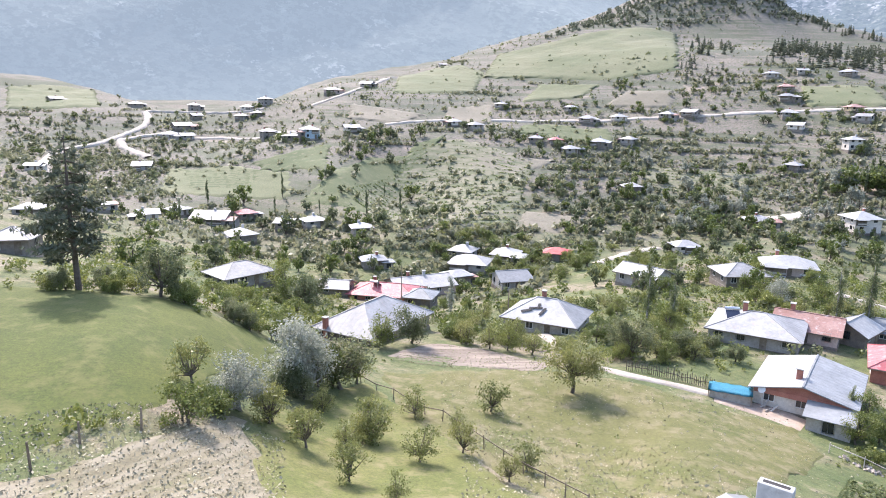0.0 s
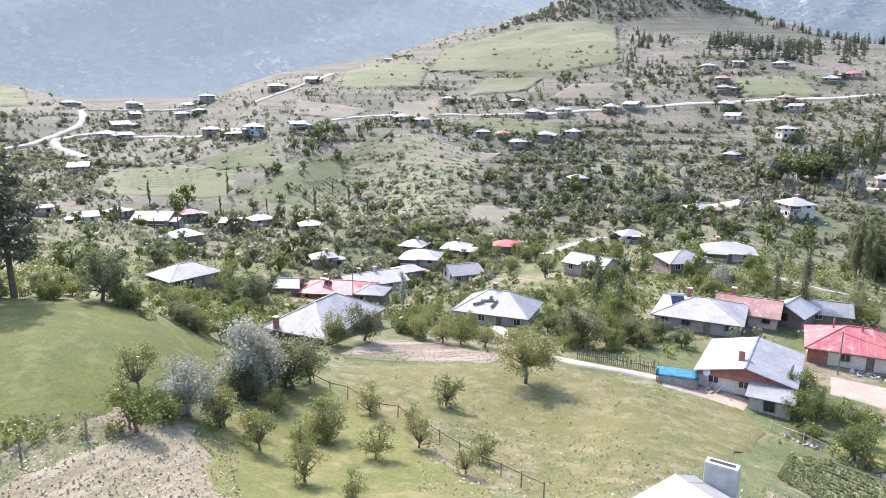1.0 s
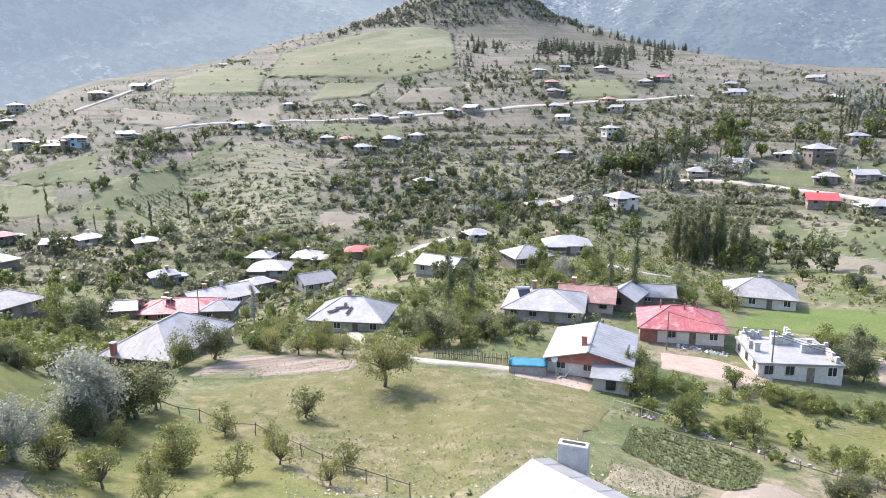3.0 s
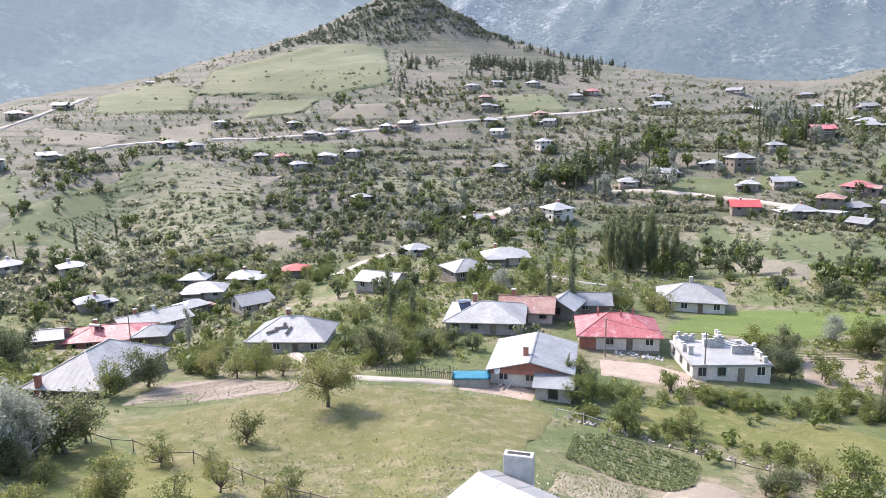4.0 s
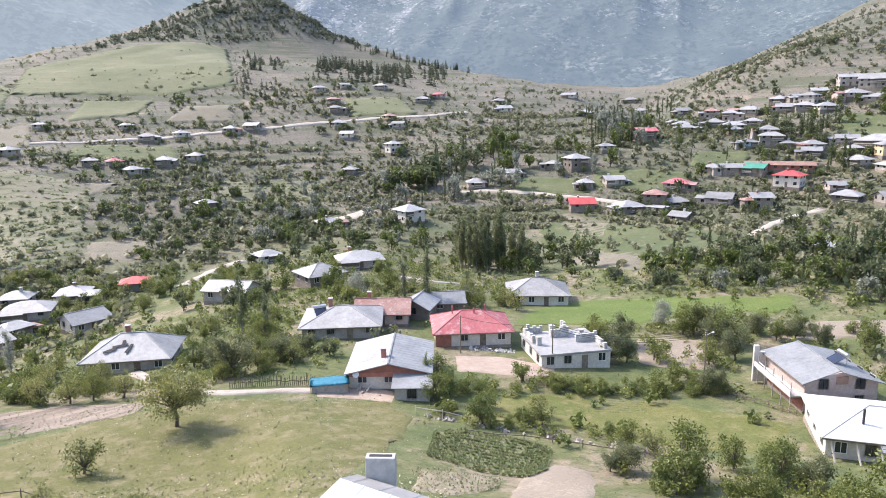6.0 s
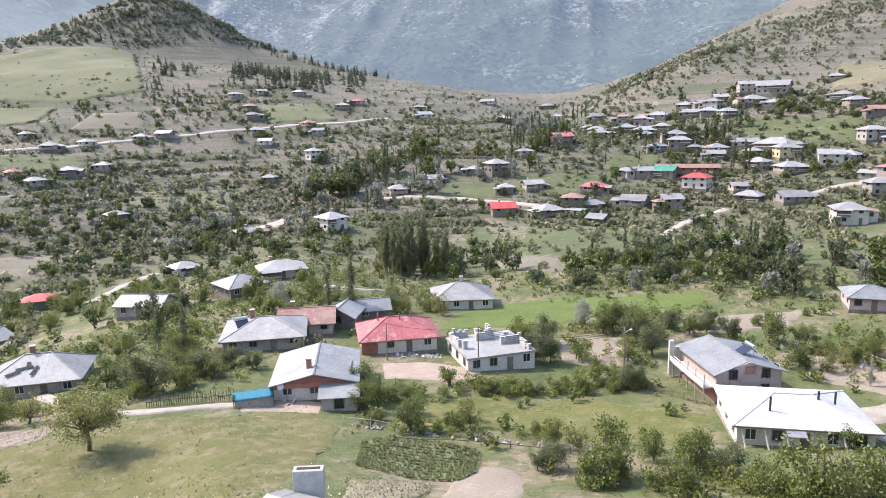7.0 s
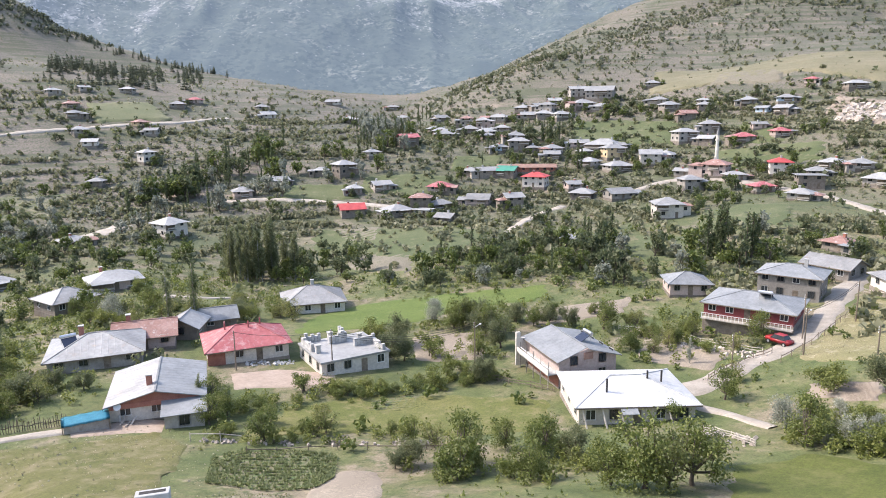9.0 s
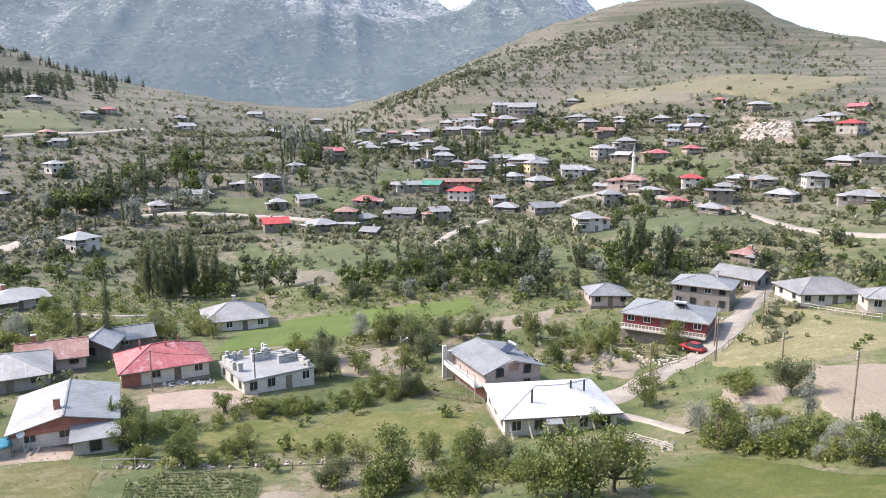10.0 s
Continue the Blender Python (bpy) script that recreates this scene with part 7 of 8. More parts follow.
house(380.8, 84.8, -70, 7.4, 7.1, 1, "hip", "white_roof", "grey_wall")
house(380.5, 67.2, -71, 7.8, 6.3, 1, "hip", "white_roof", "blue_wall")
house(384.3, 108.1, -52, 5.8, 4.7, 1, "hip", "white_roof", "grey_wall")
house(189.2, 18.7, -113, 5.8, 5.4, 1, "hip", "rust_roof", "stone_wall")
house(148.9, 1.0, -58, 13.2, 9.4, 1, "hip", "metal_roof", "white_wall", near=True)
house(135.1, -8.3, -77, 5.8, 5.8, 1, "hip", "metal_roof", "white_wall", near=True)
house(163.7, 16.9, -110, 9.8, 7.4, 1, "gable", "metal_roof", "grey_wall", near=True)
house(142.2, 41.2, -60, 8.0, 7.4, 1, "hip", "blue_roof", "pink_wall", near=True)
house(374.6, 212.3, -85, 8.2, 7.9, 1, "hip", "white_roof", "stone_wall")
house(386.9, 197.9, -48, 7.3, 7.0, 1, "gable", "white_roof", "stone_wall")
house(333.7, 250.4, -36, 7.0, 6.1, 1, "hip", "white_roof", "stone_wall")
house(321.5, 204.6, -27, 6.0, 5.7, 1, "hip", "metal_roof", "stone_wall")
house(317.0, 184.3, -46, 8.2, 7.2, 2, "hip", "white_roof", "grey_wall")
house(308.0, 169.3, -47, 5.8, 5.5, 1, "hip", "metal_roof", "stone_wall")
house(304.1, 156.3, -57, 6.9, 6.4, 1, "gable", "white_roof", "stone_wall")
house(313.7, 143.3, -34, 5.8, 5.4, 1, "hip", "white_roof", "stone_wall")
house(263.3, 176.6, -83, 6.4, 5.6, 1, "hip", "white_roof", "stone_wall")
house(291.6, 88.4, -93, 5.8, 4.9, 1, "gable", "white_roof", "grey_wall")
house(199.6, 144.8, -82, 5.8, 5.8, 1, "gable", "metal_roof", "stone_wall")
house(380.9, 125.1, -44, 8.9, 7.5, 1, "hip", "white_roof", "grey_wall")
house(377.9, 105.6, -64, 6.6, 6.4, 1, "hip", "white_roof", "stone_wall")
house(369.6, 74.9, -108, 5.8, 4.8, 1, "gable", "blue_roof", "blue_wall")
house(368.7, 65.2, -108, 7.1, 6.5, 1, "gable", "white_roof", "grey_wall")
house(350.8, 72.8, -61, 6.0, 4.9, 1, "gable", "metal_roof", "pink_wall")
house(336.1, 91.6, -98, 7.0, 6.5, 1, "gable", "white_roof", "stone_wall")
house(213.2, 202.9, -39, 5.8, 5.7, 1, "hip", "white_roof", "grey_wall")
house(288.0, 38.3, -71, 6.5, 6.2, 1, "hip", "white_roof", "grey_wall")
house(349.5, 237.4, -63, 6.9, 5.9, 2, "hip", "rust_roof", "grey_wall")
house(344.5, 222.4, -59, 7.9, 7.4, 2, "hip", "metal_roof", "pink_wall")
house(340.0, 206.4, -64, 7.7, 6.6, 1, "hip", "metal_roof", "pink_wall")
house(372.4, 194.7, -88, 8.3, 7.3, 2, "hip", "metal_roof", "grey_wall")
house(324.6, 151.5, -59, 8.5, 6.8, 1, "gable", "white_roof", "pink_wall")
house(311.3, 159.9, -34, 8.2, 7.1, 1, "hip", "white_roof", "grey_wall")
house(270.4, 128.7, -36, 6.6, 5.2, 1, "gable", "metal_roof", "pink_wall")
house(212.2, 166.2, -60, 7.6, 6.3, 2, "hip", "rust_roof", "stone_wall")
house(370.1, 272.3, -27, 8.7, 7.7, 1, "gable", "metal_roof", "white_wall")
house(307.7, 108.5, -66, 8.9, 8.3, 2, "gable", "metal_roof", "white_wall")
house(284.6, 66.4, -55, 7.0, 5.3, 1, "hip", "metal_roof", "grey_wall")

# long unroofed brick building in the village
house(281.8, 157.8, -57, 26.0, 9.0, 1, "gable", "tile_roof", "brick", rise=1.2)
minaret = thing("minaret", Matrix.Translation(at(311.7, 80.6)), "slender white village minaret with a conical cap", "minaret")
part("shaft", tube(bmesh.new(), [(0, 0, -1), (0, 0, 3), (0, 0, 11.6)], [1.0, 0.8, 0.65], 12), M["white_wall"], minaret)
part("gallery", tube(bmesh.new(), [(0, 0, 9.3), (0, 0, 9.9)], [1.0, 1.0], 12), M["white_wall"], minaret)
part("cap", tube(bmesh.new(), [(0, 0, 11.6), (0, 0, 14.9)], [0.75, 0.05], 12), M["metal_roof"], minaret)

# ---- fences, poles, wires ----
fence("old wooden posts of a wire fence round the meadow", [(-23.8, 31.5), (-23.5, 34.8), (-22.5, 39.5), (-20.1, 41.4), (-19.2, 43.2), (-18.2, 45.2)], 1.9, 3.2, rails=(), post=0.15, seed=3)
fence("post-and-rail fence between orchard and hay meadow", [(-9.0, 71.7), (-4.5, 67.3), (0.3, 61.5), (3.5, 54.9), (7.6, 48.4), (10.3, 42.5)], 1.25, 2.6, rails=(0.85,), seed=4)
fence("pale rail fence along the vegetable garden", [(40.1, 64.5), (42.4, 61.5), (44.3, 59.3)], 1.1, 3.0, material='pale_wood', rails=(0.8,), seed=5)
fence("low wooden fence at the hedge foot", [(41.7, 56.8), (47.4, 51.9), (51.6, 45.8), (56.4, 39.8)], 0.8, 3.0, rails=(0.6,), seed=6)
fence("close stick fence of thin uneven stakes", [(24.3, 84.3), (28.3, 82.3), (34.0, 79.6)], 1.4, 0.26, material="bark", rails=(0.5,), post=0.085, seed=7)
fence("wooden fence along the village road", [(94.6, 23.7), (104.1, 21.1), (108.2, 18.1)], 1.2, 1.6, rails=(0.4, 0.85), seed=8)
fence("pale log fence round the tilled plot", [(113.4, 44.3), (114.1, 33.9), (110.6, 24.3), (108.3, 19.4)], 0.9, 1.8, material='pale_wood', rails=(0.4, 0.85), seed=9)
fence("post fence along the road verge", [(103.8, 16.1), (111.7, 13.3), (123.7, 11.4), (136.4, 9.9)], 1.2, 2.6, rails=(0.8,), seed=10)
fence("wooden garden fence before the big house", [(80.5, 54.5), (80.4, 46.7), (80.9, 40.6)], 1.0, 1.6, rails=(0.4, 0.85), seed=11)
fence("pale roadside fence along the dry lawn", [(148.9, 10.0), (139.0, 0.9), (126.7, -8.0)], 1.1, 2.2, material='pale_wood', rails=(0.4, 0.85), seed=12)
fence("pile of pale fence rails by the house", [(75.4, 19.0), (73.8, 16.0), (71.1, 12.7)], 0.9, 1.2, material='pale_wood', rails=(0.2, 0.5, 0.85), seed=13)
pa = pole(67.5, 70.0, 7.0)
pb = pole(83.8, 55.6, 7.4, lamp=True)
pc = pole(59.6, 82.2, 6.1)
pd = pole(106.6, 13.7, 7.2, lamp=True)
pe = pole(125.7, 9.1, 7.0)
pf = pole(80.9, -3.5, 7.8)
pg = pole(103.4, 4.6, 4.1)
ph = pole(-8.2, 131.7, 9.5)
pi = pole(12.0, 119.4, 6.3)
pj = pole(115.4, 15.2, 7.4)
pk = pole(100.6, 22.0, 5.3)
wire(pa, pb, 1.6)
wire(pa - Vector((0, 0, 0.35)), pb - Vector((0, 0, 0.35)), 1.6)
wire(pa - Vector((0, 0, 0.7)), pb - Vector((0, 0, 0.7)), 1.6)
wire(pd, pe, 0.8)
wire(pd - Vector((0, 0, 0.35)), pe - Vector((0, 0, 0.35)), 0.8)
wire(pc, pa, 0.7)
wire(pb, Vector((88.5, 51.0, float(height(88.5, 51.0)) + 5.2)), 0.5)


# ---- cars ----
def car(x, y, turn, paint, label):
    th = thing("car", Matrix.Translation(at(x, y, 0.28)) @ pose(0, 0, 0, 0, 0, turn), label, "car")
    bm = boxed(-2.0, 2.0, -0.85, 0.85, 0.3, 1.0)
    bmesh.ops.bevel(bm, geom=bm.edges[:], offset=0.16, segments=2, affect="EDGES")
    part("body", bm, M[paint], th, smooth=True)
    bm = bmesh.new()
    vs = [bm.verts.new(v) for v in [(-1.5, -0.75, 0.9), (1.2, -0.75, 0.9), (1.2, 0.75, 0.9), (-1.5, 0.75, 0.9), (-1.0, -0.62, 1.55), (0.5, -0.62, 1.55), (0.5, 0.62, 1.55), (-1.0, 0.62, 1.55)]]
    for f in ((3, 2, 1, 0), (4, 5, 6, 7), (0, 1, 5, 4), (1, 2, 6, 5), (2, 3, 7, 6), (3, 0, 4, 7)):
        bm.faces.new([vs[i] for i in f])
    part("windows", bm, M["glass"], th)
    part("roof_panel", boxed(-1.02, 0.52, -0.64, 0.64, 1.53, 1.59, bevel=0.02), M[paint], th)
    for sx in (-1.3, 1.3):
        for sy in (-0.86, 0.86):
            w = part("wheel", tube(bmesh.new(), [(sx, sy - 0.1, 0.32), (sx, sy + 0.1, 0.32)], [0.32, 0.32], 14), M["rubber"], th)
            part("rim", tube(bmesh.new(), [(sx, sy - 0.11, 0.32), (sx, sy + 0.11, 0.32)], [0.19, 0.19], 10), M["steel"], w)
    for sy in (-0.6, 0.6):
        part("headlight", boxed(2.05, 2.12, sy - 0.16, sy + 0.16, 0.62, 0.76), M["frame"], th)


car(112.4, 17.9, 66, "car_red", "red hatchback parked on the dusty road")
car(80.4, 145.3, -30, "car_white", "white car parked on grass beside a house")

# ---- trees and shrubs ----
tree("meadow", 15.2, 74.0, 7.4)
tree("young", 5.3, 66.5, 4.4)
tree("dark", -31.4, 73.3, 6.9)
tree("fir", -39.4, 71.3, 16.9)
tree("young", -19.9, 51.0, 4.3)
tree("silver", -16.1, 50.2, 5.5)
tree("silver", -16.7, 49.8, 3.4)
tree("silver", -14.3, 61.9, 7.7)
tree("silver", -13.2, 63.1, 6.7)
tree("dark", -14.5, 60.0, 4.0)
tree("walnut", -11.5, 67.8, 5.6)
tree("walnut", -9.4, 71.1, 4.7)
tree("dark", -12.7, 66.0, 5.0)
tree("dark", -10.7, 67.7, 6.6, 1.25)
# two low dark shrubs added to imitate the deep shade under the silver trees
tree("dark", -15.0, 58.6, 2.6, 1.3)
tree("dark", -13.2, 60.6, 2.9, 1.3)
tree("bush", -16.6, 48.6, 2.4, 1.3)
tree("bush", -18.1, 44.4, 3.3)
tree("bush", -17.5, 47.4, 2.8)
tree("young", -13.7, 50.4, 3.9)
tree("young", -10.4, 48.1, 3.8)
tree("young", -10.9, 58.8, 2.8)
tree("young", -6.1, 53.9, 4.6)
tree("young", -6.3, 43.0, 3.5)
tree("young", -2.8, 39.7, 2.4)
tree("young", -13.7, 51.2, 3.3)
tree("young", -11.3, 51.3, 2.8)
tree("young", -6.0, 53.7, 4.4)
tree("young", -2.6, 62.2, 3.8)
tree("young", -1.7, 49.2, 3.8)
tree("young", 1.9, 52.5, 3.3)
tree("young", 5.3, 47.2, 2.5)
tree("young", 7.1, 51.0, 3.1)
tree("young", -11.1, 60.2, 2.5)
tree("young", 1.6, 59.5, 2.3)
tree("young", -7.6, 50.9, 3.0)
tree("dark", -4.3, 92.4, 6.1)
tree("walnut", -8.8, 90.1, 5.4)
tree("walnut", -11.4, 96.8, 4.4)
tree("dark", -25.2, 121.9, 7.8)
tree("walnut", -29.1, 127.7, 7.0)
tree("dark", -25.8, 135.3, 6.7)
tree("walnut", -32.6, 134.3, 8.6)
tree("young", 6.9, 93.5, 4.4)
tree("walnut", 9.6, 93.3, 4.1)
tree("young", 12.9, 91.8, 4.2)
tree("young", 3.6, 95.2, 4.0)
tree("bush", 2.7, 111.2, 4.0)
tree("poplar", 34.8, 111.2, 12.0)
tree("poplar", 37.5, 106.3, 8.5)
tree("dark", 26.5, 90.2, 7.0)
tree("dark", 25.4, 93.9, 5.3)
tree("walnut", 24.2, 100.9, 4.7)
tree("slim", 1.7, 128.7, 8.5)
tree("poplar", 69.6, 106.8, 13.0)
tree("poplar", 66.3, 110.1, 11.5)
tree("silver", 63.5, 123.9, 5.6)
tree("poplar", 38.3, 109.2, 6.2)
tree("middark", 124.6, 138.7, 9.8)
tree("silver", 100.0, 75.8, 5.1)
tree("walnut", 99.7, 62.6, 7.8)
tree("walnut", 98.8, 70.3, 5.2)
tree("dark", 79.9, 66.6, 5.1)
tree("walnut", 84.7, 76.7, 4.1)
tree("walnut", 108.1, 58.6, 4.4)
tree("dark", 101.3, 67.2, 6.5)
tree("walnut", 51.9, 35.7, 6.5)
tree("walnut", 54.8, 44.7, 3.9)
tree("young", 55.6, 42.2, 3.3)
tree("walnut", 59.7, 35.7, 3.9)
tree("walnut", 58.6, 30.3, 5.1)
tree("walnut", 51.6, 17.5, 7.5)
tree("walnut", 54.9, 14.3, 6.8)
tree("walnut", 51.0, 20.0, 4.8)
tree("young", 52.0, 15.4, 5.8)
tree("dark", 62.1, 14.6, 4.3)
tree("walnut", 72.5, 8.2, 6.0)
tree("silver", 77.5, 10.9, 4.4)
tree("slim", 77.0, 0.6, 7.1)
tree("dark", 89.2, 2.6, 5.8)
tree("bush", 90.4, 8.4, 3.8)
tree("walnut", 66.3, -4.6, 5.2)
tree("silver", 72.2, -2.6, 3.3)
tree("bush", 93.0, 9.4, 3.4)
tree("walnut", 87.8, 19.7, 5.0)
tree("young", 95.0, 20.6, 3.9)
tree("walnut", 114.8, 21.2, 5.6)
tree("bush", 78.2, 22.8, 3.0)
tree("bush", 72.0, 2.2, 4.0)
tree("silver", 73.6, 4.8, 3.8)
tree("young", 53.3, 57.6, 3.2)
tree("walnut", 49.3, 62.7, 3.3)
tree("walnut", 49.1, 73.1, 4.6)
tree("walnut", 48.0, 68.9, 4.4)
tree("walnut", 44.9, 67.7, 4.2)
tree("walnut", 45.5, 58.6, 4.6)
tree("poplar", 46.9, 72.7, 5.0)
tree("young", 51.7, 55.1, 4.0)
tree("walnut", 60.2, 31.6, 4.7)
tree("dark", 79.5, 51.1, 4.3)
tree("bush", 74.0, 55.5, 3.4)
tree("dark", 77.3, 67.7, 5.6)
tree("walnut", 51.1, 27.9, 4.6)
tree("dark", 59.1, 27.0, 4.4)
tree("dark", 94.2, 57.3, 6.0)
tree("walnut", 89.0, 58.5, 4.8)
tree("walnut", 103.6, 38.4, 5.0)
tree("walnut", 112.2, 46.6, 6.5)
tree("dark", 111.0, 52.9, 4.4)
tree("walnut", 95.2, 47.8, 5.4)
tree("young", 103.9, 34.6, 3.9)
tree("slim", 101.6, 28.3, 4.2)
tree("dark", 85.5, 72.8, 6.1)
tree("bush", 86.9, 79.1, 4.2)
tree("walnut", 100.9, 69.5, 7.2)
tree("dark", 98.0, 63.9, 6.3)
tree("bush", 83.9, 64.4, 4.2)
tree("bush", 78.8, 57.4, 3.6)
tree("dark", 79.4, 51.8, 4.0)
tree("bush", 62.3, 65.0, 3.0)
tree("bush", 60.1, 68.0, 3.3)
grove(("darkpoplar",), ((105.6, 147.6), (124.2, 139.5), (138.8, 158.3), (121.4, 168.2)), 30, 11, 17, 11)
grove(("middark", "midtree"), ((104.0, 146.0), (126.0, 136.0), (142.0, 158.0), (120.0, 170.0)), 22, 4, 7.5, 31)
grove(("young", "bush", "walnut"), ((2.0, 97.0), (14.0, 95.0), (30.0, 128.0), (0.0, 140.0)), 34, 2, 4.6, 32)
grove(("walnut", "young", "dark"), ((24.0, 88.0), (40.0, 86.0), (44.0, 92.0), (26.0, 104.0)), 7, 2.5, 4.5, 33)
grove(("young", "bush", "dark"), ((52.0, 110.0), (84.0, 96.0), (96.0, 116.0), (60.0, 134.0)), 30, 2, 5, 34)
grove(("walnut", "young", "bush"), ((-3.9, 194.5), (44.5, 146.9), (60.0, 209.8), (-3.5, 218.2)), 50, 2.5, 5, 12)
grove(("bush", "young", "walnut"), ((18.3, 88.6), (33.4, 82.0), (48.4, 115.8), (31.9, 139.4)), 36, 2, 4, 13)
grove(("bush", "walnut"), ((41.0, 63.7), (58.3, 40.5), (61.6, 43.6), (43.1, 66.8)), 7, 1.5, 2.8, 14)
grove(("bush", "walnut"), ((48.9, 68.9), (81.7, 49.0), (83.4, 52.8), (52.8, 71.6)), 22, 1.5, 3, 15)
grove(("bush", "walnut", "dark"), ((46.2, 40.5), (51.5, 17.7), (62.2, 21.4), (50.6, 44.3)), 9, 2, 4.2, 16)
grove(("bush", "silver"), ((75.3, 10.6), (65.3, -5.3), (76.3, -5.9), (83.7, 11.9)), 20, 1.5, 3.2, 17)
grove(("walnut", "bush", "young"), ((99.8, 39.8), (108.2, 18.6), (121.3, 22.0), (115.0, 44.9)), 18, 1.5, 4, 18)
grove(("walnut", "dark", "bush"), ((101.9, 71.5), (117.0, 40.2), (128.9, 45.6), (108.9, 65.8)), 12, 2.5, 4.5, 19)
grove(("bush", "dark"), ((-42.9, 69.0), (-23.1, 73.4), (-18.8, 76.2), (-40.8, 81.6)), 26, 1.5, 3, 20)
grove(("bush", "walnut"), ((-27.9, 71.2), (-20.3, 89.0), (-25.0, 130.4), (-46.9, 129.3)), 24, 1.5, 3.5, 21)
grove(("walnut",), ((36.2, 141.7), (69.8, 113.2), (83.4, 145.3), (51.1, 185.3)), 26, 2.5, 5, 22)
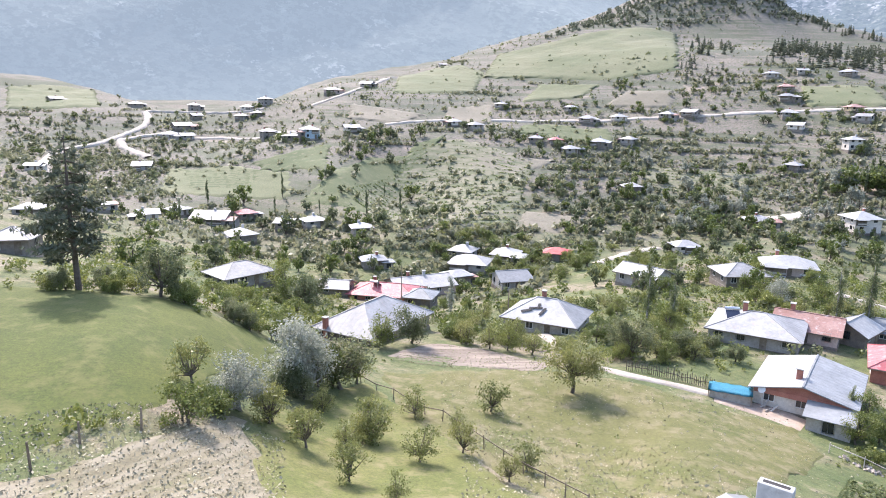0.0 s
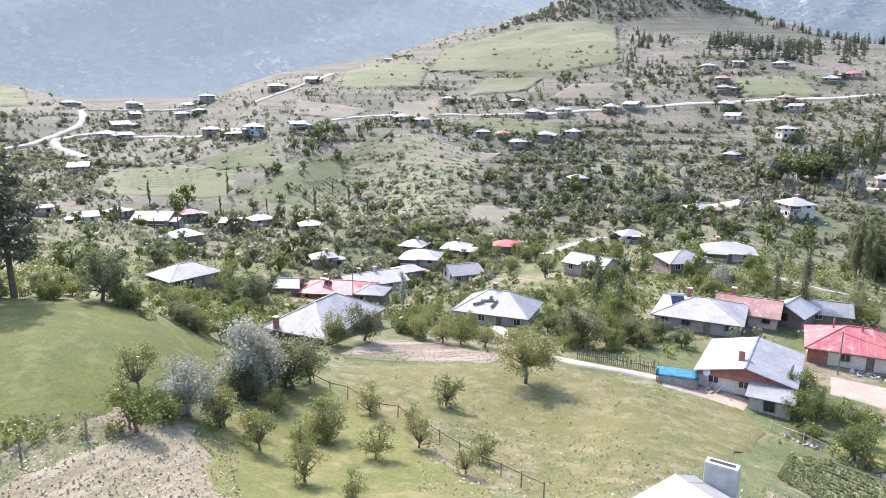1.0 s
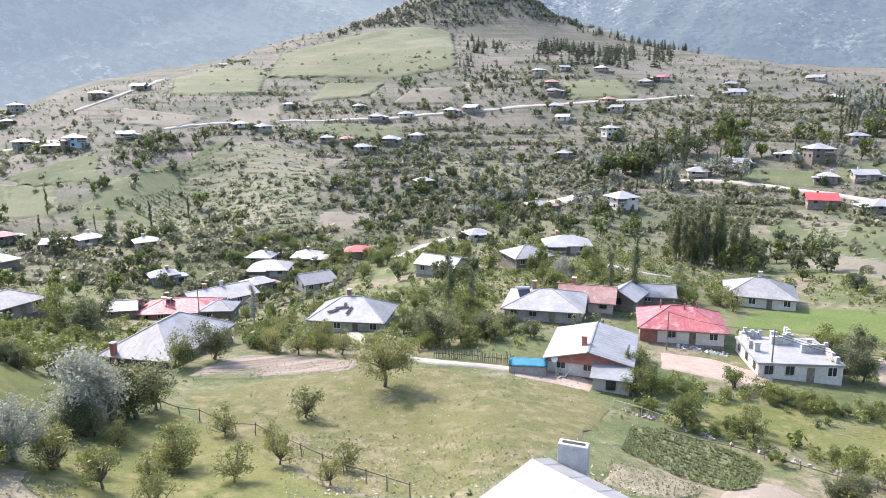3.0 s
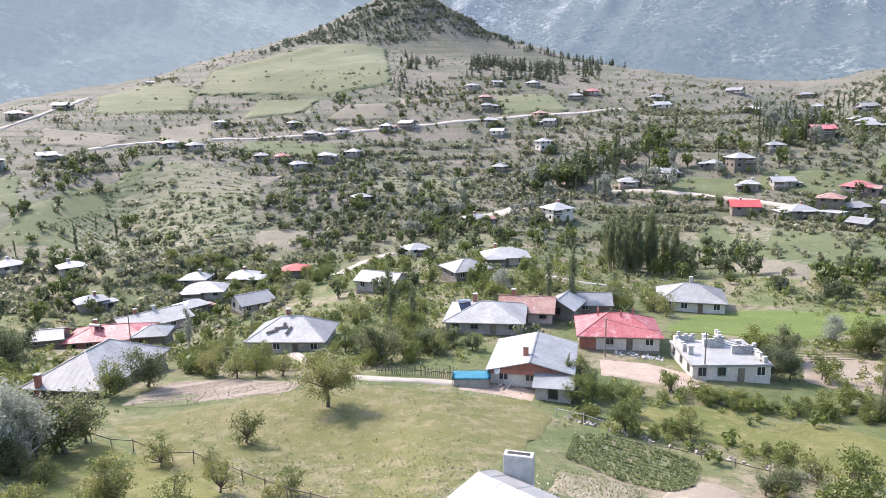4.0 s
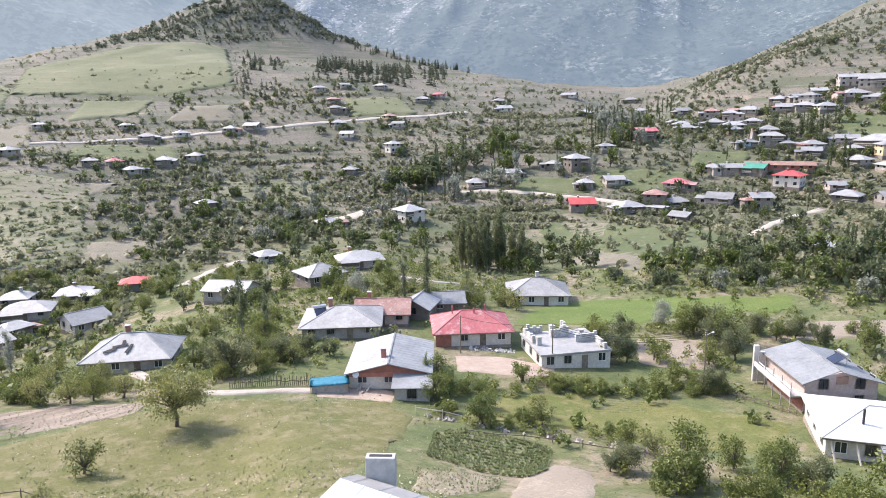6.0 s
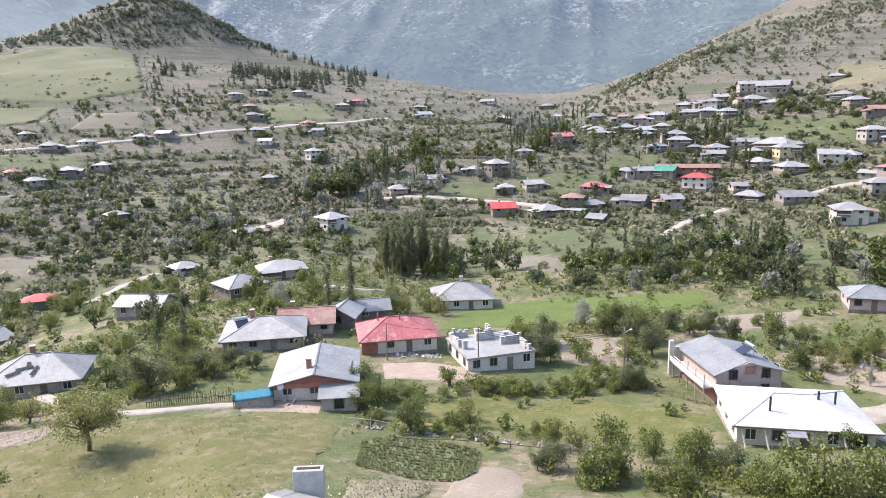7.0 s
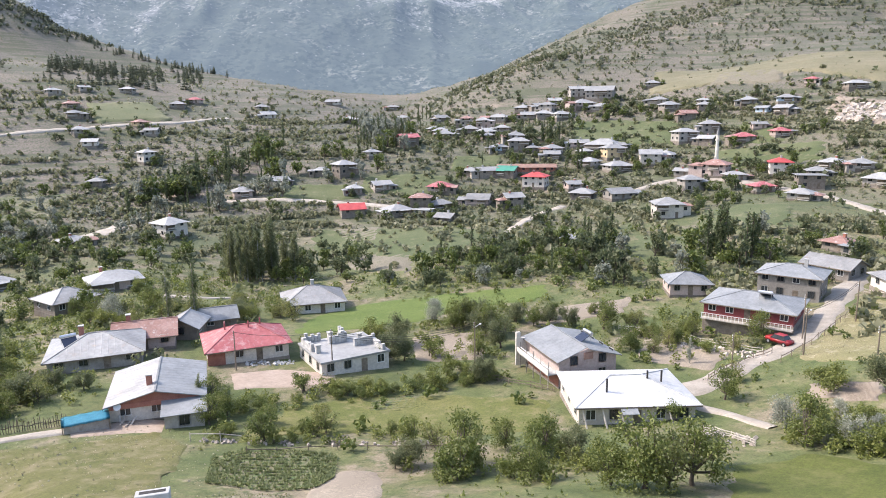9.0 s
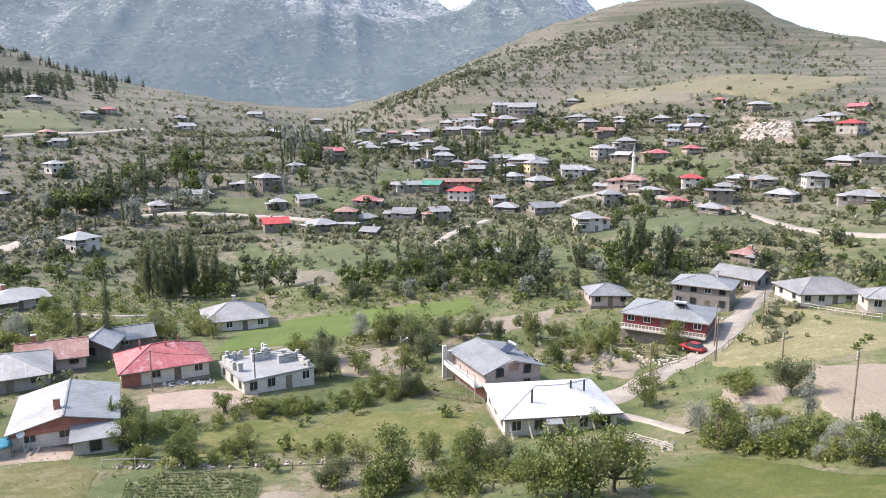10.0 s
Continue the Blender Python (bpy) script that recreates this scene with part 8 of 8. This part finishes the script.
woods("valley_woods", "green and grey trees crowding the gully and far slopes", [
    (("middark", "midtree",), ((92.8, 141.3), (125.8, 106.7), (158.2, 138.8), (135.4, 184.7)), 16, 4, 7),
    (("middark", "midtree", "midpoplar",), ((122.2, 122.8), (143.2, 56.0), (181.4, 70.2), (148.5, 134.8)), 28, 4, 9),
    (("midtree", "middark", "midsilver",), ((117.6, 103.2), (142.6, 48.9), (161.2, 53.3), (124.6, 113.1)), 18, 3, 6),
    (("middark", "midtree",), ((39.4, 238.0), (95.0, 207.0), (132.4, 288.6), (52.4, 308.1)), 40, 3.5, 7),
    (("middark", "midtree",), ((25.6, 252.2), (66.8, 233.1), (84.3, 291.6), (40.0, 292.5)), 10, 3.5, 7),
    (("midpoplar", "midtree", "middark",), ((137.7, 254.7), (188.4, 246.8), (248.0, 281.9), (165.8, 264.9)), 36, 6, 13),
    (("midtree", "middark",), ((-58.2, 113.2), (-13.1, 183.8), (-14.6, 205.7), (-84.6, 177.6)), 38, 3.5, 7),
    (("midtree", "midpoplar", "middark",), ((-86.2, 211.6), (-4.5, 219.0), (-6.0, 287.7), (-101.0, 266.5)), 28, 5, 11),
    (("middark", "midtree",), ((-49.8, 266.1), (-7.6, 352.4), (-42.7, 357.5), (-48.4, 271.5)), 36, 4, 8),
    (("midtree", "middark", "midsilver",), ((145.2, 58.4), (165.2, 30.8), (204.4, 34.1), (189.3, 74.7)), 20, 4, 9),
    (("midtree", "middark",), ((168.8, 60.2), (153.7, -9.9), (209.2, -12.0), (227.4, 43.5)), 18, 4, 8),
    (("midtree", "middark",), ((289.2, 104.4), (266.9, -14.1), (341.6, -15.5), (368.8, 134.2)), 44, 3.5, 6.5),
    (("midtree", "middark", "midpoplar",), ((219.6, 175.7), (255.0, 91.7), (394.1, 143.7), (335.2, 245.6)), 64, 3.5, 8),
    (("midtree", "middark",), ((40.5, 179.0), (117.3, 175.7), (140.0, 212.2), (59.4, 223.2)), 36, 3, 7),
    (("midtree", "middark", "midpoplar",), ((115.1, 182.8), (157.3, 115.6), (233.8, 175.3), (164.8, 229.5)), 24, 3, 7),
    (("midtree", "middark",), ((-42.0, 240.9), (25.3, 220.8), (25.6, 252.2), (-44.2, 259.3)), 18, 3, 6),
    (("midtree", "middark",), ((19.2, 318.9), (88.9, 306.9), (100.4, 345.2), (21.6, 346.8)), 40, 3, 6),
    (("midtree", "middark",), ((79.5, 384.9), (193.0, 332.5), (234.9, 405.9), (101.6, 450.2)), 50, 3, 6),
    (("midtree", "middark", "midsilver",), ((71.9, 223.2), (104.0, 169.6), (152.1, 254.0), (104.7, 257.3)), 30, 3.5, 7),
    (("midpoplar", "midsilver", "midtree",), ((169.4, 237.5), (229.1, 194.4), (351.6, 270.4), (219.9, 259.3)), 50, 5, 12),
    (("midtree", "middark",), ((170.3, 149.4), (184.1, 61.3), (257.6, 91.0), (218.6, 185.5)), 14, 3, 6),
    (("midtree", "middark",), ((232.3, 217.9), (297.7, 107.5), (405.4, 113.5), (427.6, 329.0)), 60, 3, 6),
    (("midtree",), ((197.7, 70.7), (182.2, -10.2), (258.9, -12.6), (272.1, 98.0)), 18, 3, 6),
    (("midtree", "middark",), ((-156.1, 245.6), (-108.7, 287.6), (-176.4, 475.9), (-276.3, 442.3)), 45, 3, 6),
    (("midpoplar",), ((166.3, 44.1), (168.3, 39.0), (176.4, 41.5), (175.1, 45.9)), 9, 11, 16),
    (("midpoplar",), ((170.5, 36.0), (171.7, 32.7), (178.4, 34.5), (177.6, 37.3)), 5, 9, 13),
    (("middark", "midpoplar",), ((154.7, 71.1), (156.7, 63.3), (183.8, 74.9), (181.7, 82.9)), 14, 6, 12),
    (("middark", "midtree",), ((329.7, 160.1), (331.9, 151.9), (375.7, 143.0), (376.7, 180.0)), 22, 4, 8),
    (("midpoplar",), ((319.2, 170.7), (323.3, 159.5), (332.9, 164.9), (330.0, 175.9)), 9, 9, 13),
    (("midpoplar",), ((289.7, 141.7), (292.0, 134.5), (298.5, 138.4), (296.3, 144.1)), 5, 12, 16),
    (("midpoplar",), ((378.8, 298.9), (362.9, 267.7), (381.0, 282.0), (400.5, 314.9)), 7, 9, 14),
    (("midpoplar", "midsilver",), ((249.5, 234.6), (269.5, 220.1), (381.0, 316.0), (326.6, 301.5)), 26, 8, 14),
    (("middark", "midtree",), ((303.0, 74.3), (296.3, 46.9), (325.8, 52.5), (332.0, 79.8)), 24, 4, 7),
    (("middark", "midtree",), ((215.1, 64.4), (251.3, 48.7), (277.6, 56.2), (265.5, 76.2)), 14, 4, 7),
    (("middark",), ((367.6, 145.9), (370.2, 90.1), (383.2, 93.7), (388.4, 154.6)), 20, 3.5, 6),
    (("middark", "midtree",), ((215.0, 130.5), (196.7, 94.6), (229.1, 110.4), (226.2, 134.7)), 10, 4, 6),
    (("middark",), ((456.6, 331.0), (424.4, 263.4), (484.4, 306.1), (527.0, 356.9)), 14, 3, 6),
    (("midpoplar",), ((236.0, 232.0), (262.0, 214.0), (352.0, 282.0), (322.0, 306.0)), 34, 7, 13),
    (("midpoplar",), ((150.0, 262.0), (196.0, 244.0), (238.0, 268.0), (190.0, 292.0)), 26, 7, 12),
    (("midpoplar", "middark"), ((286.0, 190.0), (320.0, 160.0), (344.0, 180.0), (312.0, 214.0)), 16, 5, 11),
    (("middark", "midtree", "midsilver"), ((64.6, 215.0), (102.8, 220.7), (134.2, 295.7), (79.3, 313.4)), 70, 3.5, 8),
    (("middark", "midtree"), ((31.8, 223.8), (61.0, 209.0), (70.2, 288.8), (42.2, 279.8)), 30, 3, 6),
    (("midpoplar", "midsilver", "midpoplar"), ((128.5, 226.6), (171.5, 226.4), (193.8, 259.6), (149.1, 281.2)), 30, 6, 12),
    (("middark", "midtree"), ((117.8, 94.0), (149.1, 66.6), (183.1, 87.1), (143.4, 110.8)), 26, 3.5, 7),
    (("middark",), ((456.9, 259.6), (443.1, 204.5), (481.3, 218.2), (479.7, 262.9)), 16, 3, 6),
], 21, yards=True)
woods("hilltop_pines", "dark pine wood on the hilltop and spur", [
    (("pine",), ((96.1, 599.3), (364.2, 660.8), (330.6, 687.1), (165.5, 710.0)), 60, 4, 7),
    (("pine",), ((186.8, 701.5), (289.3, 681.6), (274.2, 721.7), (221.2, 734.9)), 20, 4, 6),
    (("pine",), ((198.9, 442.4), (281.7, 406.4), (424.8, 602.9), (290.8, 605.8)), 110, 5, 9.5),
    (("pine",), ((205.5, 452.0), (262.0, 425.0), (300.0, 472.0), (222.0, 500.0)), 50, 4, 8),
    (("pine",), ((138.6, 422.9), (166.8, 406.6), (245.0, 606.9), (200.4, 588.8)), 50, 3.5, 6.5),
    (("pine",), ((336.5, 646.7), (433.0, 575.9), (430.9, 574.9), (351.9, 675.9)), 50, 4, 7),
], 22)
scrub("hillside_scrub", "countless low grey-green shrubs on the dry hillside", [
    (((-50.3, 254.1), (39.4, 238.0), (62.5, 361.6), (-55.1, 378.5)), 200),
    (((40.5, 244.2), (120.3, 205.9), (193.0, 332.5), (65.5, 377.9)), 600),
    (((-61.6, 391.2), (172.1, 360.0), (197.8, 431.3), (-9.7, 588.9)), 380),
    (((147.4, 278.4), (240.7, 258.2), (321.9, 348.0), (204.7, 353.0)), 420),
    (((-141.0, 218.2), (-101.0, 266.5), (-170.9, 460.3), (-291.9, 462.0)), 900),
    (((-104.8, 276.8), (-44.2, 288.4), (-82.1, 447.5), (-183.6, 496.1)), 240),
    (((219.5, 197.5), (271.7, 95.4), (361.1, 134.9), (323.8, 269.9)), 700),
    (((293.0, 133.5), (275.2, -13.0), (390.7, -14.6), (412.7, 189.1)), 800),
    (((379.0, 192.4), (390.7, -14.6), (765.0, 4.4), (579.5, 239.4)), 650),
    (((411.3, 296.4), (420.9, 147.5), (576.5, 205.3), (460.8, 267.8)), 300),
    (((517.9, 238.0), (656.6, 171.1), (720.6, 161.8), (631.3, 255.4)), 420),
    (((670.7, 196.7), (720.9, 39.6), (732.0, 85.4), (724.2, 179.2)), 380),
    (((302.4, 320.3), (373.6, 227.6), (489.5, 278.1), (508.4, 405.8)), 380),
    (((463.3, 311.0), (486.2, 223.3), (553.7, 254.7), (511.7, 320.0)), 200),
    (((-303.8, 481.7), (-195.8, 496.3), (-278.3, 642.3), (-384.3, 614.7)), 60),
    (((244.1, 355.2), (392.1, 326.2), (470.5, 393.7), (308.3, 415.7)), 120),
    (((144.6, 131.2), (153.3, 57.6), (220.6, 74.1), (201.7, 171.1)), 260),
    (((2.8, 206.2), (138.6, 212.3), (177.7, 278.7), (-21.2, 299.7)), 560)], "scrub", 0.7, 3.2, 50)
scrub("valley_bushes", "low green bushes scattered through the gardens", [
    (((-26.0, 69.3), (23.1, 123.1), (38.0, 208.3), (-53.8, 145.4)), 420),
    (((26.9, 118.2), (92.6, 111.9), (130.6, 169.2), (50.0, 215.0)), 260),
    (((105.5, 108.7), (136.5, 25.0), (249.9, 48.1), (191.8, 195.3)), 380),
    (((89.7, 31.3), (101.0, -6.9), (222.5, -11.4), (230.2, 62.5)), 90),
    (((34.8, 53.1), (80.8, 25.6), (107.2, 35.1), (47.6, 72.2)), 45)], "leaf", 0.6, 2.2, 51, 36, 0.2)
scrub("foreground_bushes", "tangled low shrubs along hedges and verges", [
    (((39.8, 63.0), (57.7, 40.1), (62.4, 44.2), (43.1, 66.8)), 24),
    (((48.6, 68.5), (81.2, 47.8), (84.5, 52.6), (53.0, 71.8)), 70),
    (((73.2, 10.8), (63.5, -5.2), (78.0, -6.0), (85.8, 13.0)), 110),
    (((44.7, 39.2), (49.7, 17.0), (64.3, 22.2), (51.9, 45.4)), 40),
    (((-26.5, 67.7), (-16.6, 85.7), (-17.2, 122.3), (-46.9, 129.3)), 130),
    (((-45.3, 68.1), (-27.4, 73.3), (-47.7, 122.8), (-54.8, 83.1)), 110),
    (((-26.3, 106.3), (-11.1, 105.4), (-14.2, 140.8), (-35.4, 147.0)), 80),
    (((18.3, 88.6), (40.7, 84.7), (50.2, 109.5), (30.5, 133.6)), 130),
    (((-24.6, 37.7), (-18.0, 43.4), (-19.3, 44.8), (-25.7, 39.6)), 12),
    (((97.1, 38.7), (104.9, 15.5), (124.9, 21.7), (116.7, 45.6)), 50),
    (((69.4, 84.7), (123.9, 62.5), (127.4, 64.4), (71.9, 87.8)), 70),
    (((102.6, 94.8), (137.3, 68.2), (141.0, 70.1), (106.7, 98.6)), 80),
    (((80.3, 69.6), (83.5, 48.4), (109.8, 63.8), (97.8, 79.0)), 80)], "leaf", 0.5, 1.8, 52, 60, 0.13)
scrub("ridge_scrub", "dark juniper clumps on the dry hillside", [
    (((502.4, 364.2), (618.0, 281.3), (682.5, 311.0), (560.7, 406.4)), 130),
    (((496.4, 282.2), (622.0, 192.3), (666.1, 206.8), (625.5, 349.5)), 160),
    (((465.4, 373.1), (408.9, 207.5), (499.0, 254.1), (625.6, 382.0)), 110),
    (((416.2, 236.2), (546.5, 128.8), (593.1, 148.7), (576.4, 299.4)), 120),
    (((507.0, 233.0), (725.8, 49.6), (741.9, 87.0), (724.2, 179.2)), 300),
    (((289.0, 306.1), (363.0, 221.0), (463.5, 263.1), (494.8, 394.8)), 110),
    (((540.9, 152.6), (678.7, -21.5), (750.0, 4.1), (609.0, 172.8)), 130)], "needle", 1.2, 4.0, 53, 20, 0.26)
scrub("knoll_wood", "close low evergreen wood covering the knoll", [
    (((81.8, 595.4), (377.7, 672.7), (324.5, 702.1), (164.1, 704.1)), 850),
    (((180.4, 722.3), (307.0, 692.5), (273.0, 718.4), (219.2, 728.2)), 200)], "needle", 1.8, 4.6, 54, 22, 0.26, 1.2, "wood")
hedgerows("hillside_hedges", "lines of dark shrubs along the terrace edges", [
    (((-50.3, 254.1), (39.4, 238.0), (62.5, 361.6), (-55.1, 378.5)), 22),
    (((40.5, 244.2), (120.3, 205.9), (193.0, 332.5), (65.5, 377.9)), 45),
    (((-35.3, 382.9), (199.7, 344.3), (242.3, 434.5), (-9.7, 588.9)), 30),
    (((146.7, 199.7), (175.1, 66.3), (281.2, 95.6), (199.6, 235.9)), 80),
    (((278.9, 127.0), (258.9, -12.6), (379.7, -14.5), (401.8, 184.1)), 70),
    (((-149.1, 231.1), (-104.8, 276.8), (-176.4, 475.9), (-303.8, 481.7)), 40),
    (((-68.6, 178.5), (32.6, 176.5), (42.4, 234.2), (-90.1, 236.4)), 50),
    (((145.2, 58.4), (154.0, -9.2), (230.7, -11.7), (215.3, 87.2)), 50),
    (((201.7, 290.9), (281.1, 185.9), (391.5, 261.9), (278.1, 369.6)), 50)], "scrub", 1.0, 2.6, 61)
rubble("boulder_slope", "pale loose boulders on the cut slope", ((349.1, 41.2), (345.9, 19.9), (369.4, 21.9), (371.4, 39.3)), 260, 0.8, 2.6, "rock", 71)
rubble("stone_heap", "pale field stones along the plot edges", ((109.7, 38.6), (105.2, 18.0), (108.2, 18.1), (114.1, 40.2)), 120, 0.2, 0.55, "rock", 72)
rubble("stone_heap", "pale stones along the garden hedge", ((40.2, 63.6), (57.2, 40.4), (58.7, 41.3), (41.1, 64.5)), 90, 0.2, 0.5, "rock", 73)
rubble("block_heap", "loose pale building blocks and rubble by the yard", ((61.5, 82.5), (67.0, 77.5), (68.0, 79.0), (63.0, 84.0)), 46, 0.2, 0.55, "concrete", 74)
rubble("stone_heap", "pale stones heaped beside the long house", ((72.0, 20.5), (70.5, 13.0), (73.5, 12.5), (75.5, 19.5)), 70, 0.2, 0.6, "rock", 75)
tufts("straw_rows", "raked lines of pale straw on the dry lawn", [
    ([(105.0, 16.3), (102.9, 3.5), (109.3, -7.2)], [(136.6, 10.4), (131.0, 0.7), (121.5, -7.8)], 9, 700),
], "straw", 0.08, 0.22, 34, 5, "straw")
tufts("vine_rows", "dotted rows of low grey-green vines on the terraces", [
    ([(-39.4, 259.5), (-8.5, 219.1), (23.6, 230.5)], [(-17.8, 332.5), (7.8, 341.9), (41.3, 308.8)], 20, 1500),
    ([(82.0, 284.1), (125.5, 262.2)], [(91.2, 314.6), (140.3, 293.2)], 9, 420),
    ([(-57.0, 419.7), (-8.9, 423.9)], [(-61.4, 485.6), (-9.0, 485.4)], 7, 260),
], "crop", 0.6, 1.1, 36, 6, "vines")
tufts("potato_plants", "rows of leafy green potato plants", [
    ([(32.9, 51.4), (35.1, 46.2), (38.2, 42.6), (41.8, 43.8)], [(38.6, 58.4), (42.6, 58.0), (45.8, 53.9), (47.2, 48.6)], 14, 1500),
], "crop", 0.2, 0.36, 32, 8, "crop")
tufts("seedling_rows", "rows of small pale seedlings", [
    ([(24.1, 40.9), (27.0, 38.4), (32.6, 39.9)], [(29.6, 47.9), (34.0, 46.4), (36.2, 43.4)], 12, 420),
    ([(-3.0, 84.2), (5.0, 83.6), (12.4, 81.6)], [(0.5, 93.2), (6.4, 92.5), (15.2, 85.1)], 9, 260),
    ([(58.8, 56.4), (66.0, 51.5)], [(63.9, 60.9), (71.4, 54.9)], 8, 360),
    ([(-6.8, 84.0), (1.5, 82.7)], [(-5.0, 88.6), (2.8, 87.5)], 6, 260),
], "crop", 0.08, 0.18, 33, 5, "crop")
spread("slope_shrubs", "countless small grey-green shrubs dotting the dry slopes", [
    (-46, 36, 195, 330, 6000), (-46, 36, 330, 520, 7000), (36, 104, 230, 420, 7500), (36, 104, 420, 790, 5000), (-8, 45, 520, 700, 2500)], "scrub", 0.5, 1.9, 81, 5, 0.5, 0.8, 0.9)
spread("slope_saplings", "dark green saplings and thorn bushes scattered on the slopes", [
    (-40, 36, 190, 420, 1500), (36, 104, 150, 430, 1700), (0, 60, 420, 640, 500)], "darkleaf", 1.2, 3.6, 82, 14, 0.3, 1.2, 0.8)
spread("garden_weeds", "rough weeds and low herbs between the houses", [
    (-45, 20, 75, 195, 9000), (20, 104, 48, 195, 14000), (-45, 20, 24, 75, 1500)], "leaf", 0.15, 0.6, 83, 6, 0.36, 0.3, 0.75, "weeds")
spread("understorey", "tangled green shrubs and brambles between gardens and houses", [
    (-28, 20, 92, 190, 1500), (20, 45, 96, 190, 1100), (45, 100, 100, 190, 1100)], "leaf", 0.7, 2.3, 85, 34, 0.15, 0.5, 0.9)
spread("thicket", "dark thorny thickets along banks and plot edges", [
    (-28, 45, 98, 200, 900), (45, 100, 112, 200, 800)], "darkleaf", 0.9, 2.8, 86, 30, 0.17, 0.5, 1.1)
spread("mown_straw", "short pale cut straw lying on the hay meadow", [
    (2, 36, 41, 62, 13000), (0, 34, 62, 88, 6000), (-46, -14, 28, 50, 11000)], "straw", 0.04, 0.12, 87, 1, 1.2, 0.0, 0.9, "straw", True, 0.9)
